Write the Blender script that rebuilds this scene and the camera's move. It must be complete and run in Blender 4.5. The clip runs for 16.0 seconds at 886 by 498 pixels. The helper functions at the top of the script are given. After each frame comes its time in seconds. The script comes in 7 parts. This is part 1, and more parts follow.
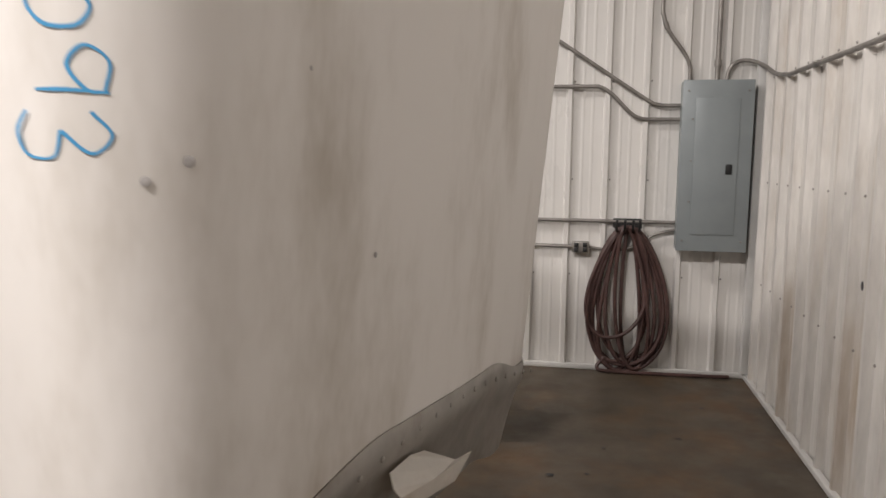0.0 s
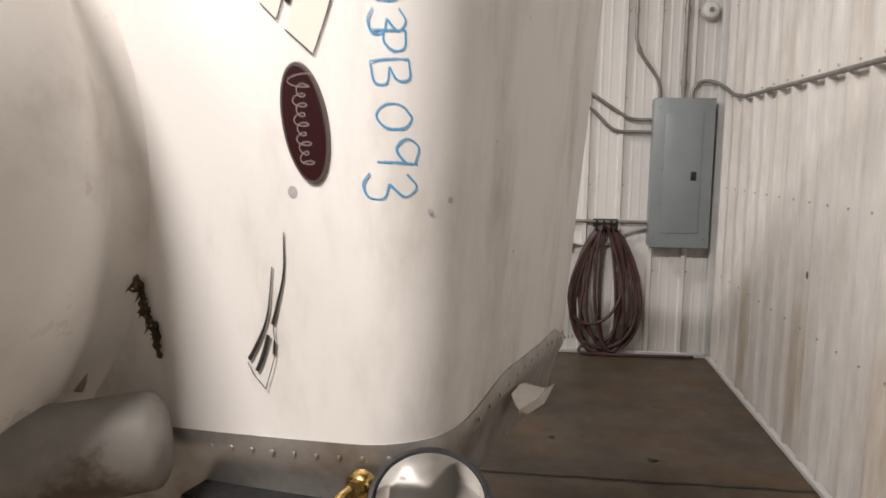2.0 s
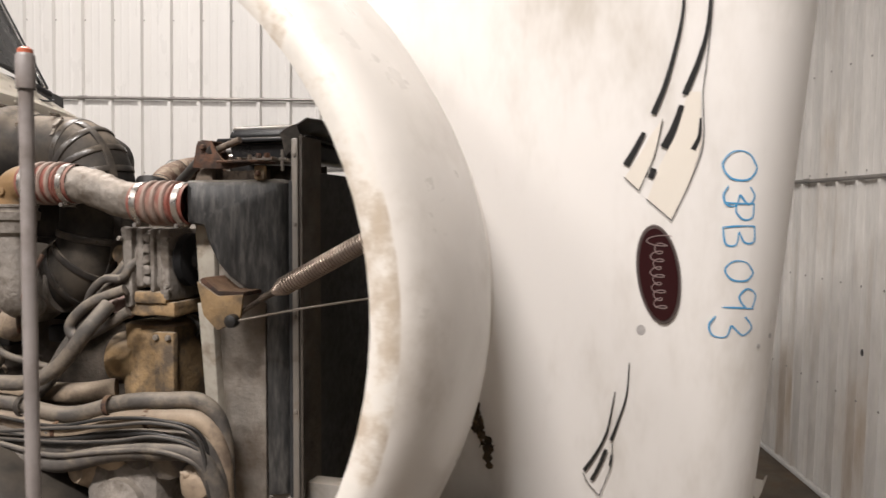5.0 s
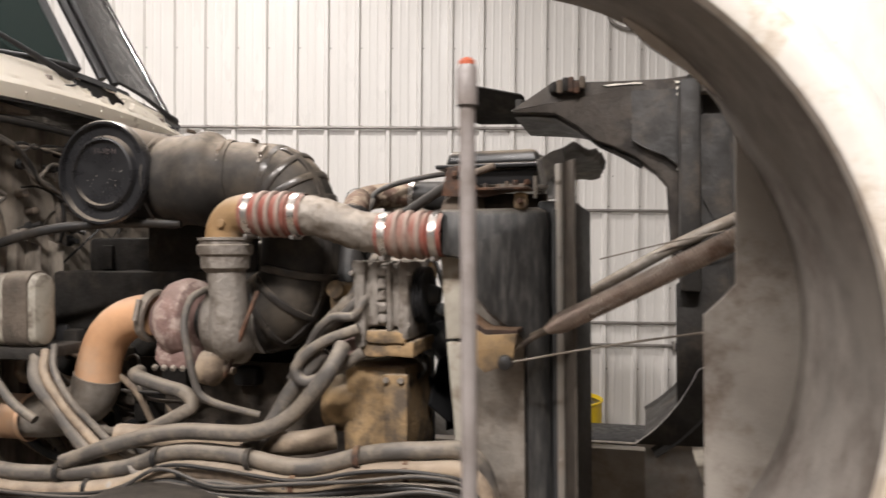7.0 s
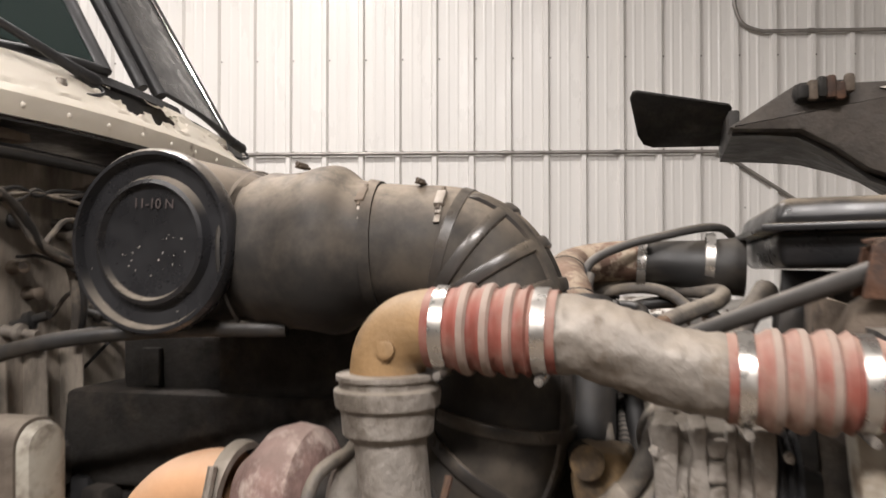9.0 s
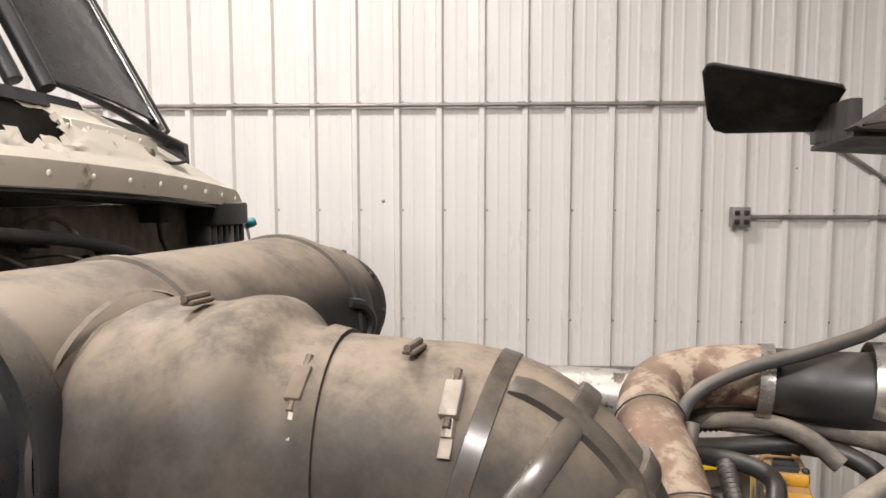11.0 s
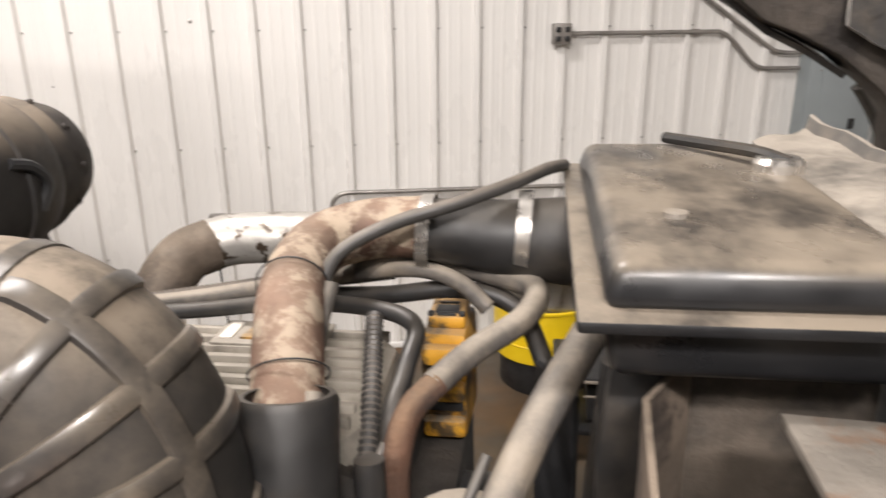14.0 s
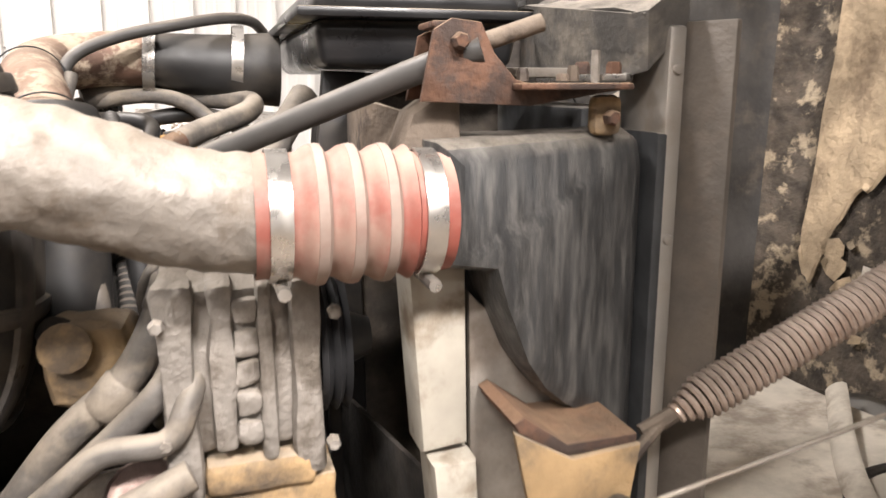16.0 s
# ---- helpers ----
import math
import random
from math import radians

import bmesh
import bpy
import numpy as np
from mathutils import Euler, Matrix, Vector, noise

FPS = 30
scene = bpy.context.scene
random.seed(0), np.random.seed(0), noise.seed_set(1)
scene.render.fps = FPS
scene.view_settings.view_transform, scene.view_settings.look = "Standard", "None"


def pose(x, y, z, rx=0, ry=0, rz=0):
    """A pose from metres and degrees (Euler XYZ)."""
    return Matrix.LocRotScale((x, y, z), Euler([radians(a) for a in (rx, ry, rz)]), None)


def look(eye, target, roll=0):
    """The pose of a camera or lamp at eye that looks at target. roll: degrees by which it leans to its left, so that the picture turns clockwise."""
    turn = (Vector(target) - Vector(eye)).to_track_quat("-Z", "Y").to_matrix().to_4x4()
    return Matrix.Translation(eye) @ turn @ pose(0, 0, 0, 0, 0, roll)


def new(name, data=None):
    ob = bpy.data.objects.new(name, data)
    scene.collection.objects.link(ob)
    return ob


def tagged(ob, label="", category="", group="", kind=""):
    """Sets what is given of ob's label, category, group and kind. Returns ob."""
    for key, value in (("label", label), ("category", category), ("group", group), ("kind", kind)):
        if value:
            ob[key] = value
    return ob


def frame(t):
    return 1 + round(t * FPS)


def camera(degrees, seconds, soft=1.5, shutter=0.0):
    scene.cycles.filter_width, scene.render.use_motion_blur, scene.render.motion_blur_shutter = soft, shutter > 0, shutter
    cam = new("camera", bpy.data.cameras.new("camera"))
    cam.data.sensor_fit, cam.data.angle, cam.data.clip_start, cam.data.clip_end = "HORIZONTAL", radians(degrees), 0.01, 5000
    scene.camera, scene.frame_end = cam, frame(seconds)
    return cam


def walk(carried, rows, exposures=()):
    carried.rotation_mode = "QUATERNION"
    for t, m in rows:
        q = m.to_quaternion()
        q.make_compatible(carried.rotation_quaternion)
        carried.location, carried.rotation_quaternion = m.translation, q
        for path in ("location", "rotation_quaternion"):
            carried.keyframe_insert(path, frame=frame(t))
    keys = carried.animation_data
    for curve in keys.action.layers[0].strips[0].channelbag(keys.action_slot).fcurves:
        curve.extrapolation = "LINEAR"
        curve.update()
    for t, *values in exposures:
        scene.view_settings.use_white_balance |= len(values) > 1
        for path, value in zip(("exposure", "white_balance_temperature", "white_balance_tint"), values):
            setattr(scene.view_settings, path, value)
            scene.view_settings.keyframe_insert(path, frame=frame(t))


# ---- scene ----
cam = camera(61.5, 16.0, 1.5, 0.4)
PATH = [
    (0, (0.905, 0.179, 1.387), (0.544, 2.131, 1.14), 0.6),
    (0.5, (0.885, -0.006, 1.423), (0.536, 1.948, 1.175), 0.5),
    (1, (0.842, -0.138, 1.425), (0.503, 1.817, 1.171), 0.6),
    (1.5, (0.739, -0.217, 1.407), (0.424, 1.741, 1.147), 0.8),
    (2, (0.684, -0.424, 1.457), (0.444, 1.545, 1.203), 0.8),
    (2.5, (0.663, -0.609, 1.545), (0.463, 1.365, 1.294), 0.7),
    (3, (0.633, -0.694, 1.598), (0.438, 1.28, 1.347), 0.7),
    (3.5, (0.552, -0.724, 1.619), (0.345, 1.254, 1.404), 0.6),
    (4, (0.384, -0.711, 1.614), (0.152, 1.269, 1.462), 0.6),
    (4.2, (0.313, -0.704, 1.619), (0.078, 1.278, 1.482), 0.8),
    (6.3, (-0.526, -0.742, 1.63), (-0.341, 1.249, 1.585), 0.6),
    (6.5, (-0.547, -0.63, 1.618), (-0.46, 1.368, 1.588), 0.5),
    (7, (-0.776, -0.595, 1.622), (-0.815, 1.405, 1.591), 0.5),
    (7.5, (-0.965, -0.405, 1.629), (-1.056, 1.592, 1.591), 0.4),
    (8, (-1.075, -0.139, 1.643), (-1.173, 1.859, 1.635), 0.3),
    (8.5, (-1.17, 0.1, 1.675), (-1.267, 2.097, 1.697), 0.2),
    (9, (-1.262, 0.345, 1.768), (-1.361, 2.342, 1.799), -0.0),
    (9.2, (-1.273, 0.448, 1.803), (-1.367, 2.445, 1.838), -0.1),
    (11.3, (-1.309, 0.94, 2.072), (-1.427, 2.916, 1.781), -0.1),
    (11.5, (-1.316, 0.955, 2.103), (-1.438, 2.916, 1.731), -0.2),
    (12, (-1.308, 1.02, 2.156), (-1.429, 2.958, 1.68), -0.4),
    (12.5, (-1.231, 1.067, 2.129), (-1.357, 2.979, 1.557), -0.6),
    (13, (-1.141, 1.038, 2.087), (-1.238, 2.933, 1.456), -0.7),
    (13.5, (-1.061, 0.998, 2.085), (-1.052, 2.888, 1.432), -0.6),
    (14, (-1.004, 0.956, 2.075), (-0.803, 2.832, 1.413), -0.4),
    (14.5, (-0.963, 0.901, 2.049), (-0.444, 2.714, 1.384), -0.1),
    (15, (-0.969, 0.85, 1.966), (-0.133, 2.549, 1.322), -0.1),
    (15.5, (-1.062, 0.754, 1.83), (-0.09, 2.415, 1.287), 0.8),
    (16, (-1.15, 0.642, 1.741), (-0.139, 2.311, 1.304), 1.1),
]
EXPOSURE = [(0.0, 0.42), (0.6, 0.35), (1.0, 0.36), (2.0, 0.44), (3.0, 0.33), (4.2, 0.07), (6.3, 0.08), (7.0, 0.26), (8.0, 0.5), (9.2, 0.22), (11.3, 0.4), (12.0, 0.48), (14.0, 0.65), (15.0, 0.87), (16.0, 1.3)]
walk(cam, [(t, look(eye, target, roll)) for t, eye, target, roll in PATH], EXPOSURE)

# ---- world and light ----
world = bpy.data.worlds.new("shop_air")
world.use_nodes = True
world.node_tree.nodes["Background"].inputs[0].default_value = (0.9, 0.95, 1.0, 1)
world.node_tree.nodes["Background"].inputs[1].default_value = 0.2
scene.world = world
scene.view_settings.exposure = 0.0

# Lamps out of view: key follows the panel's shadow, the rest added to brighten.
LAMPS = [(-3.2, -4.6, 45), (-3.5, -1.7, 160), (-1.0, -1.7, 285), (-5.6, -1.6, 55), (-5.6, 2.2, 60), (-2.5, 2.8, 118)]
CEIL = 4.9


# ---- materials ----
def mat(name, colour, rough=0.5, metal=0.0, grain=0.0, scale=8.0, dirt=None, dirt_at=0.55, dirt_scale=3.0, bump=0.0, bump_scale=60.0, coat=0.0, dust=0.0, dust_colour=(0.36, 0.31, 0.25), stretch=None, random_tint=0.0, soft_dirt=0.12, dirt_detail=8.0, patchy=0.4, patch_scale=9.0):
    """Base colour with grain, patches of dirt, fine relief and dust lying on what faces up."""
    m = bpy.data.materials.new(name)
    m.use_nodes = True
    nt = m.node_tree
    n, l = nt.nodes, nt.links
    b = n["Principled BSDF"]
    b.inputs["Roughness"].default_value = rough
    b.inputs["Metallic"].default_value = metal
    b.inputs["Coat Weight"].default_value = coat
    tc = n.new("ShaderNodeTexCoord")
    src = tc.outputs["Object"]
    if stretch:
        mp = n.new("ShaderNodeMapping")
        mp.inputs["Scale"].default_value = stretch
        l.new(src, mp.inputs[0])
        src = mp.outputs[0]

    def noise_tex(sc, detail=5.0, rgh=0.6):
        t = n.new("ShaderNodeTexNoise")
        t.inputs["Scale"].default_value, t.inputs["Detail"].default_value, t.inputs["Roughness"].default_value = sc, detail, rgh
        l.new(src, t.inputs["Vector"])
        return t.outputs["Fac"]

    def ramp(fac, a, b2, lo=0.0, hi=1.0):
        r = n.new("ShaderNodeMapRange")
        r.interpolation_type = "SMOOTHSTEP"
        r.inputs[1].default_value, r.inputs[2].default_value, r.inputs[3].default_value, r.inputs[4].default_value = a, b2, lo, hi
        l.new(fac, r.inputs[0])
        return r.outputs[0]

    def mix(fac, c1, c2):
        x = n.new("ShaderNodeMix")
        x.data_type = "RGBA"
        for sock, val in ((x.inputs[0], fac), (x.inputs[6], c1), (x.inputs[7], c2)):
            if isinstance(val, (tuple, float, int)):
                sock.default_value = val if isinstance(val, (float, int)) else (*val[:3], 1)
            else:
                l.new(val, sock)
        return x.outputs[2]

    col = colour
    if grain:
        dark = tuple(c * (1 - grain) for c in colour)
        lite = tuple(min(1, c * (1 + grain * 0.6)) for c in colour)
        col = mix(ramp(noise_tex(scale), 0.3, 0.7), dark, lite)
        l.new(ramp(noise_tex(scale * 2.3), 0.3, 0.7, max(0.02, rough - 0.1), min(1, rough + 0.12)), b.inputs["Roughness"])
    if dirt:
        col = mix(ramp(noise_tex(dirt_scale, dirt_detail, 0.65 if dirt_detail > 4 else 0.5), dirt_at - soft_dirt / 2, dirt_at + soft_dirt / 2), col, dirt)
    if dust:
        g = n.new("ShaderNodeNewGeometry")
        sp = n.new("ShaderNodeSeparateXYZ")
        l.new(g.outputs["Normal"], sp.inputs[0])
        up = ramp(sp.outputs[2], 0.3, 0.92, 0.0, 1.0)
        mu = n.new("ShaderNodeMath")
        mu.operation = "MULTIPLY"
        l.new(up, mu.inputs[0])
        l.new(ramp(noise_tex(patch_scale, 8.0, 0.7), 0.32, 0.6, patchy * dust, dust), mu.inputs[1])
        col = mix(mu.outputs[0], col, dust_colour)
    if random_tint:
        oi = n.new("ShaderNodeObjectInfo")
        col = mix(ramp(oi.outputs["Random"], 0, 1, 0, random_tint), col, (0.3, 0.27, 0.24))
    if isinstance(col, tuple):
        b.inputs["Base Color"].default_value = (*col, 1)
    else:
        l.new(col, b.inputs["Base Color"])
    if bump:
        bp = n.new("ShaderNodeBump")
        bp.inputs["Strength"].default_value, bp.inputs["Distance"].default_value = bump, 0.01
        l.new(noise_tex(bump_scale, 6.0), bp.inputs["Height"])
        l.new(bp.outputs[0], b.inputs["Normal"])
    return m


M = dict(
    wall=mat("painted_steel_white", (0.75, 0.73, 0.7), 0.32, 0.0, 0.04, 1.1, (0.52, 0.43, 0.33), 0.74, 0.8, soft_dirt=0.34, stretch=(1.6, 1.6, 0.5), dirt_detail=4.0),
    wallstain=mat("stained_steel_white", (0.72, 0.695, 0.66), 0.4, 0.0, 0.1, 9, (0.47, 0.385, 0.295), 0.64, 1.4, soft_dirt=0.34, stretch=(1.5, 2.6, 0.45), dirt_detail=6.0),
    trim=mat("trim_white", (0.72, 0.71, 0.69), 0.4, 0.0, 0.08, 4),
    screw=mat("screw_steel", (0.35, 0.33, 0.31), 0.4, 0.8),
    floor=mat("concrete", (0.092, 0.073, 0.052), 0.55, 0.0, 0.3, 2.5, (0.125, 0.075, 0.038), 0.56, 1.6, 0.15, 90, soft_dirt=0.24),
    # Ceiling is never in view; its grey is set dark to cut bounced light.
    ceiling=mat("ceiling_darkened", (0.3, 0.3, 0.295), 0.6, 0, 0.05),
    conduit=mat("galvanised", (0.3, 0.28, 0.26), 0.42, 0.6, 0.2, 12),
    panel=mat("panel_grey", (0.27, 0.3, 0.31), 0.42, 0.1, 0.05, 5),
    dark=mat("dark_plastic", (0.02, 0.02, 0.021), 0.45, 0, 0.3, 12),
    hose=mat("air_hose_rubber", (0.085, 0.045, 0.04), 0.5, 0, 0.25, 10),
    white=mat("hood_white_paint", (0.78, 0.755, 0.725), 0.45, 0, 0, 1.2, (0.42, 0.375, 0.31), 0.66, 2.1, coat=0.05, soft_dirt=0.46, stretch=(2.0, 2.0, 0.8), dirt_detail=5.0),
    # Darker than the hood's white: fender shade in the colour, plus dirt film.
    fendershade=mat("shaded_filmed_white", (0.7, 0.665, 0.62), 0.36, 0, 0.05, 3, (0.36, 0.31, 0.25), 0.66, 3.2, coat=0.2, soft_dirt=0.4, dirt_detail=6.0),
    chip=mat("chipped_white", (0.72, 0.685, 0.63), 0.45, 0, 0.14, 9, (0.46, 0.39, 0.31), 0.56, 9, soft_dirt=0.2),
    liner=mat("liner_grey", (0.34, 0.31, 0.275), 0.75, 0, 0.14, 6, (0.14, 0.105, 0.078), 0.57, 4.5, 0.15, 120, soft_dirt=0.22),
    underside=mat("hood_insulation_tan", (0.4, 0.305, 0.2), 0.85, 0, 0.35, 9, (0.16, 0.115, 0.075), 0.6, 5, 0.9, 40, soft_dirt=0.2, dirt_detail=14),
    scorched=mat("scorched_lining", (0.075, 0.06, 0.046), 0.9, 0, 0.6, 16, (0.33, 0.265, 0.185), 0.57, 13, 1.0, 42, soft_dirt=0.1, dirt_detail=14),
    blackhood=mat("black_fibreglass", (0.03, 0.027, 0.024), 0.6, 0, 0.5, 6, (0.07, 0.056, 0.043), 0.6, 7, 0.3, 55, dust=0.08, dust_colour=(0.1, 0.08, 0.065), soft_dirt=0.2, dirt_detail=12),
    grille=mat("dull_aluminium", (0.4, 0.385, 0.36), 0.42, 0.7, 0.15, 7, (0.24, 0.19, 0.15), 0.6, 4, soft_dirt=0.3),
    chrome=mat("chrome", (0.75, 0.74, 0.72), 0.12, 1.0),
    brass=mat("brass", (0.55, 0.38, 0.14), 0.25, 1.0, 0.2, 30),
    orange=mat("amber_lens", (0.75, 0.16, 0.02), 0.2, 0, coat=0.5),
    maroon=mat("emblem_maroon", (0.026, 0.003, 0.005), 0.35, 0.1, coat=0.6),
    silver=mat("emblem_silver", (0.17, 0.14, 0.135), 0.4, 0.7),
    ink=mat("blue_paint_pen", (0.07, 0.31, 0.57), 0.5),
    decal=mat("black_decal", (0.02, 0.02, 0.02), 0.4),
    cream=mat("cream_decal", (0.75, 0.7, 0.62), 0.35),
    fibre=mat("torn_fibreglass", (0.06, 0.04, 0.022), 0.9, 0, 0.6, 40, (0.22, 0.15, 0.08), 0.58, 60, 0.8, 90),
    duct=mat("rubber_duct", (0.019, 0.017, 0.015), 0.72, 0, 0.4, 5, (0.075, 0.061, 0.046), 0.55, 5, 0.07, 40, dust=1.0, patchy=0.3, patch_scale=13.0, dust_colour=(0.235, 0.19, 0.143), soft_dirt=0.3),
    ductrib=mat("worn_duct_rib", (0.04, 0.036, 0.033), 0.36, 0, 0.4, 9, (0.15, 0.124, 0.094), 0.6, 7, dust=0.4, patchy=0.1, dust_colour=(0.27, 0.22, 0.165), soft_dirt=0.3),
    can=mat("air_cleaner_black", (0.018, 0.016, 0.0145), 0.68, 0, 0.4, 5, (0.065, 0.052, 0.04), 0.6, 5, 0.06, 60, dust=0.95, dust_colour=(0.235, 0.19, 0.143), soft_dirt=0.3),
    cap=mat("cap_black", (0.016, 0.016, 0.0175), 0.3, 0, 0.3, 8, (0.5, 0.48, 0.45), 0.74, 16, dust=0.6, soft_dirt=0.03),
    pipe=mat("dusty_aluminium_pipe", (0.25, 0.222, 0.192), 0.55, 0.3, 0.3, 9, (0.12, 0.094, 0.07), 0.58, 16, 0.4, 45, dust=0.75, dust_colour=(0.345, 0.295, 0.24), soft_dirt=0.2),
    tan=mat("tan_cast_elbow", (0.3, 0.185, 0.085), 0.65, 0.1, 0.25, 9, (0.16, 0.115, 0.075), 0.58, 11, 0.25, 70, dust=0.4, soft_dirt=0.2),
    red=mat("red_silicone", (0.21, 0.056, 0.04), 0.65, 0, 0.3, 12, (0.27, 0.19, 0.15), 0.56, 8, dust=0.6, dust_colour=(0.34, 0.25, 0.2), soft_dirt=0.35),
    clamp=mat("bright_band", (0.62, 0.59, 0.55), 0.3, 0.9, 0.15, 20),
    cast=mat("cast_aluminium", (0.29, 0.262, 0.232), 0.65, 0.3, 0.25, 12, (0.13, 0.11, 0.09), 0.54, 12, 0.5, 80, dust=0.6, dust_colour=(0.3, 0.26, 0.21), soft_dirt=0.2),
    turbine=mat("rusty_pink_iron", (0.22, 0.14, 0.122), 0.85, 0.1, 0.35, 14, (0.44, 0.35, 0.305), 0.57, 19, 0.6, 60, dust=0.5, dust_colour=(0.4, 0.31, 0.27), soft_dirt=0.17),
    exhaust=mat("heat_stained_steel", (0.6, 0.34, 0.185), 0.6, 0.15, 0.2, 4, (0.46, 0.35, 0.26), 0.55, 3, 0.15, 60, dust=0.4, dust_colour=(0.66, 0.53, 0.43), soft_dirt=0.3),
    steel=mat("dirty_steel", (0.3, 0.27, 0.235), 0.55, 0.4, 0.3, 12, (0.16, 0.125, 0.095), 0.55, 8, 0.3, 80, dust=0.6, soft_dirt=0.3),
    rust=mat("rusted_steel", (0.12, 0.06, 0.036), 0.85, 0.1, 0.5, 14, (0.045, 0.03, 0.024), 0.5, 12, 0.5, 80, dust=0.65, dust_colour=(0.29, 0.19, 0.115), soft_dirt=0.15),
    rustpipe=mat("rusty_crossover", (0.16, 0.092, 0.064), 0.75, 0.1, 0.5, 7, (0.37, 0.3, 0.225), 0.54, 24, 0.4, 50, dust=0.4, dust_colour=(0.34, 0.26, 0.19), soft_dirt=0.14),
    flaked=mat("flaking_silver_pipe", (0.4, 0.38, 0.35), 0.42, 0.5, 0.15, 8, (0.06, 0.042, 0.028), 0.57, 26, 0.25, 50, dust=0.25, dust_colour=(0.46, 0.42, 0.37), soft_dirt=0.05),
    # Grime plus the engine bay's deep shade, both put into this near-black.
    block=mat("shaded_grimy_engine", (0.018, 0.0155, 0.013), 0.85, 0.05, 0.5, 10, (0.055, 0.044, 0.034), 0.62, 7, 0.4, 70, dust=0.12, dust_colour=(0.13, 0.1, 0.078), soft_dirt=0.25),
    yellow=mat("engine_yellow", (0.5, 0.25, 0.02), 0.5, 0, 0.25, 14, (0.06, 0.04, 0.022), 0.52, 13, 0.2, 60, dust=0.45, soft_dirt=0.12),
    ochre=mat("dusty_yellow_iron", (0.36, 0.24, 0.12), 0.75, 0, 0.3, 8, (0.1, 0.075, 0.052), 0.52, 11, 0.4, 70, dust=0.55, soft_dirt=0.25),
    cover=mat("valve_cover_aluminium", (0.33, 0.3, 0.255), 0.65, 0.1, 0.2, 9, (0.1, 0.085, 0.07), 0.58, 8, dust=0.6, dust_colour=(0.3, 0.265, 0.22), soft_dirt=0.25),
    tank=mat("cooler_tank_black", (0.03, 0.0305, 0.031), 0.42, 0, 0.4, 6, (0.115, 0.11, 0.103), 0.58, 7, 0.25, 70, dust=0.4, soft_dirt=0.4, stretch=(9.0, 9.0, 1.6)),
    box=mat("surge_tank_black", (0.015, 0.015, 0.016), 0.34, 0, 0.3, 6, (0.05, 0.043, 0.036), 0.68, 6, dust=1.0, patchy=0.12, patch_scale=6.5, stretch=(1.0, 0.6, 1.0), dust_colour=(0.215, 0.18, 0.14), soft_dirt=0.3),
    strip=mat("dirty_white_shroud", (0.38, 0.35, 0.295), 0.65, 0, 0.2, 8, (0.17, 0.13, 0.09), 0.58, 9, soft_dirt=0.2),
    rubber=mat("grey_rubber_hose", (0.085, 0.076, 0.068), 0.65, 0, 0.35, 7, (0.2, 0.167, 0.13), 0.55, 12, 0.3, 60, dust=0.8, patchy=0.25, dust_colour=(0.3, 0.258, 0.207), soft_dirt=0.25),
    blackhose=mat("black_hose", (0.016, 0.0155, 0.0155), 0.5, 0, 0.25, 10, (0.06, 0.05, 0.04), 0.6, 7, dust=0.22, dust_colour=(0.2, 0.17, 0.135), soft_dirt=0.3),
    coil=mat("spring_steel", (0.46, 0.37, 0.31), 0.42, 0.5, 0.2, 30, (0.26, 0.16, 0.115), 0.6, 14, dust=0.4, soft_dirt=0.2),
    plate=mat("rust_edged_plate", (0.19, 0.168, 0.142), 0.7, 0.1, 0.25, 11, (0.15, 0.085, 0.05), 0.62, 14, 0.3, 70, soft_dirt=0.14),
    greybrown=mat("dark_grey_brown", (0.07, 0.058, 0.048), 0.7, 0, 0.4, 6, (0.028, 0.023, 0.02), 0.56, 7, 0.5, 60, soft_dirt=0.2, dirt_detail=12),
    radiator=mat("radiator_black", (0.03, 0.031, 0.032), 0.55, 0, 0.3, 20, dust=0.4),
    bar=mat("radiator_side_bar", (0.3, 0.275, 0.245), 0.45, 0.5, 0.15, 8, (0.2, 0.15, 0.11), 0.62, 8, soft_dirt=0.3),
    frame=mat("frame_paint_grey", (0.3, 0.275, 0.245), 0.65, 0, 0.2, 6, (0.16, 0.13, 0.1), 0.58, 5, 0.2, 60, dust=0.5, soft_dirt=0.3),
    cabwhite=mat("cab_cream_paint", (0.82, 0.76, 0.66), 0.4, 0, 0.05, 4, (0.25, 0.18, 0.12), 0.68, 9, dust=0.0, soft_dirt=0.1),
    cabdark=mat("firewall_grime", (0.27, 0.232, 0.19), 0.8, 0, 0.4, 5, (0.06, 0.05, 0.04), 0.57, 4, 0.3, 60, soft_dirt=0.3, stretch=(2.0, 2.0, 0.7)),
    glass=mat("windscreen", (0.02, 0.03, 0.028), 0.1, 0.0),
    screen=mat("dark_screen", (0.03, 0.03, 0.03), 0.3, 0, 0.2, 8),
    marker=mat("guide_pole_white", (0.25, 0.225, 0.215), 0.4, 0, 0.15, 8, (0.15, 0.125, 0.11), 0.6, 9, soft_dirt=0.3),
    tipred=mat("dull_red_tip", (0.4, 0.1, 0.05), 0.4),
    lampwhite=mat("lamp_housing", (0.7, 0.7, 0.7), 0.4, 0),
    pail=mat("yellow_pail", (0.72, 0.5, 0.01), 0.4, 0, 0.06, 8),
    oil=mat("used_oil", (0.03, 0.022, 0.012), 0.12, 0, 0.2, 4),
    sideplate=mat("grimy_side_plate", (0.085, 0.071, 0.058), 0.6, 0.1, 0.35, 7, (0.12, 0.095, 0.072), 0.6, 6, 0.3, 60, soft_dirt=0.25),
    teal=mat("teal_cap", (0.02, 0.2, 0.24), 0.5),
    # For walls out of view: darkened so less bounced light fills the hood.
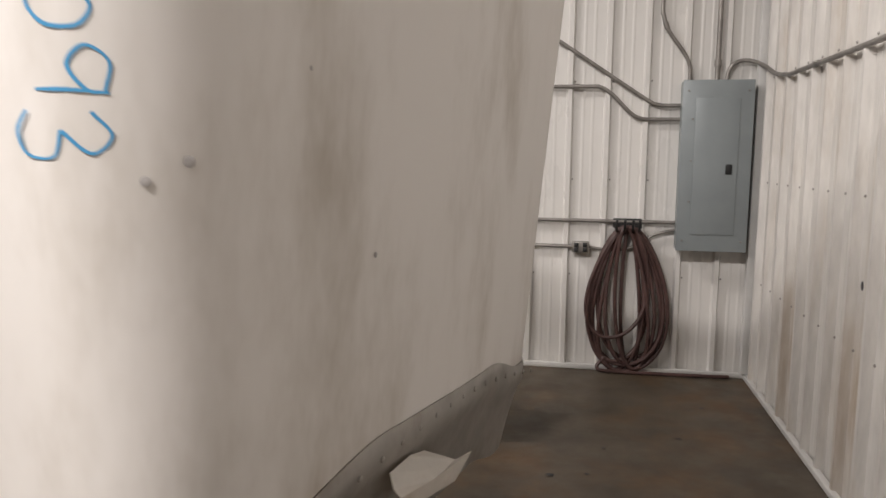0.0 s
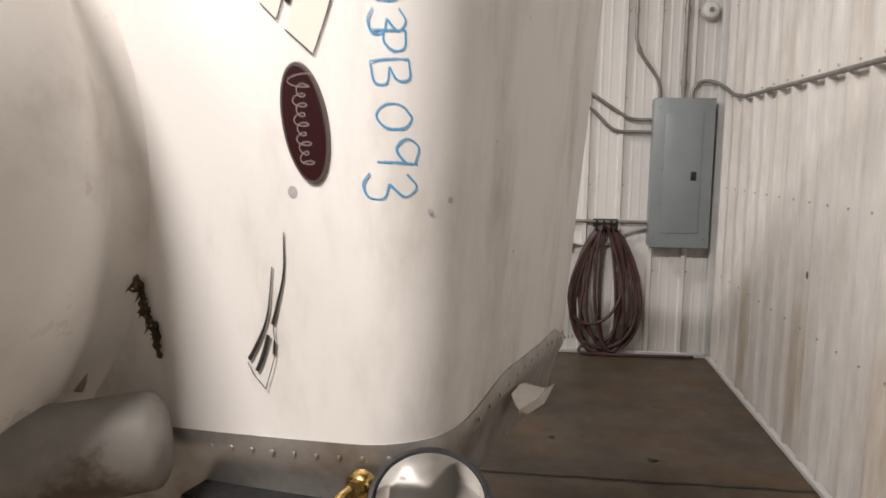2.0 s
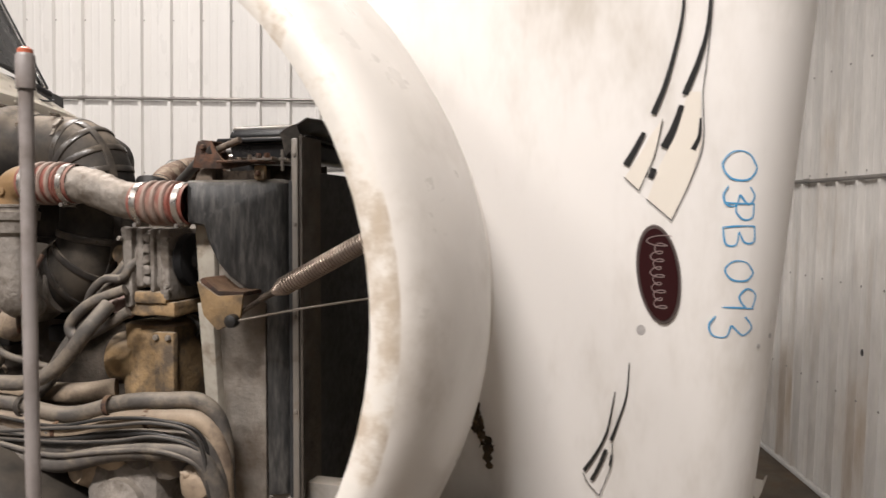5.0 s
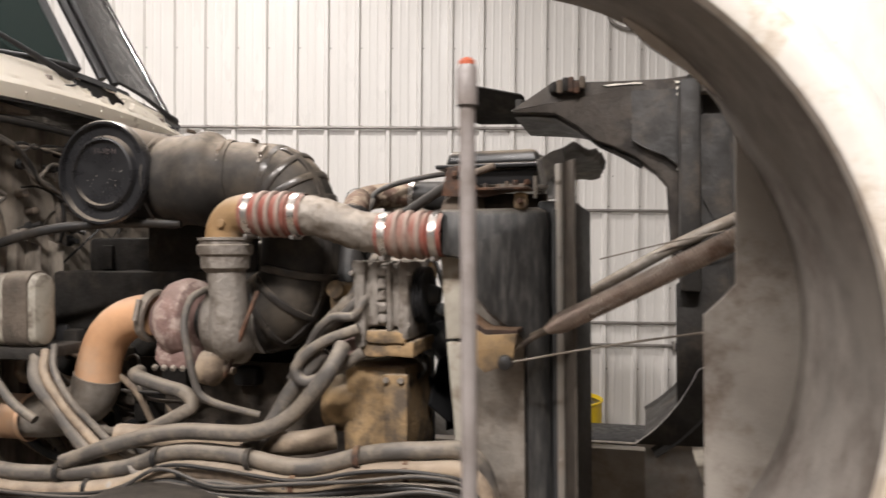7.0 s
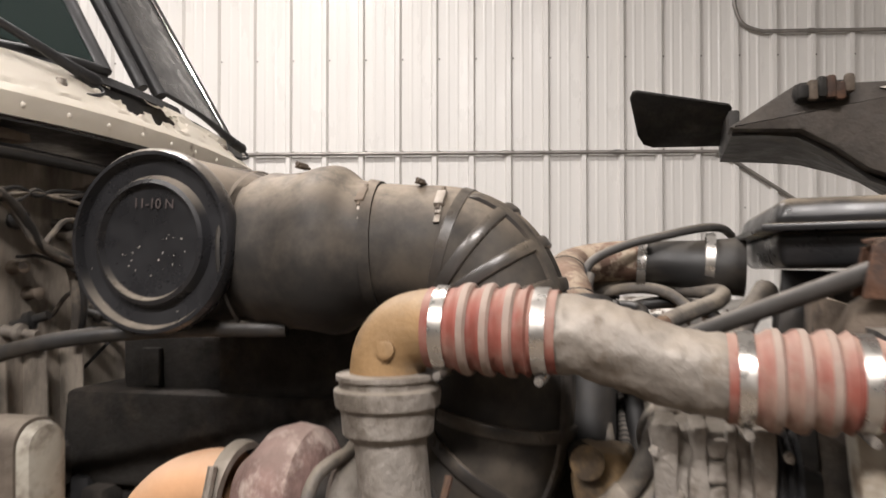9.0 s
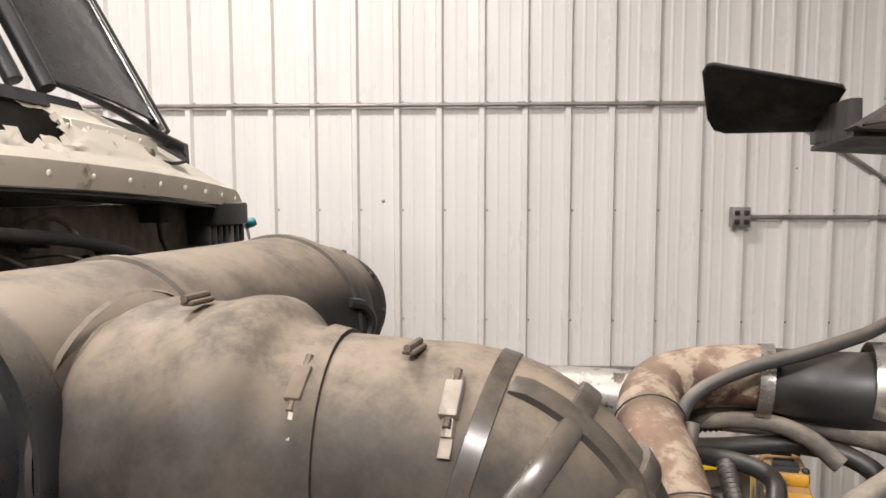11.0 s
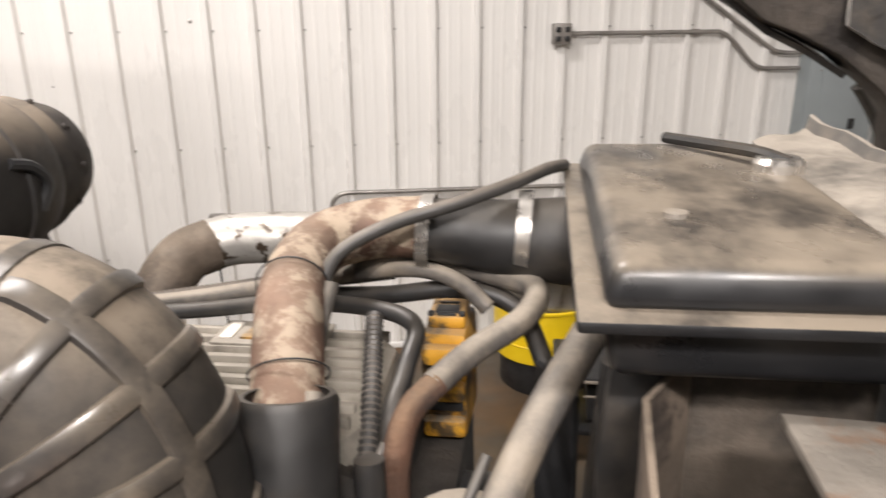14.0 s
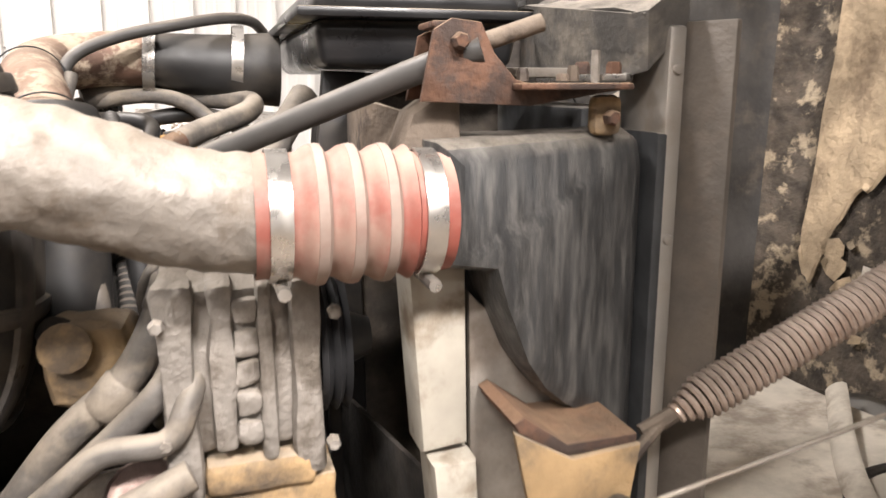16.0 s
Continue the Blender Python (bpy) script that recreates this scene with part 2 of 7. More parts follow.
    unseenwall=mat("unseen_steel_darkened", (0.13, 0.125, 0.12), 0.4, 0.0, 0.05, 1.5),
    unseeneast=mat("unseen_steel_greyed", (0.4, 0.385, 0.365), 0.45, 0.0, 0.06, 1.5, (0.3, 0.25, 0.19), 0.66, 0.9, soft_dirt=0.3),
    script=mat("dull_script", (0.42, 0.33, 0.32), 0.35, 0.5),
    tunnel=mat("tunnel_grey", (0.19, 0.17, 0.15), 0.8, 0, 0.2, 6, (0.08, 0.062, 0.05), 0.58, 4, 0.15, 100, soft_dirt=0.3),
    looms=mat("corrugated_loom", (0.045, 0.042, 0.039), 0.55, 0, 0.25, 10, dust=0.5, dust_colour=(0.25, 0.21, 0.17)),
    mudflap=mat("black_rubber_flap", (0.016, 0.0145, 0.013), 0.7, 0, 0.35, 8, (0.055, 0.045, 0.035), 0.58, 6, 0.3, 50, soft_dirt=0.25),
    paletan=mat("pale_tan_steel", (0.36, 0.28, 0.2), 0.7, 0.1, 0.25, 9, (0.16, 0.12, 0.09), 0.56, 10, 0.3, 70, dust=0.5, soft_dirt=0.25),
    coverdust=mat("dusty_cover_sheet", (0.085, 0.08, 0.074), 0.55, 0, 0.4, 7, (0.17, 0.15, 0.125), 0.58, 9, 0.4, 60, dust=1.0, patchy=0.15, patch_scale=7.0, dust_colour=(0.35, 0.31, 0.262), soft_dirt=0.2),
    stained=mat("stained_bottle", (0.36, 0.335, 0.28), 0.6, 0, 0.25, 9, (0.09, 0.07, 0.053), 0.54, 9, soft_dirt=0.2),
    podgrey=mat("lamp_pod_grey", (0.23, 0.215, 0.195), 0.5, 0.1, 0.2, 6, (0.1, 0.075, 0.055), 0.57, 7, 0.1, 60, soft_dirt=0.2),
    ridge=mat("dusty_ridge", (0.27, 0.205, 0.17), 0.7, 0, 0.25, 14, (0.2, 0.1, 0.078), 0.58, 9, dust=0.5, dust_colour=(0.36, 0.305, 0.255), soft_dirt=0.25),
    mudbrown=mat("dusty_brown_block", (0.1, 0.08, 0.062), 0.85, 0, 0.35, 9, (0.03, 0.025, 0.02), 0.53, 6, 0.5, 60, dust=0.4, soft_dirt=0.25),
    rustgrey=mat("brown_scaled_steel", (0.13, 0.1, 0.075), 0.8, 0.1, 0.4, 9, (0.045, 0.033, 0.026), 0.56, 13, 0.4, 60, dust=0.4, dust_colour=(0.26, 0.21, 0.16), soft_dirt=0.12),
    nosedust=mat("dusty_nose_panel", (0.6, 0.545, 0.46), 0.75, 0, 0.2, 7, (0.3, 0.25, 0.2), 0.58, 6, 0.2, 60, soft_dirt=0.2),
    smudge=mat("grey_smudge", (0.4, 0.38, 0.37), 0.55, 0, 0.2, 60),
)
glow = bpy.data.materials.new("lamp_diffuser")
glow.use_nodes = True
_b = glow.node_tree.nodes["Principled BSDF"]
_b.inputs["Emission Color"].default_value, _b.inputs["Emission Strength"].default_value = (1.0, 0.93, 0.88, 1), 3.0
M["glow"] = glow


# ---- mesh helpers ----
def obj(name, bm, material, parent=None, label="", smooth=True, kind="", category=""):
    me = bpy.data.meshes.new(name)
    bmesh.ops.recalc_face_normals(bm, faces=bm.faces)
    bm.to_mesh(me)
    bm.free()
    me.materials.append(M[material])
    if smooth:
        for p in me.polygons:
            p.use_smooth = True
        me.set_sharp_from_angle(angle=radians(38))
    ob = new(name, me)
    ob.parent = parent
    return tagged(ob, label, category, "", kind)


def part(name, bm, material, parent, label="", smooth=True):
    return obj(name, bm, material, parent, label, smooth)


def empty(name, m=None, parent=None):
    ob = new(name)
    ob.empty_display_size = 0.1
    ob.parent = parent
    if m is not None:
        ob.matrix_basis = m
    return ob


def box(x0, x1, y0, y1, z0, z1, bevel=0.004, m=None, bm=None, seg=2):
    bm = bm or bmesh.new()
    r = bmesh.ops.create_cube(bm, size=1.0, matrix=(m or Matrix()) @ Matrix.Translation(((x0 + x1) / 2, (y0 + y1) / 2, (z0 + z1) / 2)) @ Matrix.Diagonal((abs(x1 - x0), abs(y1 - y0), abs(z1 - z0), 1)))
    if bevel:
        edges = list({e for v in r["verts"] for e in v.link_edges})
        bmesh.ops.bevel(bm, geom=edges, offset=bevel, segments=seg, affect="EDGES", profile=0.5)
    return bm


def spline(pts, n=10):
    """Points of a smooth curve through pts."""
    p = [Vector(q) for q in pts]
    if len(p) < 3:
        return [p[0].lerp(p[-1], i / n) for i in range(n + 1)]
    p = [2 * p[0] - p[1], *p, 2 * p[-1] - p[-2]]
    out = []
    for i in range(1, len(p) - 2):
        a, b, c, d = p[i - 1:i + 3]
        for k in range(n):
            t = k / n
            out.append(0.5 * ((2 * b) + (c - a) * t + (2 * a - 5 * b + 4 * c - d) * t * t + (3 * b - a - 3 * c + d) * t ** 3))
    return out + [p[-2]]


def tube(pts, r, seg=16, n=10, bm=None, cap=True, smooth=True, squash=1.0):
    """A tube along a curve; r: a radius, or a function of the way along (0 to 1)."""
    bm = bm or bmesh.new()
    c = spline(pts, n) if smooth else [Vector(q) for q in pts]
    lens = [0.0]
    for a, b in zip(c, c[1:]):
        lens.append(lens[-1] + (b - a).length)
    rings, normal = [], None
    for i, q in enumerate(c):
        d = (c[min(i + 1, len(c) - 1)] - c[max(i - 1, 0)]).normalized()
        if normal is None:
            normal = d.orthogonal().normalized()
        normal = (normal - d * normal.dot(d)).normalized()
        side = d.cross(normal)
        rr = r(lens[i] / lens[-1]) if callable(r) else r
        rings.append([bm.verts.new(q + (normal * math.cos(a) + side * math.sin(a) * squash) * rr) for a in (2 * math.pi * k / seg for k in range(seg))])
    for a, b in zip(rings, rings[1:]):
        for k in range(seg):
            bm.faces.new((a[k], a[(k + 1) % seg], b[(k + 1) % seg], b[k]))
    if cap:
        bm.faces.new(rings[0][::-1])
        bm.faces.new(rings[-1])
    return bm


def lathe(profile, base, axis, seg=32, bm=None):
    """A turned shape: profile of (radius, height) along axis from base."""
    bm = bm or bmesh.new()
    z = Vector(axis).normalized()
    x = z.orthogonal().normalized()
    y = z.cross(x)
    base = Vector(base)
    rings = []
    for r, h in profile:
        if r < 1e-6:
            rings.append([bm.verts.new(base + z * h)])
        else:
            rings.append([bm.verts.new(base + z * h + (x * math.cos(a) + y * math.sin(a)) * r) for a in (2 * math.pi * k / seg for k in range(seg))])
    for a, b in zip(rings, rings[1:]):
        for k in range(seg):
            k2 = (k + 1) % seg
            if len(a) == 1 and len(b) == 1:
                continue
            if len(a) == 1:
                bm.faces.new((a[0], b[k], b[k2]))
            elif len(b) == 1:
                bm.faces.new((a[k], a[k2], b[0]))
            else:
                bm.faces.new((a[k], a[k2], b[k2], b[k]))
    return bm


def prism(outline, d0, d1, plane="uw", bevel=0.003, bm=None, m=None):
    """A plate: an outline in a plane, thick from d0 to d1 along the third axis."""
    bm = bm or bmesh.new()
    place = {"uw": lambda a, b, d: (a, d, b), "uv": lambda a, b, d: (a, b, d), "vw": lambda a, b, d: (d, a, b)}[plane]
    lo = [bm.verts.new(place(a, b, d0)) for a, b in outline]
    hi = [bm.verts.new(place(a, b, d1)) for a, b in outline]
    f = [bm.faces.new(lo), bm.faces.new(hi)]
    k = len(lo)
    for i in range(k):
        f.append(bm.faces.new((lo[i], lo[(i + 1) % k], hi[(i + 1) % k], hi[i])))
    bmesh.ops.recalc_face_normals(bm, faces=f)
    if bevel:
        edges = list({e for q in f[:2] for e in q.edges})
        bmesh.ops.bevel(bm, geom=edges, offset=bevel, segments=2, affect="EDGES", profile=0.5)
    if m is not None:
        bmesh.ops.transform(bm, matrix=m, verts=lo + hi)
    return bm


def sheet(grid, thick=0.0, bm=None, closed=False):
    """A skin over rows of points; thick: given thickness along the normals."""
    bm = bm or bmesh.new()
    rows = [[bm.verts.new(p) for p in row] for row in grid]
    faces = []
    for a, b in zip(rows, rows[1:]):
        for k in range(len(a) - (0 if closed else 1)):
            k2 = (k + 1) % len(a)
            faces.append(bm.faces.new((a[k], a[k2], b[k2], b[k])))
    if thick:
        bmesh.ops.recalc_face_normals(bm, faces=faces)
        bmesh.ops.solidify(bm, geom=faces, thickness=thick)
    return bm


def bolt(base, axis, r=0.009, h=0.008, bm=None):
    return lathe([(r, 0), (r, h * 0.7), (r * 0.75, h), (0, h)], base, axis, 6, bm)


def lumpy(bm, amp, scale=30.0, cuts=3, seed=0):
    """Roughens a casting or a crust of dirt: finer faces, pushed in and out unevenly."""
    bmesh.ops.subdivide_edges(bm, edges=[e for e in bm.edges if e.calc_length() > 0.012], cuts=cuts, use_grid_fill=True)
    bm.normal_update()
    for q in bm.verts:
        q.co += q.normal * amp * noise.noise(q.co * scale + Vector((seed, 3.1 * seed, 0)))
    return bm


def knots(table):
    """A smooth function through (position, value) pairs."""
    xs, ys = [a for a, _ in table], [b for _, b in table]
    return lambda t: float(np.interp(t, xs, ys))


# ---- the shop ----
WY, WX, LX, FY = 5.1, 2.0, -8.0, -8.0
PITCH = 0.2365


def rib_sheet(width_ribs, height, pitch, deep=0.03):
    """One ribbed steel sheet, along x, facing -y."""
    prof = []
    for k in range(width_ribs):
        x = k * pitch
        prof += [(x - 0.024, 0), (x - 0.013, -deep), (x + 0.013, -deep), (x + 0.024, 0)]
        for q in (0.085, 0.145):
            prof += [(x + q - 0.012, 0), (x + q - 0.004, -0.002), (x + q + 0.004, -0.002), (x + q + 0.012, 0)]
    prof.append((width_ribs * pitch - 0.024, 0))
    return sheet([[(x, y, 0) for x, y in prof], [(x, y, height) for x, y in prof]])


def ribbed_wall(name, place, sheets, first, height=CEIL, paint="wall", pitch=PITCH, unseen_from=99):
    """A wall of sheets screwed to girts; later sheets, out of view, are greyed to cut bounced light."""
    length = sheets * 4 * pitch
    wall = obj(name, box(first - 0.1, first + length, 0.004, 0.12, 0, height, 0), "trim", None, "framed shop wall behind ribbed steel sheets", False, "structure", "wall")
    wall.matrix_basis = place
    me = {}
    for k in range(sheets):
        coat = "unseeneast" if k >= unseen_from else paint
        if coat not in me:
            s = part("metal_sheet", rib_sheet(4, height, pitch, 0.03 if pitch == PITCH else 0.038), coat, wall, "", False)
            me[coat] = s.data
        else:
            s = new("metal_sheet", me[coat])
            s.parent = wall
        s.matrix_basis = pose(first + k * 4 * pitch, 0, 0)
    for z in (0.63, 1.25, 1.87, 2.47, 3.06, 3.68):
        bm = bmesh.new()
        for k in range(sheets * 4):
            x = first + k * pitch + 0.03
            lathe([(0.006, 0), (0.006, 0.004), (0.003, 0.007), (0, 0.007)], (x, 0, z), (0, -1, 0), 6, bm)
        part("screw_row", bm, "screw", wall)
    return wall


n_first = 1.05 - 4 * PITCH * 10
wall_n = ribbed_wall("wall_north", pose(0, WY, 0), 11, n_first)
# East sheets past the fourth and both hidden walls are darkened against bounce.
wall_e = ribbed_wall("wall_east", pose(WX, 0, 0, 0, 0, -90), 16, -4.963, paint="wallstain", pitch=0.2262, unseen_from=4)
wall_w = ribbed_wall("wall_west", pose(LX, 0, 0, 0, 0, 90), 15, FY, paint="unseenwall")
wall_s = ribbed_wall("wall_south", pose(0, FY, 0, 0, 0, 180), 11, -WX, paint="unseenwall")

for x, z, r in ((-3.36, 0.9, 0.02), (-2.2, 1.45, 0.006), (-4.1, 2.6, 0.008)):
    part("dent_hole", lathe([(r, 0), (0.7 * r, 0.002), (0, 0.002)], (x + 0.05, -0.001, z), (0, -1, 0), 9), "dark", wall_e, "dark hole in the steel sheet")
for x, z, r in ((-1.87, 1.92, 0.012), (-1.55, 1.2, 0.009), (-2.6, 1.6, 0.006), (0.4, 2.1, 0.006)):
    part("dent_hole", lathe([(r, 0), (0.7 * r, 0.002), (0, 0.002)], (x, -0.001, z), (0, -1, 0), 9), "screw", wall_n, "dark mark on the steel sheet")

obj("floor", box(LX - 0.2, WX + 0.2, FY - 0.2, WY + 0.2, -0.15, 0, 0), "floor", None, "stained grey concrete shop floor", False, "structure", "floor")
floor_ob = bpy.data.objects["floor"]
rnd = random.Random(90)
seam = [(0.3 + 0.09 * i, 2.87 + 0.004 * math.sin(2.1 * i) + rnd.uniform(-0.003, 0.003)) for i in range(20)]
part("floor_joint", sheet([[(x, y - 0.006 - rnd.uniform(0, 0.004), 0.0035), (x, y + 0.006 + rnd.uniform(0, 0.004), 0.0035)] for x, y in seam]), "dark", floor_ob, "dark dirty joint in the concrete")
for x, y, r in ((0.81, 3.34, 0.016), (0.97, 3.38, 0.011), (1.29, 3.12, 0.024), (1.05, 3.7, 0.01), (1.42, 3.9, 0.014), (0.7, 4.2, 0.012), (1.6, 4.4, 0.013)):
    bm = bmesh.new()
    bm.faces.new([bm.verts.new((x + r * rnd.uniform(0.7, 1.5) * math.cos(a), y + r * rnd.uniform(0.6, 1.1) * math.sin(a), 0.004)) for a in np.linspace(0, 2 * math.pi, 12)[:-1]])
    part("oil_spot", bm, "dark", floor_ob, "dark oil spot")
obj("ceiling", box(LX - 0.2, WX + 0.2, FY - 0.2, WY + 0.2, CEIL, CEIL + 0.1, 0), "ceiling", None, "plain unseen ceiling lining, darkened to cut bounce", False, "structure", "ceiling")
obj("baseboard", box(LX, WX - 0.03, WY - 0.045, WY - 0.017, 0.0, 0.035, 0.006), "trim", None, "white base angle along the back wall", True, "structure", "trim")
obj("trim", box(WX - 0.05, WX - 0.017, FY, WY - 0.02, 0.0, 0.03, 0.006), "trim", None, "white base angle along the side wall", True, "structure", "trim")
obj("corner_trim", box(WX - 0.07, WX - 0.017, WY - 0.07, WY - 0.017, 0.035, CEIL, 0.006), "trim", None, "white steel corner trim", True, "structure", "trim")

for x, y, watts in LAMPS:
    lamp = tagged(empty("unseen_ceiling_light", pose(x, y, CEIL - 0.12)), "unseen white strip light added under the ceiling, switched on", "lamp", "ceiling lights")
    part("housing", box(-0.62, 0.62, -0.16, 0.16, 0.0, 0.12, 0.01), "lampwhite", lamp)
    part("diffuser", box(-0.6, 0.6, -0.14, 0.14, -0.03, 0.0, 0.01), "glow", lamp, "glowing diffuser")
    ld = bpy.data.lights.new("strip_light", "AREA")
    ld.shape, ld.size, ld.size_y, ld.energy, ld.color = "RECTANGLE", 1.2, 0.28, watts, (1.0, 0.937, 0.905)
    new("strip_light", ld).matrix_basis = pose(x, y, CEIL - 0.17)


def conduit(pts, r=0.0125, straps=()):
    c = tagged(empty("conduit"), "galvanised steel conduit strapped to the wall", "conduit", "conduits")
    part("pipe", tube(pts, r, 10, 6), "conduit", c)
    for s in straps:
        part("coupling", lathe([(r * 1.35, -0.02), (r * 1.35, 0.02)], s[:3], s[3:], 12), "conduit", c)
    return c


CY = WY - 0.034
conduit([(-6, CY, 2.45), (-4, CY, 2.45), (-2, CY, 2.45), (0.1, CY, 2.45), (0.22, CY, 2.44), (0.32, CY, 2.39), (0.8, CY, 2.075), (1.25, CY, 1.775), (1.36, CY, 1.72), (1.51, CY, 1.715)], straps=[(-1.1, CY, 2.45, 1, 0, 0), (-3.2, CY, 2.45, 1, 0, 0), (-0.4, CY, 2.45, 1, 0, 0)])
conduit([(0.13, CY, 1.835), (0.9, CY, 1.835), (1.0, CY, 1.83), (1.08, CY, 1.78), (1.19, CY, 1.67), (1.26, CY, 1.635), (1.34, CY, 1.63), (1.51, CY, 1.63)], straps=[(0.85, CY, 1.835, 1, 0, 0)])
conduit([(-1.2, CY, 0.72), (-1.2, CY, 0.86), (-1.18, CY, 0.95), (-1.1, CY, 0.985), (-0.9, CY, 0.985), (0.6, CY, 0.985), (1.51, CY, 0.985)], straps=[(-1.2, CY, 0.76, 0, 0, 1)])
conduit([(-1.8, CY, 0.822), (-0.6, CY, 0.822), (0.87, CY, 0.815)], straps=[(-1.7, CY, 0.822, 1, 0, 0), (-0.45, CY, 0.822, 1, 0, 0)])
conduit([(0.95, CY, 0.815), (1.1, CY, 0.8), (1.23, CY, 0.82), (1.36, CY, 0.9), (1.51, CY, 0.945)], 0.009)
conduit([(1.36, CY, 4.6), (1.36, CY, 3.2), (1.36, CY, 2.36), (1.365, CY, 2.27), (1.4, CY, 2.17), (1.5, CY, 2.03), (1.535, CY, 1.95), (1.54, CY, 1.84)], straps=[(1.36, CY, 2.47, 0, 0, 1), (1.385, CY, 2.2, 0.3, 0, -1)])
conduit([(1.7, CY, 4.6), (1.7, CY, 3.2), (1.7, CY, 1.84)], 0.016, straps=[(1.7, CY, 1.97, 0, 0, 1), (1.7, CY, 2.47, 0, 0, 1)])
conduit([(1.755, CY, 1.84), (1.765, CY, 1.92), (1.8, CY, 1.97), (1.86, CY, 1.985), (1.92, CY - 0.02, 1.97), (1.955, CY - 0.12, 1.93), (1.965, CY - 0.3, 1.875), (1.966, CY - 0.55, 1.842), (1.966, 4.2, 1.835), (1.966, 2.0, 1.828), (1.966, -6, 1.82)], straps=[(1.966, y, 1.835, 0, 1, 0) for y in (4.0, 2.4, 0.8)])
conduit([(0.33, CY, 4.6), (0.33, CY, 3.5), (0.335, CY, 3.35), (0.38, CY, 3.25), (0.48, CY, 3.205), (0.6, CY, 3.2), (1.3, CY, 3.2), (1.45, CY, 3.195), (1.56, CY, 3.16), (1.61, CY, 3.1), (1.62, CY, 2.98), (1.62, CY, 2.7)], straps=[(0.8, CY, 3.2, 1, 0, 0)])

# electrical panel
panel = tagged(empty("electrical_panel", pose(1.492, WY - 0.14, 0.826)), "tall grey steel electrical panel on the ribbed wall", "electrical panel")
part("cabinet", box(0, 0.405, 0.0, 0.122, 0, 1.03, 0.006), "panel", panel)
part("front_cover", box(-0.004, 0.409, -0.014, -0.002, -0.004, 1.034, 0.004), "panel", panel)
door = part("door", box(0.075, 0.33, -0.021, -0.0145, 0.1, 0.93, 0.003), "panel", panel)
part("latch", box(0.262, 0.3, -0.028, -0.0205, 0.47, 0.53, 0.004), "dark", door, "small black latch")
for x, z in ((0.03, 0.06), (0.375, 0.06), (0.03, 0.97), (0.375, 0.97), (0.06, 0.3), (0.06, 0.55), (0.06, 0.8)):
    part("screw", bolt((x, -0.014, z), (0, -1, 0), 0.006, 0.006), "screw", panel)


def outlet(x, z, w=0.1, h=0.11, label="galvanised outlet box with black sockets on the wall"):
    o = tagged(empty("outlet_box", pose(x, WY - 0.02, z)), label, "outlet", "wall outlets")
    part("back_box", box(-w / 2, w / 2, -0.055, 0.0, -h / 2, h / 2, 0.006), "conduit", o)
    for sx in (-0.25, 0.25):
        for sz in (-0.22, 0.22):
            part("socket", box(sx * w - 0.014, sx * w + 0.014, -0.062, -0.0545, sz * h - 0.014, sz * h + 0.014, 0.003), "dark", o)
    return o


outlet(-1.825, 0.835)
outlet(0.09, 1.835)
outlet(0.91, 0.815, 0.11, 0.07)
cordbm = tube([(-1.845, WY - 0.06, 0.78), (-1.845, WY - 0.05, 0.5), (-1.835, WY - 0.05, 0.2), (-1.845, WY - 0.06, 0.02)], 0.005, 8)
obj("power_cord", cordbm, "dark", None, "thin black cord hanging from the outlet box", True, "", "cord")
bell = tagged(empty("wall_bell", pose(1.848, WY - 0.02, 2.46)), "small round grey bell on the wall", "bell")
part("gong", lathe([(0.062, 0), (0.062, 0.02), (0.05, 0.04), (0.02, 0.05), (0, 0.05)], (0, -0.02, 0), (0, -1, 0), 24), "trim", bell)
part("hub", lathe([(0.016, 0), (0.016, 0.012), (0, 0.014)], (0, -0.068, 0), (0, -1, 0), 12), "conduit", bell, "grey hub")
part("base", box(-0.04, 0.04, -0.02, 0.004, -0.04, 0.04, 0.006), "trim", bell)

# coiled air hose on its hook
hose = tagged(empty("air_hose", pose(1.2, WY - 0.075, 0.0)), "dark red rubber air hose coiled on a wall hook", "hose")
rnd = random.Random(4)
for k in range(11):
    a = (0.27, 0.2, 0.29, 0.12, 0.24, 0.16, 0.28, 0.22, 0.07, 0.25, 0.18)[k]
    h = (0.455, 0.44, 0.47, 0.46, 0.43, 0.47, 0.45, 0.36, 0.46, 0.475, 0.45)[k]
    lean = (0.0, -0.03, 0.01, 0.03, 0.02, -0.02, -0.01, -0.05, 0.03, 0.0, 0.02)[k]
    d = (k % 4) * 0.011 - 0.02
    top = 0.955
    pts = []
    for j in range(17):
        t = 2 * math.pi * j / 16
        s = math.sin(t)
        x = -a * s * (0.55 + 0.45 * (1 - math.cos(t)) / 2) * (1.12 if s < 0 else 1.0) + lean * (1 - math.cos(t))
        pts.append((x + 0.012 * (k % 3 - 1) * math.cos(t), -d + 0.01 * math.sin(3 * t + k), top - h * (1 - math.cos(t))))
    part("loop", tube(pts, 0.0125, 8, 5), "hose", hose)
part("hose_end", tube([(-0.12, 0.0, 0.1), (-0.16, -0.02, 0.03), (-0.05, -0.03, 0.0155), (0.4, -0.02, 0.0155), (0.66, 0.0, 0.0155)], 0.012, 8), "hose", hose)
hook = tagged(empty("hose_hook", pose(1.2, WY - 0.03, 0.975)), "dark steel hose hook with prongs", "hook")
part("back_plate", box(-0.09, 0.09, -0.012, 0.004, -0.03, 0.03, 0.004), "dark", hook)
for x in (-0.07, -0.02, 0.03, 0.07):
    part("prong", tube([(x, -0.01, -0.03), (x, -0.06, -0.045), (x, -0.11, -0.02), (x, -0.12, 0.03)], 0.008, 8), "dark", hook)

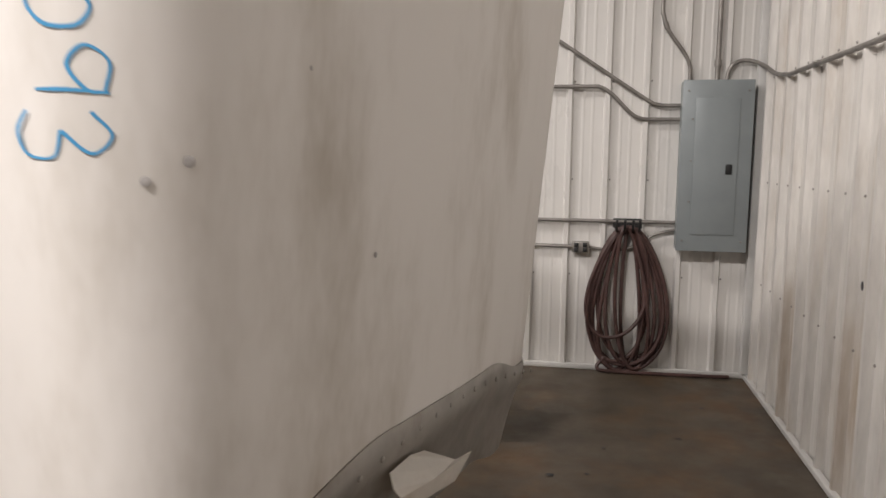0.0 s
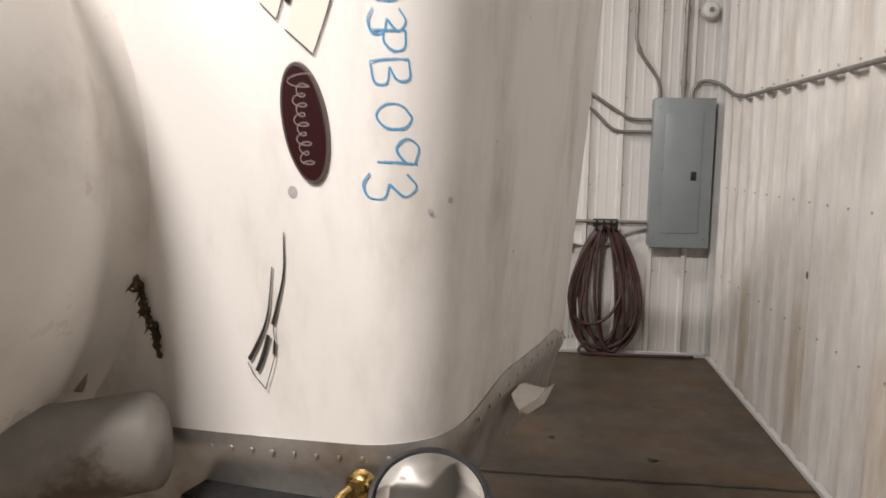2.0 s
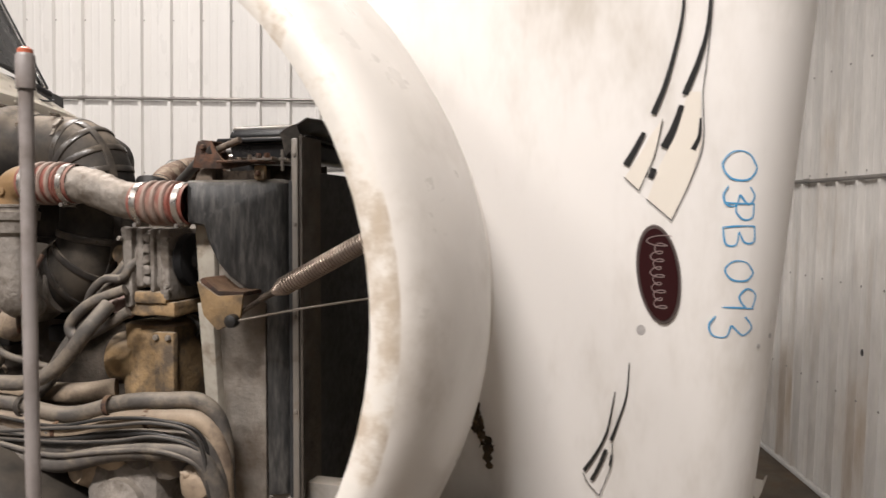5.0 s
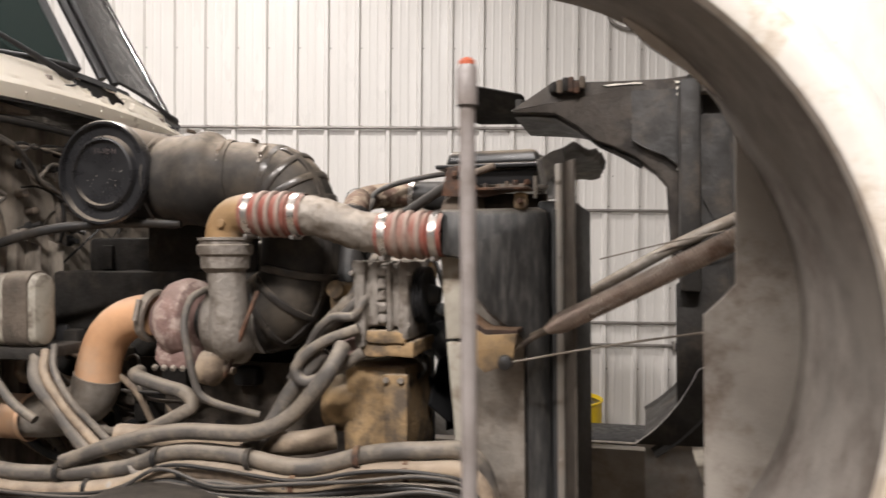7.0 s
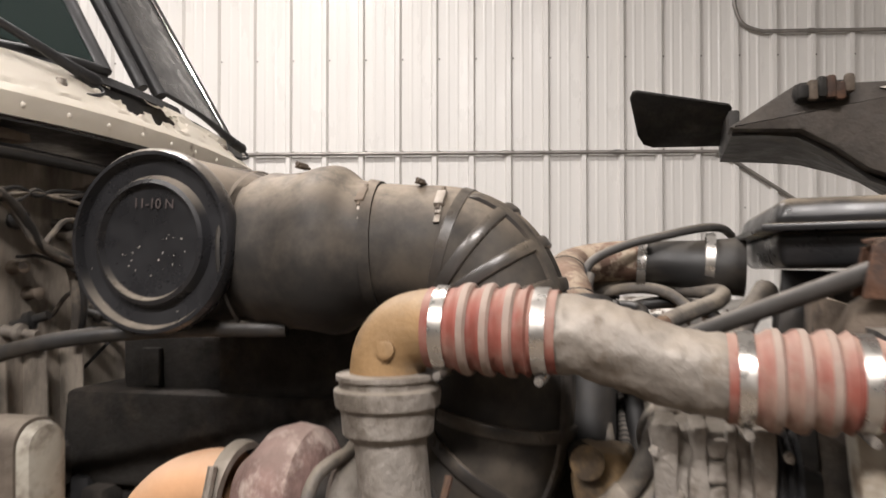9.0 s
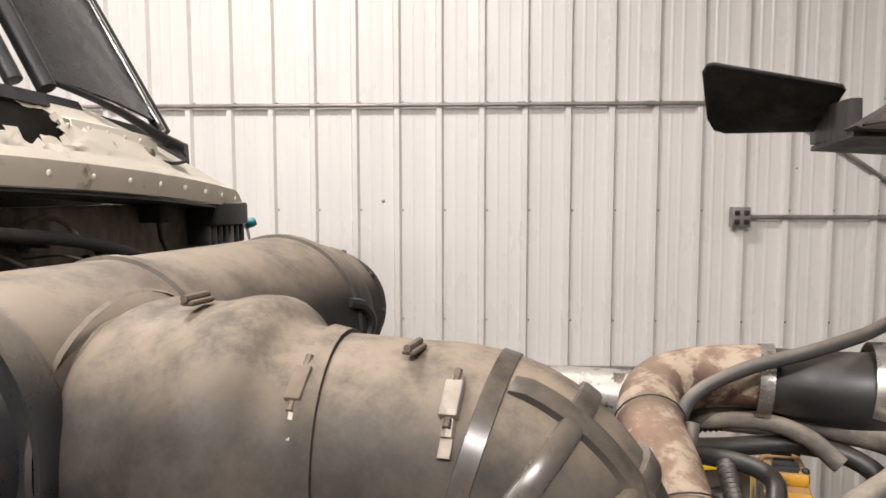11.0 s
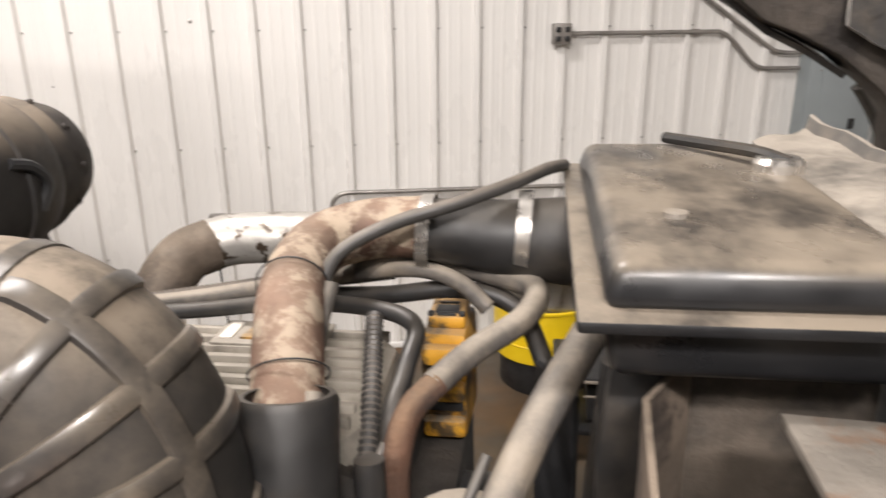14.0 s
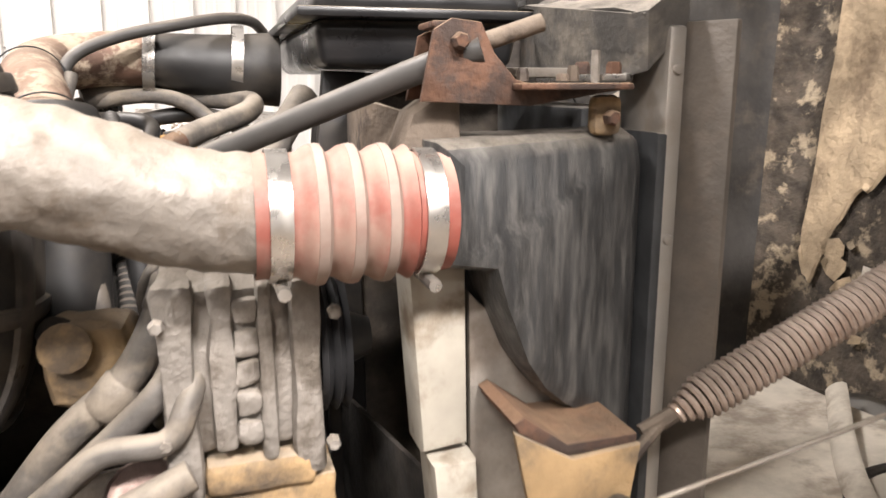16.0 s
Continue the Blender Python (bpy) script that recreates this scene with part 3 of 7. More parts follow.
# ---- the truck ----
TRUCK = pose(-0.026, -0.035, 0.065, -0.85, -0.93, -0.79) @ pose(-0.5, 1.2, 0, 0, 0, -13)
truck = tagged(empty("truck", TRUCK), "white highway tractor with its hood tilted forward and engine bared", "truck")
MID = 0.47   # the truck's centre line


def mirror_v(p):
    return (p[0], 2 * MID - p[1], p[2])


# hood: stands on its nose, its top facing forward
def hood_v(w):
    return -0.155 - 0.085 * (w - 1.05)


def hood_u(w):
    return 1.195 + 0.09 * (w - 1.5)


def hood_start(w):
    """Where the near side begins, behind the fender's curve."""
    d = 0.449 - (w - 1.4) ** 2
    return max(0.16, -0.146 + math.sqrt(d) - (0.07 if w < 1.15 else 0.0)) if d > 0 else 0.16


def hood_section(w, n_side=10, n_c=8, n_top=16):
    v0, u1 = hood_v(w), hood_u(w)
    r = 0.15
    rows = []
    for k in range(n_side):
        t = k / n_side
        u0 = hood_start(w)
        u = u0 + (u1 - r - u0) * t
        rows.append((u, v0 - 0.012 * math.sin(math.pi * t), w))
    for k in range(n_c + 1):
        a = math.pi / 2 * k / n_c
        rows.append((u1 - 0.03 - r + r * math.sin(a) , v0 + r - r * math.cos(a), w))
    half = MID - (v0 + r)
    for k in range(1, n_top + 1):
        t = k / n_top
        rows.append((u1 - 0.03 + 0.03 * math.sin(math.pi / 2 * t), v0 + r + half * t, w))
    return rows


def hood_bottom(i, pt):
    """Lower edge of the skin: it climbs from the side to the mouth of the grille."""
    v = pt[1]
    t = min(1, max(0, (v - 0.0) / 0.26))
    return 0.85 + 0.045 * max(0, min(pt[0], 1.13) - 0.5) + 0.05 * t * t * (3 - 2 * t)


W_TOP = 2.34
grid = []
for j in range(29):
    t = j / 28
    row = []
    for i, pt in enumerate(hood_section(1.0)):
        wb = hood_bottom(i, pt)
        w = wb + (W_TOP - wb) * t
        row.append(hood_section(w)[i])
    grid.append(row)
full = [row + [mirror_v(p) for p in row[-2::-1]] for row in grid]


def far_drop(p, wb=0.9):
    """The lower edge sinks towards the far side."""
    k = max(0.0, min(1.0, (1.3 - p[2]) / 0.4))
    return (p[0], p[1], p[2] - 0.03 * k * max(0.0, p[1] - 0.4))


def top_drop(p):
    """The upper edge steps down on the far side."""
    k = max(0.0, min(1.0, (p[1] - 0.85) / 0.2))
    return (p[0], p[1], p[2] - 0.17 * k * max(0.0, (p[2] - 1.9) / 0.44))


full = [[top_drop(far_drop(p)) for p in row] for row in full]
hood = part("hood", sheet(full, 0.008), "white", truck, "white fibreglass hood standing tilted on its nose")
def inward(i, n, p):
    """A place 14 mm inside the skin."""
    far = i > n // 2
    k = n - 1 - i if far else i
    a = math.pi / 2 * min(1.0, max(0.0, (k - 10) / 8))
    return (p[0] - 0.014 * math.sin(a), p[1] + 0.014 * math.cos(a) * (-1 if far else 1), p[2])


inner = [[inward(i, len(row), p) for i, p in enumerate(row)] for row in full]
split = len(full[0]) - 13
part("inner_skin", sheet([row[:split + 1] for row in inner]), "scorched", hood, "scorched black and brown hood lining")
rnd = random.Random(23)


def lining(v, w, off):
    """A place inside the hood's upper face, off metres in from the skin."""
    half = MID - (hood_v(w) + 0.15)
    t = min(1.0, max(0.0, 1 - abs(v - MID) / half))
    return (hood_u(w) - 0.03 + 0.03 * math.sin(math.pi / 2 * t) - off, v, w)


tongue = knots([(0.05, 1.6), (0.6, 1.56), (0.76, 1.5), (0.85, 1.4), (0.905, 1.29), (0.925, 1.17), (0.96, 1.16), (0.99, 1.24)])   # the pad hangs down in a torn tongue
rows = []
for k in range(64):
    v = 0.05 + 0.94 * k / 63
    low = tongue(v) + 0.012 * math.sin(61 * v) + rnd.uniform(-0.014, 0.014)
    rows.append([lining(v, low + (2.2 - low) * s, 0.022 + 0.004 * math.sin(13 * v + 20 * s) + (0.012 if s == 0 else 0.0)) for s in (0, 0.02, 0.06, 0.14, 0.25, 0.4, 0.55, 0.7, 0.85, 1.0)])
pad = part("insulation_pad", sheet(rows, 0.008), "underside", hood, "tan insulation pad with a torn lower edge")
for k in range(34):
    v, w = rnd.uniform(0.1, 0.9), rnd.uniform(1.05, 1.36)
    s = rnd.uniform(0.012, 0.045)
    out = [(v + s * rnd.uniform(0.6, 1.2) * math.cos(a), w + s * rnd.uniform(0.5, 1.2) * math.sin(a)) for a in np.linspace(0, 2 * math.pi, 8)[:-1]]
    bm = bmesh.new()
    bm.faces.new([bm.verts.new(lining(p, q, 0.03 + rnd.uniform(0, 0.006))) for p, q in out])
    bmesh.ops.solidify(bm, geom=list(bm.faces), thickness=0.005)
    part("torn_flake", bm, rnd.choice(["underside", "scorched", "scorched", "chip"]), pad)
# Far-side pieces all take one black; near ones are white and grey.
part("inner_side", sheet([row[split:] for row in inner]), "blackhood", hood, "black far side of the hood")

# fenders
FC, FR = (-0.146, 1.40), 0.656


flare = knots([(25, -0.006), (34, -0.004), (41, 0.018), (51, 0.036), (67, 0.062), (80, 0.073)])   # the arch opens out towards its top


def fender(flip):
    f = (lambda p: mirror_v(p)) if flip else (lambda p: p)
    prof = [(0.0, -0.70), (0.004, -0.728), (0.02, -0.738), (0.042, -0.735), (0.064, -0.72), (0.08, -0.69), (0.095, -0.64), (0.104, -0.57), (0.108, -0.5), (0.107, -0.44), (0.1, -0.385), (0.086, -0.335), (0.064, -0.295), (0.04, -0.268), (0.024, -0.245), (0.02, -0.225), (0.027, -0.206), (0.042, -0.194), (0.06, -0.186), (0.075, -0.181)]
    a0, a1 = (-58, 82) if not flip else (-58, 38)
    rows = []
    for k in range(33):
        a = radians(a0 + (a1 - a0) * k / 32)
        row = []
        for r, v in prof:
            w = FC[1] + (FR + r) * math.sin(a)
            ease = max(0.0, (v + 0.5) / 0.31)
            r += (max(0.0, flare(math.degrees(a))) + 0.004) * min(1.0, ease) if not flip else 0.0
            row.append(f((FC[0] + (FR + r) * math.cos(a), v + (hood_v(w) + 0.183) * ease, FC[1] + (FR + r) * math.sin(a))))
        rows.append(row)
    # Near fender takes the shade-darkened white; the far one is plain black.
    body = part("fender", sheet(rows, 0.007), "fendershade" if not flip else "blackhood", hood, "white front fender, chipped along the wheel arch lip" if not flip else "far front fender")
    lip = []
    for k in range(33):
        a = radians(a0 + (a1 - a0) * k / 32)
        lip.append([f((FC[0] + (FR + r) * math.cos(a), v, FC[1] + (FR + r) * math.sin(a))) for r, v in ((0.006, -0.675), (-0.004, -0.70), (-0.002, -0.731), (0.02, -0.7405), (0.042, -0.7365), (0.056, -0.7225))])
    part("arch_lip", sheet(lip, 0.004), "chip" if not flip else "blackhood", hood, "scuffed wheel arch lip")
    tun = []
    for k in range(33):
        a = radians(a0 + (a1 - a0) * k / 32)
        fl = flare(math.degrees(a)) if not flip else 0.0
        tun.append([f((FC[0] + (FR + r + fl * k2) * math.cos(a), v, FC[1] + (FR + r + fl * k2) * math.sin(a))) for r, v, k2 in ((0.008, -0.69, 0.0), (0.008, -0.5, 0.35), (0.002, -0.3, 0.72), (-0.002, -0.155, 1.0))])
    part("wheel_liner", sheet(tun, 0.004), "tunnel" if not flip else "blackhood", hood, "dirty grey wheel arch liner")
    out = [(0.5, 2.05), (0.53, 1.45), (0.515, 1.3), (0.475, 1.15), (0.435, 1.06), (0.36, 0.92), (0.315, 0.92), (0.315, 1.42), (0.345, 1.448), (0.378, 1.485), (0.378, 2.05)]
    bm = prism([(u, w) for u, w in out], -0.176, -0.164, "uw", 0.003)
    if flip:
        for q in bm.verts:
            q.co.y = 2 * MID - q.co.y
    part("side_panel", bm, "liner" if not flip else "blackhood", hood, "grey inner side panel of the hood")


fender(False)
fender(True)


def on_hood(u, w, off=0.003):
    """A place on the near side of the hood."""
    t = (u - 0.5) / (hood_u(w) - 0.65)
    v = hood_v(w) - 0.012 * math.sin(math.pi * min(1, max(0, t)))
    edge = hood_u(w) - 0.18
    if u > edge:
        x = min(1, (u - edge) / 0.15)
        v += 0.15 - 0.15 * math.sqrt(max(0, 1 - x * x))
    return (u, v - off, w)


def ribbon(pts, width, off=0.003, n=6):
    """A painted stroke on the hood through (u, w) places."""
    c = spline([(a, 0, b) for a, b in pts], n)
    rows = []
    for i, q in enumerate(c):
        d = (c[min(i + 1, len(c) - 1)] - c[max(i - 1, 0)]).normalized()
        s = Vector((d.z, 0, -d.x))
        wd = width(i / (len(c) - 1)) if callable(width) else width
        rows.append([on_hood(q.x + s.x * k * wd / 2, q.z + s.z * k * wd / 2, off) for k in (-1, 0, 1)])
    return sheet(rows)


def patch(outline, off=0.003):
    bm = bmesh.new()
    bm.faces.new([bm.verts.new(on_hood(u, w, off)) for u, w in outline])
    return bm


# hand-written stock number, each mark in a square of (along the line, up)
GLYPHS = {
    "0": [[(0.5, 1.0), (0.15, 0.75), (0.1, 0.3), (0.45, 0.0), (0.85, 0.25), (0.9, 0.75), (0.6, 1.0), (0.35, 0.9)]],
    "3": [[(0.05, 0.85), (0.5, 1.0), (0.85, 0.8), (0.45, 0.55), (0.4, 0.52)], [(0.4, 0.52), (0.9, 0.4), (0.85, 0.1), (0.4, 0.0), (0.0, 0.15)]],
    "P": [[(0.15, 1.0), (0.15, 0.5), (0.1, 0.0)], [(0.15, 1.0), (0.8, 0.95), (0.9, 0.65), (0.55, 0.4), (0.15, 0.42)]],
    "B": [[(0.1, 1.0), (0.1, 0.5), (0.15, 0.0)], [(0.1, 1.0), (0.75, 1.0), (0.8, 0.7), (0.35, 0.52)], [(0.35, 0.52), (0.9, 0.42), (0.85, 0.1), (0.15, 0.0)]],
    "9": [[(0.85, 0.9), (0.35, 1.0), (0.1, 0.75), (0.4, 0.5), (0.8, 0.7), (0.85, 0.95)], [(0.85, 0.95), (0.8, 0.5), (0.78, 0.0)]],
}
BOXES = [("0", 1.027, 1.09, 1.692, 1.625), ("3", 1.03, 1.088, 1.62, 1.578), ("P", 1.032, 1.087, 1.592, 1.551), ("B", 1.03, 1.089, 1.547, 1.501), ("0", 1.036, 1.089, 1.478, 1.43), ("9", 1.033, 1.096, 1.424, 1.37), ("3", 1.008, 1.09, 1.364, 1.318)]
for ch, u0, u1, wa, wb in BOXES:
    bmx = bmesh.new()
    for stroke in GLYPHS[ch]:
        pts = [(u0 + (u1 - u0) * b, wa + (wb - wa) * a) for a, b in stroke]
        tmp = ribbon(pts, lambda t: 0.0031 + 0.0007 * math.sin(7 * t + 40 * u0), 0.0007)
        me = bpy.data.meshes.new("stroke")
        tmp.to_mesh(me)
        tmp.free()
        bmx.from_mesh(me)
        bpy.data.meshes.remove(me)
    part("written_mark", bmx, "ink", hood, "blue hand-written character " + ch)

# oval emblem with plain raised script shape
ec = (0.911, 1.445)


def oval(a, b, n=40, tilt=-0.09):
    return [(ec[0] + a * math.cos(t) * math.cos(tilt) - b * math.sin(t) * math.sin(-tilt), ec[1] + b * math.sin(t) + a * math.cos(t) * math.sin(tilt)) for t in (2 * math.pi * k / n for k in range(n))]


def oval_plate(a, b, o0, o1):
    bm = bmesh.new()
    lo = [bm.verts.new(on_hood(u, w, o0)) for u, w in oval(a, b)]
    hi = [bm.verts.new(on_hood(u, w, o1)) for u, w in oval(a - 0.002, b - 0.002)]
    bm.faces.new(hi)
    for i in range(len(lo)):
        j = (i + 1) % len(lo)
        bm.faces.new((lo[i], lo[j], hi[j], hi[i]))
    return bm


emblem = part("emblem", oval_plate(0.0435, 0.1, 0.0, 0.006), "silver", hood, "oval maroon emblem with a silver rim")
part("field", oval_plate(0.0385, 0.094, 0.004, 0.008), "maroon", emblem, "maroon field")
script = [(0.912 - 0.004 * math.sin(0.05 * k) + (0.024 if k < 8 else 0.0105 + 0.004 * math.sin(0.37 * k)) * math.cos(math.pi * k / 4), 1.521 - 0.00195 * k + 0.0062 * math.sin(math.pi * k / 4)) for k in range(76)]
part("script_shape", ribbon(script, 0.0019, 0.0095, 2), "script", emblem, "dull raised scroll")

# swoosh decals
part("decal", ribbon([(0.952, 2.05), (0.948, 1.94), (0.922, 1.826), (0.897, 1.76)], lambda t: 0.003 + 0.008 * t), "decal", hood, "curved black swoosh decal")
part("decal", ribbon([(0.88, 1.725), (0.862, 1.69), (0.846, 1.662)], lambda t: 0.008 + 0.006 * t), "decal", hood, "curved black swoosh decal")
part("decal", ribbon([(1.0, 2.08), (0.996, 1.935), (0.981, 1.864), (0.955, 1.795)], lambda t: 0.003 + 0.009 * t), "decal", hood, "curved black swoosh decal")
part("decal", ribbon([(0.95, 1.775), (0.935, 1.73), (0.918, 1.695)], lambda t: 0.01 + 0.006 * t), "decal", hood, "curved black swoosh decal")
part("decal", ribbon([(0.9, 1.655), (0.893, 1.636)], 0.011), "decal", hood, "black decal fragment")
part("decal", ribbon([(0.985, 1.75), (0.983, 1.715), (0.972, 1.69)], lambda t: 0.004 + 0.006 * t), "decal", hood, "black decal fragment")
part("decal_field", patch([(0.96, 1.80), (0.984, 1.80), (0.988, 1.70), (0.968, 1.63), (0.934, 1.555), (0.888, 1.595), (0.91, 1.66), (0.94, 1.72)], 0.002), "cream", hood, "cream decal flag")
part("decal_field", patch([(0.893, 1.72), (0.915, 1.75), (0.9, 1.68), (0.871, 1.613), (0.844, 1.638), (0.868, 1.675)], 0.002), "cream", hood, "cream decal flag")
for pts in ([(0.988, 1.80), (0.99, 1.70), (0.968, 1.63), (0.934, 1.553)], [(0.934, 1.553), (0.886, 1.595)], [(0.871, 1.611), (0.843, 1.639)], [(0.915, 1.75), (0.9, 1.68), (0.872, 1.612)], [(1.004, 2.0), (0.998, 1.9), (0.988, 1.8)]):
    part("decal_line", ribbon(pts, 0.0018, 0.0035), "decal", hood)
part("decal", ribbon([(0.856, 1.262), (0.85, 1.19), (0.832, 1.13), (0.82, 1.095)], lambda t: 0.002 + 0.005 * t), "decal", hood, "small curved black swoosh decal")
part("decal", ribbon([(0.828, 1.2), (0.812, 1.115), (0.79, 1.065), (0.765, 1.025)], lambda t: 0.002 + 0.0065 * t), "decal", hood, "small curved black swoosh decal")
part("decal", ribbon([(0.81, 1.075), (0.795, 1.035), (0.78, 1.005)], 0.008), "decal", hood, "small curved black swoosh decal")
part("decal", ribbon([(0.822, 1.065), (0.818, 1.04)], 0.005), "decal", hood, "black decal fragment")
for pts in ([(0.822, 1.09), (0.82, 1.04), (0.796, 0.972)], [(0.796, 0.972), (0.772, 0.999)], [(0.772, 0.999), (0.762, 1.02)]):
    part("decal_line", ribbon(pts, 0.0018, 0.0035), "decal", hood)
# torn fibreglass and scuffs
rnd = random.Random(3)
tear_c = [(0.512, 1.162), (0.53, 1.14), (0.532, 1.115), (0.54, 1.088), (0.558, 1.07), (0.556, 1.035), (0.562, 1.008)]
tear = part("tear", ribbon(tear_c, lambda t: 0.013 + 0.02 * abs(math.sin(9 * t + 0.9)) * (1 - 0.75 * t) + 0.005 * math.sin(61 * t), 0.0115, 14), "fibre", hood, "ragged dark crack in the hood skin")
for k in range(26):
    a = tear_c[rnd.randrange(6)]
    p = Vector(on_hood(a[0] + rnd.uniform(-0.014, 0.014), a[1] + rnd.uniform(-0.03, 0.0), 0.0105))
    q = p + Vector((rnd.uniform(-0.012, 0.016), -rnd.uniform(0.004, 0.014), rnd.uniform(-0.026, 0.012)))
    part("fibre", tube([p, p.lerp(q, 0.5) + Vector((0.004, -0.004, 0)), q], lambda t: 0.0035 * (1 - 0.8 * t), 5, 3), "fibre", tear)
part("scuff", patch([(0.878 + 0.009 * math.cos(a), 1.331 + 0.011 * math.sin(a)) for a in np.linspace(0, 2 * math.pi, 15)[:-1]], 0.0009), "smudge", hood, "grey scuff mark")

for v, w, r in ((-0.1, 1.318, 0.006), (-0.13, 1.3, 0.005), (0.05, 1.42, 0.003), (0.2, 1.2, 0.004), (0.16, 1.66, 0.003)):
    q = min(1.0, max(0.0, (v - hood_v(w)) / 0.15))
    a = math.acos(1 - q)
    u = hood_u(w) - 0.18 + 0.15 * math.sin(a) + (0.03 * math.sin(math.pi / 2 * (v - hood_v(w) - 0.15) / (MID - hood_v(w) - 0.15)) if q >= 1.0 else 0.0)
    n = Vector((math.sin(a), -math.cos(a), 0))
    part("scuff", lathe([(r, 0.0), (0.6 * r, 0.0004), (0, 0.0004)], Vector((u, v, w)) + n * 0.0008, n, 9), "smudge", hood, "small grey scuff mark")

# nose: riveted surround under the skin
def band_row(off, dw):
    row = []
    for i, pt in enumerate(hood_section(1.0)):
        wb = hood_bottom(i, pt)
        q = hood_section(wb)[i]
        n = Vector((0, -1, 0)) if i < 10 else Vector((1, 0, 0)) if i > 18 else Vector((math.sin(math.pi / 2 * (i - 10) / 8), -math.cos(math.pi / 2 * (i - 10) / 8), 0))
        row.append((q[0] + n.x * off, q[1] + n.y * off, wb + dw))
    return row


rows = [band_row(0.004, 0.012), band_row(0.0055, 0.0), band_row(0.004, -0.03), band_row(-0.012, -0.06), band_row(-0.03, -0.12), band_row(-0.05, -0.2)]
rows = [[far_drop(p) for p in r + [mirror_v(p) for p in r[-2::-1]]] for r in rows]
surround = part("grille_surround", sheet(rows, 0.003), "grille", truck, "dull riveted aluminium grille surround under the hood nose")
for k in range(13):
    u = 0.53 + 0.045 * k
    wb = 0.85 + 0.045 * (u - 0.5) - 0.013
    part("rivet", lathe([(0.0055, 0), (0.0045, 0.003), (0, 0.005)], on_hood(u, wb, 0.005), (0, -1, 0), 8), "grille", surround)
for k in range(16):
    v = 0.08 + 0.055 * k
    part("rivet", lathe([(0.0055, 0), (0.0045, 0.003), (0, 0.005)], (hood_u(0.92) + 0.004 - 0.03 * (1 - math.sin(math.pi / 2 * min(1, max(0, (v - 0.0) / 0.47)))) * (1 if v < 0.47 else 0), v, 0.862 + 0.058 * math.sin(math.pi * min(1.0, max(0.0, v / 0.94)))), (1, 0, 0), 8), "grille", surround)
flap = sheet([[(1.138, 0.27, 0.875), (1.14, 0.33, 0.88), (1.14, 0.38, 0.87)], [(1.15, 0.26, 0.855), (1.165, 0.33, 0.86), (1.185, 0.4, 0.855)], [(1.155, 0.27, 0.84), (1.175, 0.335, 0.845), (1.2, 0.43, 0.86)], [(1.15, 0.28, 0.83), (1.16, 0.34, 0.81), (1.18, 0.41, 0.815)]], 0.003)
part("bent_flap", flap, "chip", surround, "torn and bent aluminium corner", False)
part("fitting", lathe([(0.028, 0), (0.03, 0.006), (0.026, 0.014), (0.015, 0.02), (0.013, 0.05), (0, 0.05)], (0.985, -0.155, 0.815), (0.1, -1, 0.25), 20), "brass", surround, "round brass fitting")
part("fitting_stem", tube([(0.985, -0.2, 0.825), (0.975, -0.23, 0.81), (0.97, -0.24, 0.75)], 0.011, 10), "brass", surround)

# round chrome dish, like a convex mirror, in its black rim, and the signal pod
dish_axis = Vector((0.25, -0.55, 0.8)).normalized()
dish_c = Vector((1.14, -0.22, 0.835))
head = part("headlamp", lathe([(0.1, -0.06), (0.103, 0.0), (0.1, 0.008), (0.094, 0.01), (0.092, 0.004)], dish_c, dish_axis, 40), "dark", truck, "round chrome dish with a black rim hanging under the hood nose")
part("lens", lathe([(0.0925, 0.004), (0.085, 0.014), (0.06, 0.022), (0.03, 0.027), (0, 0.028)], dish_c, dish_axis, 40), "chrome", head, "domed bright face")
pod = part("signal_pod", tube([(0.625, -0.217, 0.88), (0.52, -0.303, 0.87), (0.45, -0.363, 0.866), (0.405, -0.402, 0.864)], lambda t: 0.091 * math.sqrt(1 - max(0.0, 1 - t / 0.14) ** 2.4 * 0.75), 32, 12), "podgrey", truck, "grey round lamp pod under the fender")
part("lens", lathe([(0.088, 0), (0.08, 0.03), (0.05, 0.05), (0, 0.055)], (0.405, -0.402, 0.864), (-0.77, -0.63, -0.07), 28), "orange", pod, "amber signal lens")
part("bracket", box(0.62, 0.98, -0.2, -0.02, 0.62, 0.76, 0.008), "dark", truck, "dark bracket under the hood nose")

# floor of the nose, seen from inside
nf = [[(u, v, 0.87 + 0.05 * (u - 0.4) + 0.015 * math.sin(5 * v)) for v in np.linspace(-0.1, 2 * MID + 0.04, 14)] for u in np.linspace(0.36, 1.06, 12)]
nose = part("nose_panel", sheet(nf, 0.005), "nosedust", truck, "dusty grey nose panel inside the tilted hood")
part("nose_rib", tube([(0.5, 0.0, 0.9), (0.75, 0.4, 0.915), (1.05, 0.75, 0.93)], 0.03, 10, squash=0.5), "nosedust", nose)
bmx = bmesh.new()
ring = [(0.85 + 0.2 * math.cos(t), 0.22 + 0.2 * math.sin(t), 0.9 + 0.01 * math.cos(t)) for t in np.linspace(0, 2 * math.pi, 41)[:-1]]
tube(ring + [ring[0]], 0.016, 8, 2, bmx, False)
part("lamp_bucket", bmx, "blackhood", nose, "dark rim of the lamp opening")
for k in range(18):
    a = 2 * math.pi * k / 18
    part("rivet", lathe([(0.006, 0), (0.004, 0.004), (0, 0.005)], (0.85 + 0.235 * math.cos(a), 0.22 + 0.235 * math.sin(a), 0.896 + 0.012 * math.cos(a)), (0, 0, 1), 8), "dark", nose)

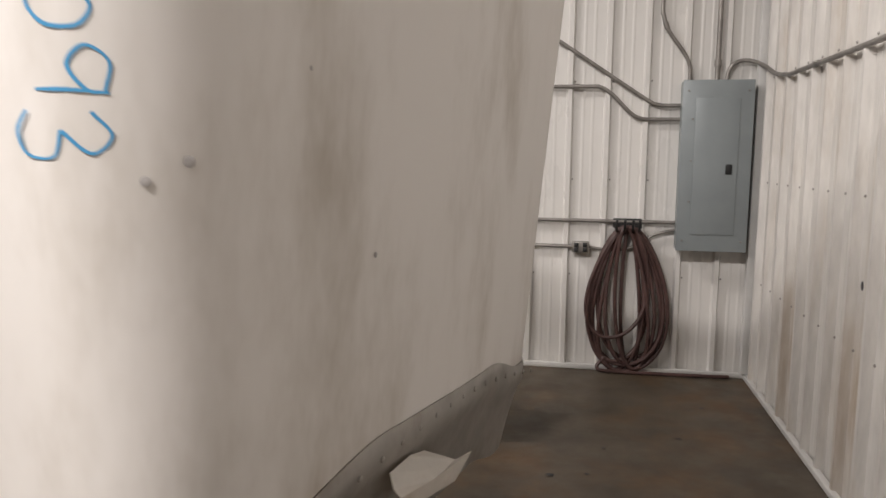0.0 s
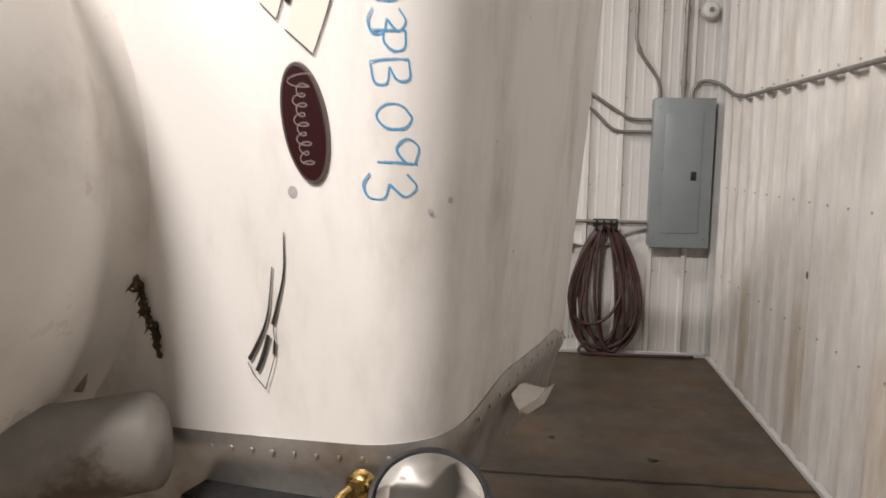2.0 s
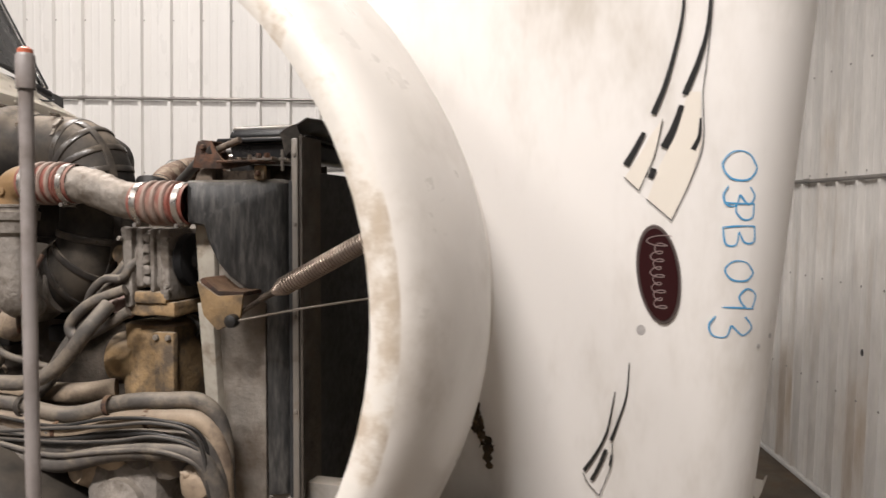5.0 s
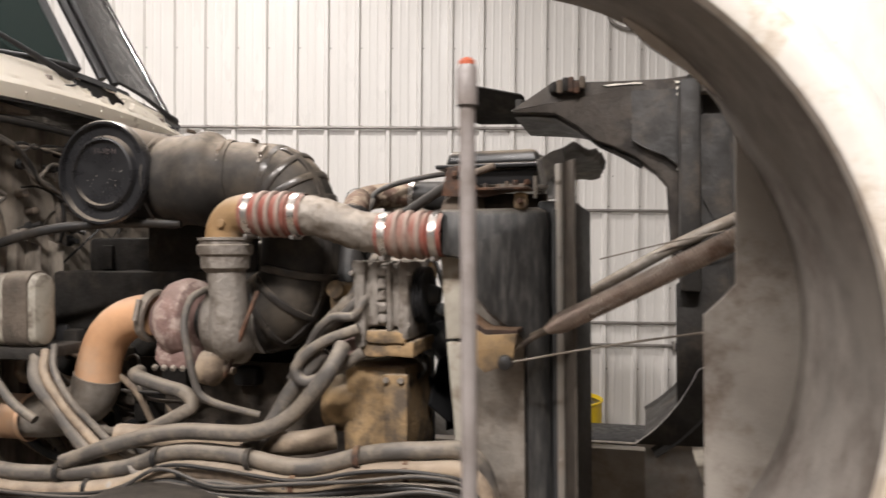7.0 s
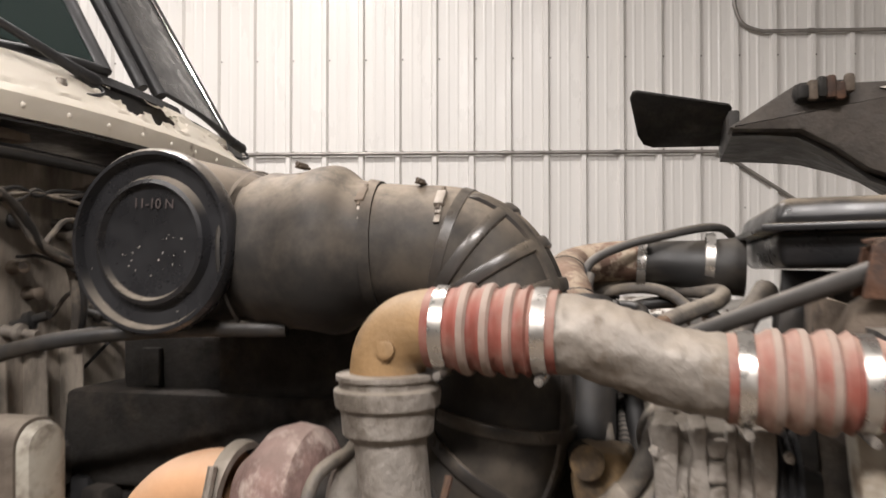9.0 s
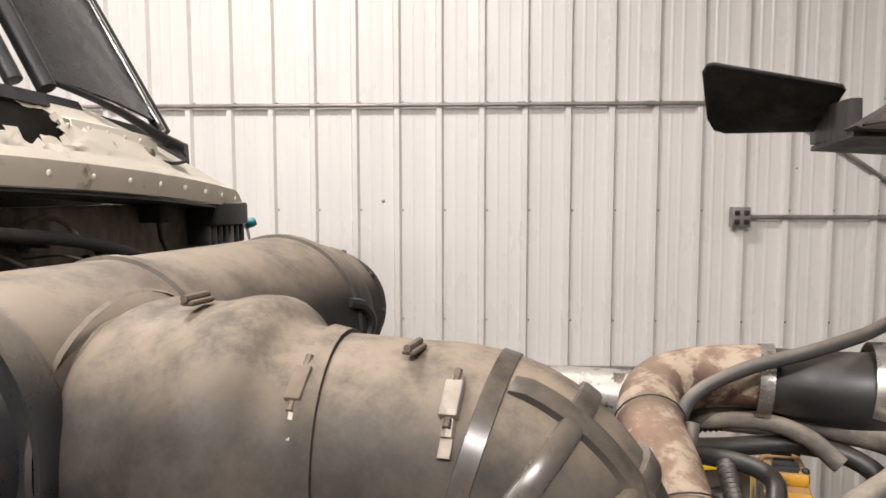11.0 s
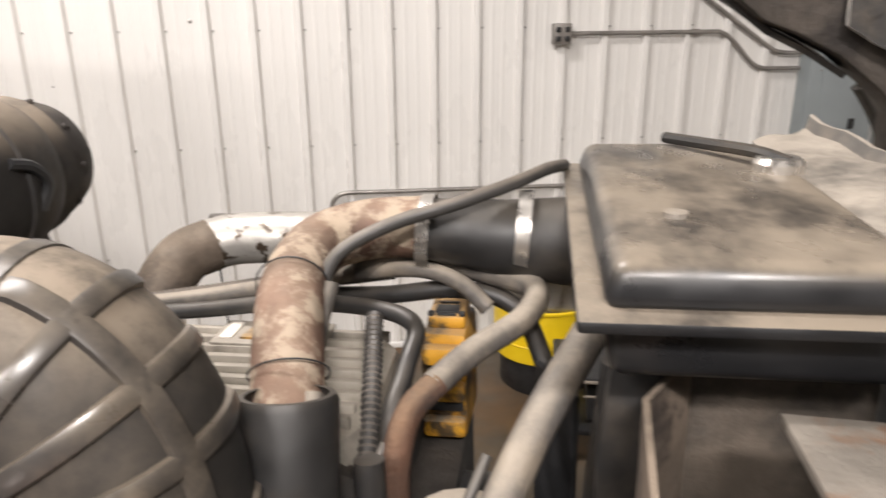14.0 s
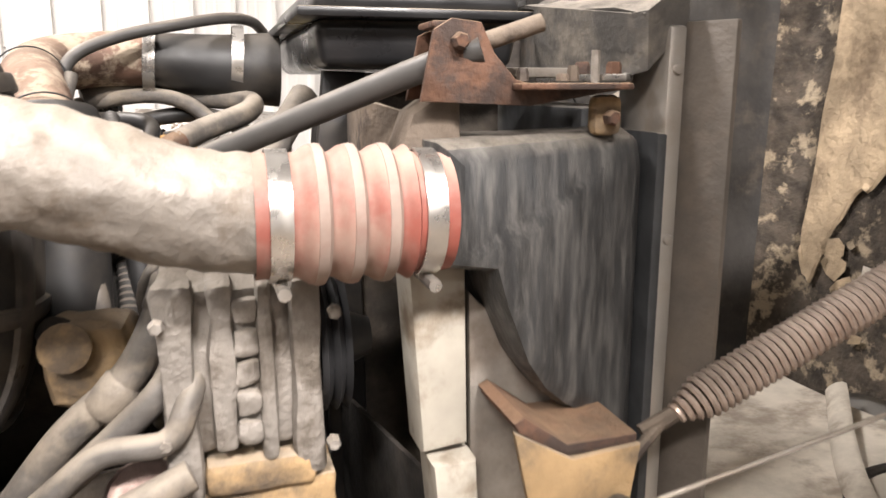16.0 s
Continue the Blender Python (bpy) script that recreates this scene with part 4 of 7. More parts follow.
# far fender end and its rubber flap
flap = prism([(-0.595, 2.25), (-0.585, 2.268), (-0.57, 2.27), (-0.31, 2.2), (-0.3, 2.19), (-0.305, 2.105), (-0.32, 2.095), (-0.54, 2.09), (-0.57, 2.1), (-0.585, 2.13)], 1.36, 1.372, "uw", 0.005)
for p in flap.verts:
    # the flap hangs slanting, its lower edge further out
    a = (p.co.x + 0.595) / 0.295
    s = (2.27 - 0.075 * a - p.co.z) / (0.18 - 0.075 * a)
    off = p.co.y - 1.366
    p.co = Vector((-0.6, 1.426, 2.294)).lerp(Vector((-0.295, 1.4, 2.22)), a).lerp(Vector((-0.588, 1.613, 2.146)).lerp(Vector((-0.295, 1.72, 2.142)), a), s) + Vector((0, 0.5 * off, 0.87 * off))
part("flap", flap, "mudflap", hood, "black rubber mud flap")
part("fender_end", prism([(-0.32, 2.12), (-0.24, 2.17), (-0.15, 2.225), (0.1, 2.215), (0.28, 2.212), (0.4, 2.222), (0.4, 1.5), (0.31, 1.5), (0.29, 1.8), (0.25, 1.85), (0.17, 1.915), (0.08, 1.962), (0.02, 1.985), (-0.06, 2.05), (-0.14, 2.1), (-0.31, 2.112)], 1.2, 1.32, "uw", 0.01), "greybrown", hood, "dark grey-brown rear end of the far fender")
part("end_lip", prism([(1.3, 2.105), (1.745, 2.112), (1.745, 2.17), (1.6, 2.2), (1.3, 2.185)], -0.315, -0.285, "vw", 0.006), "blackhood", hood, "black rear lip of the far fender")
arch = [(-0.312, 2.114, 2.108), (-0.22, 2.11, 2.1), (-0.14, 2.1, 2.093), (-0.06, 2.05, 2.082), (0.04, 1.97, 2.05), (0.12, 1.93, 2.015), (0.2, 1.88, 1.96)]
part("arch_underside", sheet([[(u, 1.25 + 0.49 * s, a + (b - a) * s) for u, a, b in arch] for s in np.linspace(0, 1, 6)], 0.012), "blackhood", hood, "black underside of the far fender")
rnd = random.Random(8)
for k in range(16):
    w = 2.2 - 0.022 * k
    bmx = prism([(0.325 + rnd.uniform(-0.006, 0.006), w), (0.335 + rnd.uniform(0, 0.006), w - 0.004), (0.333, w - rnd.uniform(0.008, 0.02)), (0.324, w - 0.012)], 1.193, 1.199, "uw", 0)
    part("paint_chip", bmx, "cream", hood)
part("broken_edge", prism([(0.05, 2.198), (0.1, 2.203), (0.13, 2.2), (0.17, 2.204), (0.2, 2.2), (0.2, 2.195), (0.15, 2.197), (0.07, 2.193)], 1.192, 1.199, "uw", 0), "cream", hood, "chipped pale edge of the far fender")
part("joint_bolts", box(0.36, 0.42, 1.15, 1.2, 2.0, 2.215, 0.012), "block", hood)
rnd = random.Random(9)
hinge = part("hinge", box(-0.16, -0.02, 1.17, 1.22, 2.17, 2.225, 0.02), "block", hood, "corroded hood stop bracket")
for k in range(6):
    part("rust_lump", box(-0.15 + 0.022 * k, -0.125 + 0.022 * k, 1.15, 1.18, 2.165 + 0.02 * rnd.random(), 2.2 + 0.035 * rnd.random(), 0.008), rnd.choice(["block", "rustgrey", "rust"]), hinge)
part("top_flange", prism([(0.41, 2.13), (0.41, 2.18), (0.6, 2.19), (1.02, 2.195), (1.02, 2.13), (0.7, 2.11)], 1.08, 1.15, "uw", 0.01), "liner", hood, "dusty tan edge of the tilted hood")
part("stiffener", box(0.33, 0.4, 1.02, 1.2, 1.4, 2.17, 0.01), "blackhood", hood)
part("crossbar", tube([(0.5, -0.1, 2.25), (0.95, 0.2, 2.28), (0.95, 0.75, 2.22), (0.5, 1.05, 2.12)], 0.02, 8), "blackhood", hood)

# guide pole beside the fender
pole = part("guide_pole", tube([(-0.03, -0.8, 0.5), (-0.036, -0.806, 1.0), (-0.036, -0.807, 1.76)], 0.011, 14), "marker", truck, "whitish guide pole with a red tip")
part("pole_head", lathe([(0.0145, 0), (0.0145, 0.05), (0.012, 0.055), (0, 0.055)], (-0.036, -0.807, 1.755), (0, 0, 1), 16), "marker", pole)
part("pole_tip", lathe([(0.0115, 0), (0.0115, 0.006), (0.006, 0.01), (0, 0.01)], (-0.036, -0.807, 1.81), (0, 0, 1), 16), "tipred", pole, "red reflector tip")
part("pole_foot", tube([(-0.03, -0.8, 0.52), (0.1, -0.6, 0.5), (0.4, -0.3, 0.55)], 0.02, 10), "dark", pole)

# ---- engine bay ----
# air cleaner, lying across the engine
ac = Vector((-1.291, 0.033, 1.784))
adir = Vector((0.0, 1.0, 0.0))
can = part("air_cleaner", lathe([(0.0, 0.0), (0.142, 0.0), (0.145, 0.03), (0.145, 0.215), (0.1495, 0.218), (0.1495, 0.232), (0.145, 0.235), (0.147, 0.6), (0.152, 0.603), (0.152, 0.618), (0.146, 0.621), (0.138, 0.68), (0.126, 0.715), (0.12, 0.72), (0.122, 0.76), (0.11, 0.766), (0.104, 0.81), (0.096, 0.832), (0.085, 0.84), (0.078, 0.83), (0.0, 0.83)], ac, adir, 48), "can", truck, "dusty black cylindrical air cleaner lying across the engine")
capo = part("end_cap", lathe([(0.147, 0.0), (0.151, 0.01), (0.151, 0.026), (0.146, 0.034), (0.14, 0.034), (0.134, 0.02), (0.108, 0.018), (0.101, 0.032), (0.094, 0.034), (0.089, 0.024), (0.05, 0.02), (0, 0.02)][::1], ac, -adir, 48), "cap", can, "black end cap with paint specks")
txt = bpy.data.curves.new("mark", "FONT")
txt.body, txt.size, txt.extrude, txt.align_x = "11-10 N", 0.023, 0.0003, "CENTER"
tmp = new("mark", txt)
dg = bpy.context.evaluated_depsgraph_get()
tmesh = bpy.data.meshes.new_from_object(tmp.evaluated_get(dg))
bpy.data.objects.remove(tmp)
tmesh.materials.append(M["silver"])
tm = new("written_mark", tmesh)
tm.parent = capo
tm.matrix_basis = pose(-1.287, 0.0095, 1.838, 90, 3, 0)
tagged(tm, "silver marker writing 11-10 N")
part("outlet_ring", lathe([(0.106, 0.768), (0.112, 0.773), (0.11, 0.806), (0.101, 0.836), (0.09, 0.846), (0.082, 0.836)], ac, adir, 40), "greybrown", can, "grimy black outlet ring")
for k in range(10):
    t = 2 * math.pi * k / 10
    part("bolt", bolt(ac + Vector((0.11 * math.cos(t), 0.79, 0.11 * math.sin(t))), (math.cos(t), 0, math.sin(t)), 0.006, 0.007), "greybrown", can)
part("latch", tube([(-1.15, 0.61, 1.83), (-1.138, 0.64, 1.82), (-1.136, 0.665, 1.79), (-1.148, 0.655, 1.75)], 0.009, 8), "dark", can, "dark wire latch")
part("drain_spout", tube([(-1.262, 0.75, 1.7), (-1.245, 0.755, 1.64), (-1.225, 0.765, 1.59), (-1.205, 0.775, 1.545)], lambda t: 0.026 + 0.008 * t, 16), "can", can, "dusty rubber drain spout")
# intake duct: neck, ribs, elbow down to the turbo
dr = knots([(0, 0.11), (0.07, 0.114), (0.115, 0.136), (0.14, 0.132), (0.19, 0.133), (0.225, 0.14), (0.248, 0.141), (0.266, 0.131), (0.285, 0.115), (0.32, 0.107), (0.388, 0.103), (0.46, 0.105), (0.6, 0.108), (0.8, 0.115), (0.93, 0.12), (1, 0.1)])
dpts = [(-1.25, 0.15, 1.77), (-1.1, 0.145, 1.768), (-1.0, 0.138, 1.768), (-0.92, 0.146, 1.768), (-0.835, 0.157, 1.762), (-0.785, 0.158, 1.735), (-0.756, 0.16, 1.68), (-0.748, 0.16, 1.6), (-0.755, 0.162, 1.5), (-0.78, 0.165, 1.43), (-0.84, 0.165, 1.385), (-0.92, 0.165, 1.365)]
duct = part("intake_duct", tube(dpts, dr, 36, 8), "duct", truck, "dusty black ribbed rubber intake duct")
c = spline(dpts, 8)


def flat_rib(path, outs, width, height):
    """A raised flat band along a path on the duct; outs: the way out of the skin at each point."""
    rows = []
    for k, (q, o) in enumerate(zip(path, outs)):
        d = (path[min(k + 1, len(path) - 1)] - path[max(k - 1, 0)]).normalized()
        s = d.cross(o).normalized()
        h = height if 0 < k < len(path) - 1 else 0.001
        rows.append([q - o * 0.003 + s * width * 0.56, q + o * h * 0.8 + s * width * 0.46, q + o * h + s * width * 0.3, q + o * h - s * width * 0.3, q + o * h * 0.8 - s * width * 0.46, q - o * 0.003 - s * width * 0.56])
    return part("rib", sheet(rows), "ductrib", duct)


def duct_skin(i, a):
    """A place on the duct's skin and the way out there, a radians round from the outer side of the bend towards the viewer."""
    d = (c[min(i + 1, len(c) - 1)] - c[i - 1]).normalized()
    outer = d.cross(Vector((0, 1, 0))).normalized()
    o = (-outer if outer.x < 0 else outer) * math.cos(a) + Vector((0, -1, 0)) * math.sin(a)
    return c[i] + o * dr(lens[i]), o


acc = [0.0]
for p, q in zip(c, c[1:]):
    acc.append(acc[-1] + (q - p).length)
lens = [x / acc[-1] for x in acc]
spine = [duct_skin(i, 0.42) for i in range(34, 84)]
flat_rib([p for p, o in spine], [o for p, o in spine], 0.022, 0.006)
for i in (38, 43, 48, 55, 64, 72, 79):
    ring = [duct_skin(i, 0.42 + 0.11 * k) for k in range(-9, 19)]
    flat_rib([p for p, o in ring], [o for p, o in ring], 0.02, 0.006)
for k, (i, dz) in enumerate(((21, 0), (33, 0))):
    p, d = c[i], (c[i + 1] - c[i - 1]).normalized()
    band = part("band_clamp", lathe([(0.1035, -0.009), (0.1065 + 0.008 * (1 - k), -0.008), (0.1065 + 0.004 * (1 - k), 0.008), (0.1035, 0.009)], p, d, 40), "ductrib" if k else "duct", duct, "dusty band clamp")
    q = p + Vector((0, -0.075, 0.08))
    e = Vector((0, 0.72, 0.69))
    tb = part("t_bolt", tube([q - e * 0.024, q + e * 0.028], 0.0035, 8), "rustgrey", band, "clamp bolt")
    part("clamp_block", box(-0.0075, 0.0075, -0.016, 0.016, -0.004, 0.006, 0.002, Matrix.Translation(q) @ Matrix.Rotation(radians(43), 4, "X")), "steel" if k else "rustgrey", tb, "worn worm housing")
    part("strap_end", box(-0.005, 0.005, -0.045, 0.0, -0.0062, -0.0042, 0.0005, Matrix.Translation(q) @ Matrix.Rotation(radians(48), 4, "X")), "steel", band, "worn loose strap end")
    part("clamp_screw", tube([q + Vector((0, 0.02, 0.012)), q, q - Vector((0, 0.015, 0.025))], 0.006, 8), "steel", band)
def buckle(u, v, w, size=1.0, material="rustgrey"):
    bk = part("clamp_buckle", box(-0.012 * size, 0.012 * size, -0.03 * size, 0.03 * size, 0, 0.009 * size, 0.003, pose(u, v, w)), material, duct, "small worm-drive clamp buckle")
    part("buckle_screw", tube([(u, v + 0.025 * size, w + 0.012 * size), (u, v - 0.034 * size, w + 0.012 * size)], 0.006 * size, 8), material, bk)


buckle(-1.075, 0.115, 1.903, 0.6)
buckle(-0.87, 0.12, 1.868, 0.55)
part("seam", lathe([(0.14, -0.004), (0.1425, 0.0), (0.14, 0.004)], (-1.17, 0.15, 1.767), (1, 0, 0), 40), "duct", duct)
rnd = random.Random(12)
for k in range(46):
    a, r = rnd.uniform(-2.9, 0.5), rnd.uniform(0.02, 0.145)
    if r < 0.088 or r > 0.12:
        s = rnd.uniform(0.0005, 0.0017)
        part("paint_speck", lathe([(s, 0), (0.6 * s, 0.0006)], (ac.x + r * math.cos(a), ac.y - 0.0215 - (0.002 if r > 0.12 else 0.0), ac.z + r * math.sin(a)), (0, -1, 0), 6), "cream", capo)

# charge air pipe from the turbo to the cooler
CV = -0.05
pipe = tagged(empty("charge_air_pipe", None, truck), "dusty charge air pipe with red hump hoses")
part("elbow", tube([(-0.866, CV, 1.545), (-0.866, CV, 1.588), (-0.86, CV, 1.622), (-0.839, CV, 1.646), (-0.808, CV, 1.655), (-0.77, CV, 1.655)], 0.0515, 28, 8), "tan", pipe, "tan cast elbow")
part("elbow_boss", lathe([(0.012, 0), (0.012, 0.008), (0.006, 0.01), (0, 0.008)], (-0.848, -0.098, 1.629), (0, -1, 0.1), 14), "tan", pipe)
part("flange", lathe([(0.049, -0.012), (0.062, 0), (0.064, 0.03), (0.071, 0.036), (0.073, 0.05), (0.073, 0.058), (0.066, 0.062), (0.066, 0.07), (0.07, 0.072), (0.07, 0.078), (0.052, 0.08)], (-0.866, CV, 1.515), (0, 0, 1), 32), "cast", pipe)


def hump_hose(a, b, name="hump_hose"):
    a, b = Vector(a), Vector(b)
    L = (b - a).length
    prof = []
    for k in range(61):
        t = k / 60
        r = 0.0535
        if 0.2 < t < 0.8:
            r = 0.0535 + 0.0065 * (0.5 - 0.5 * math.cos(2 * math.pi * (t - 0.2) / 0.6 * 3.5))
        prof.append((r, t * L))
    h = part(name, lathe(prof, a, b - a, 32), "red", pipe, "red silicone hump hose grey with dust")
    for k in range(3):
        t = 0.2 + 0.6 * (0.5 + k) / 3.5 + 0.03
        part("ridge", lathe([(0.0565, -0.007), (0.0606, -0.004), (0.0612, 0.0), (0.0606, 0.004), (0.0565, 0.007)], a.lerp(b, t), b - a, 32), "ridge", h, "dusty grey ridge")
    for t in (0.12, 0.88):
        part("band_clamp", lathe([(0.0545, -0.009), (0.0565, -0.009), (0.0565, 0.009), (0.0545, 0.009)], a.lerp(b, t), b - a, 32), "clamp", h, "bright steel band clamp")
        q = a.lerp(b, t) + Vector((0, -0.02, -0.058))
        part("clamp_bolt", tube([q + Vector((0, 0.03, 0)), q - Vector((0, 0.025, 0))], 0.006, 8), "clamp", h)
    return h


hump_hose((-0.803, CV, 1.655), (-0.632, CV, 1.65))
part("s_pipe", lumpy(tube([(-0.66, CV, 1.652), (-0.6, CV, 1.644), (-0.55, CV, 1.629), (-0.49, CV, 1.608), (-0.43, CV, 1.598), (-0.4, CV, 1.597)], 0.05, 48, 12), 0.0035, 55, 1), "pipe", pipe, "dented dusty aluminium pipe")
hump_hose((-0.435, CV, 1.597), (-0.268, CV, 1.594))

# turbocharger
TV, TW = 0.13, 1.355
turbo = tagged(empty("turbocharger", None, truck), "rusty turbocharger with a grey compressor housing")
part("compressor_housing", lathe([(0.05, -0.02), (0.095, -0.015), (0.118, 0.005), (0.125, 0.035), (0.118, 0.065), (0.095, 0.085), (0.085, 0.13), (0.09, 0.135), (0.09, 0.15), (0.0, 0.15)], (-0.99, TV, TW), (1, 0, 0), 40), "cast", turbo, "grey cast compressor housing")
part("outlet_duct", tube([(-0.86, TV - 0.11, 1.285), (-0.856, CV, 1.33), (-0.857, CV, 1.42), (-0.864, CV, 1.51)], lambda t: 0.036 + 0.013 * min(1.0, 4 * t), 24, 6), "cast", turbo)
part("centre_housing", lathe([(0.06, 0), (0.062, 0.03), (0.05, 0.05), (0.07, 0.06), (0.07, 0.09)], (-1.07, TV, TW), (1, 0, 0), 24), "block", turbo)
part("turbine_housing", lathe([(0.06, -0.02), (0.068, -0.01), (0.085, 0.01), (0.112, 0.035), (0.122, 0.07), (0.115, 0.105), (0.09, 0.125), (0.06, 0.13)], (-1.17, TV, TW + 0.003), (1, 0, 0), 40), "turbine", turbo, "flaking pinkish rusty turbine housing")
part("turbine_foot", prism([(-1.155, 1.3), (-1.045, 1.29), (-1.035, 1.24), (-1.055, 1.222), (-1.145, 1.226), (-1.165, 1.25)], 0.05, 0.2, "uw", 0.018), "turbine", turbo)
for k in range(4):
    part("bolt", bolt((-1.145 + 0.03 * k, 0.04, 1.232), (0, -1, -0.6), 0.009, 0.012), "steel", turbo)
part("v_clamp", lathe([(0.066, -0.014), (0.078, -0.012), (0.08, 0.0), (0.078, 0.012), (0.066, 0.014)], (-1.215, TV, TW + 0.012), (1, 0, -0.15), 32), "steel", turbo, "steel v-band clamp")
part("v_clamp_bolt", tube([(-1.21, 0.055, 1.42), (-1.215, 0.04, 1.36)], 0.008, 8), "steel", turbo)
part("wastegate_can", lathe([(0.02, 0), (0.05, 0.005), (0.052, 0.04), (0.03, 0.06), (0.012, 0.07), (0.01, 0.1), (0, 0.1)], (-1.0, 0.06, 1.235), (1, -0.1, -0.1), 24), "paletan", turbo)
part("oil_line", tube([(-0.965, 0.06, 1.46), (-1.0, 0.0, 1.43), (-1.005, -0.03, 1.36), (-0.985, -0.04, 1.28), (-0.972, -0.03, 1.2), (-0.955, -0.02, 1.165), (-0.91, 0.0, 1.14), (-0.82, 0.04, 1.11)], 0.0105, 10), "rubber", turbo)
part("red_line", tube([(-0.79, -0.02, 1.45), (-0.8, -0.06, 1.38), (-0.815, -0.07, 1.33), (-0.85, -0.05, 1.27), (-0.9, 0.0, 1.22)], 0.006, 8), "rust", turbo)
exh = part("exhaust_elbow", tube([(-1.215, TV, 1.369), (-1.265, TV, 1.366), (-1.322, TV, 1.346), (-1.367, TV, 1.308), (-1.394, TV, 1.26), (-1.41, TV, 1.21), (-1.417, TV, 1.165)], lambda t: 0.061 + 0.005 * t, 32, 8), "exhaust", truck, "orange heat-stained exhaust elbow")
part("flex_pipe", tube([(-1.415, TV, 1.18), (-1.435, TV, 1.12), (-1.48, TV, 1.085), (-1.56, TV, 1.055), (-1.8, TV, 1.035)], lambda t: 0.071 - 0.006 * t, 28, 6), "steel", exh, "grey sleeve of the exhaust pipe")

# charge cooler tank, radiator and shroud
out = [(-0.275, 1.655), (-0.05, 1.66), (-0.03, 1.65), (-0.022, 1.62), (-0.018, 0.82), (-0.078, 0.82), (-0.08, 1.33), (-0.1, 1.355), (-0.135, 1.378), (-0.165, 1.405), (-0.19, 1.44), (-0.215, 1.5), (-0.225, 1.535), (-0.275, 1.543)]
tk = prism(out, -0.075, 0.08, "uw", 0.02)
for q in tk.verts:
    if q.co.y < 0.0:
        q.co.y += 0.085 * min(1.0, max(0.0, (q.co.x + 0.2) / 0.18))
part("cooler_tank", tk, "tank", truck, "black charge air cooler end tank with grey streaks")
part("cooler_seam", prism([(-0.016, 1.655), (-0.002, 1.655), (-0.002, 0.82), (-0.016, 0.82)], 0.0, 0.1, "uw", 0.004), "radiator", truck)
core = part("radiator", box(-0.06, 0.03, 0.09, 0.7, 0.75, 1.68, 0.006), "radiator", truck, "black radiator core and frame")
part("side_bar", box(-0.008, 0.0125, 0.0, 0.1, 0.6, 1.764, 0.004), "bar", core, "bright side bar of the radiator frame with rivets")
part("side_plate", prism([(0.0132, 0.006), (0.04, -0.041), (0.045, -0.041), (0.045, -0.034), (0.024, 0.012), (0.03, 0.1), (0.0132, 0.1)], 0.6, 1.768, "uv", 0.002), "sideplate", core, "dark flared side plate")
for w in (0.8, 1.05, 1.3, 1.54, 1.72):
    part("rivet", lathe([(0.006, 0), (0.005, 0.003), (0, 0.004)], (0.0025, 0.0, w), (0, -1, 0), 10), "bar", core)
sh = part("fan_shroud", prism([(-0.296, 1.6), (-0.232, 1.6), (-0.228, 1.34), (-0.278, 1.335)], -0.012, 0.05, "uw", 0.008), "strip", truck, "dirty white edge of the fan shroud")
part("shroud_top", prism([(-0.296, 1.6), (-0.298, 1.645), (-0.285, 1.68), (-0.262, 1.695), (-0.235, 1.695), (-0.232, 1.6)], -0.01, 0.05, "uw", 0.012), "rustgrey", sh)
part("lower_strip", prism([(-0.272, 1.33), (-0.225, 1.33), (-0.205, 0.98), (-0.242, 0.98)], -0.03, 0.03, "uw", 0.006), "strip", sh)
part("shroud_wall", sheet([[(-0.26, 0.05, w), (-0.31, 0.3, w), (-0.31, 0.66, w), (-0.26, 0.93, w)] for w in (0.85, 1.1, 1.28)], 0.006), "block", sh)
part("shroud_corner", sheet([[(-0.285, 0.04, w), (-0.31, 0.1, w + 0.01), (-0.3, 0.25, w + 0.02), (-0.25, 0.32, w + 0.03)] for w in (1.5, 1.6, 1.68)], 0.006), "rustgrey", sh)
part("side_sheet", prism([(-0.225, 1.5), (-0.085, 1.36), (-0.085, 0.8), (-0.215, 0.8)], 0.0, 0.012, "uw", 0.002), "steel", truck, "stained steel sheet under the cooler tank")
br = part("channel_bracket", prism([(-0.215, 1.4), (-0.205, 1.405), (-0.16, 1.372), (-0.085, 1.372), (-0.085, 1.362), (-0.162, 1.36), (-0.21, 1.39)], -0.1, 0.0, "uw", 0.002), "rust", truck, "rusty channel bracket below the tank")
part("web", prism([(-0.218, 1.395), (-0.158, 1.36), (-0.085, 1.365), (-0.095, 1.3), (-0.16, 1.272), (-0.2, 1.31)], -0.108, -0.1, "uw", 0.002), "ochre", br)
part("knob", lathe([(0.016, 0), (0.018, 0.008), (0.016, 0.022), (0.006, 0.026), (0, 0.026)], (-0.11, -0.108, 1.3), (0, -1, 0), 18), "blackhose", br)

# hood assist spring and cables
sp_a, sp_b = Vector((-0.058, -0.065, 1.352)), Vector((0.55, -0.12, 1.66))
d = (sp_b - sp_a).normalized()
x = d.orthogonal().normalized()
y = d.cross(x)
turns = 76
hel = []
for k in range(turns * 10 + 1):
    t = k / (turns * 10)
    a = 2 * math.pi * turns * t
    hel.append(sp_a.lerp(sp_b, 0.06 + 0.94 * t) + (x * math.cos(a) + y * math.sin(a)) * 0.0215 * min(1, 0.35 + 12 * t))
spring = part("assist_spring", tube(hel, 0.0037, 6, 1, smooth=False), "coil", truck, "long rusty coil spring that holds the hood")
part("spring_rod", tube([sp_a, sp_a.lerp(sp_b, 0.99)], 0.009, 8), "rustgrey", spring)
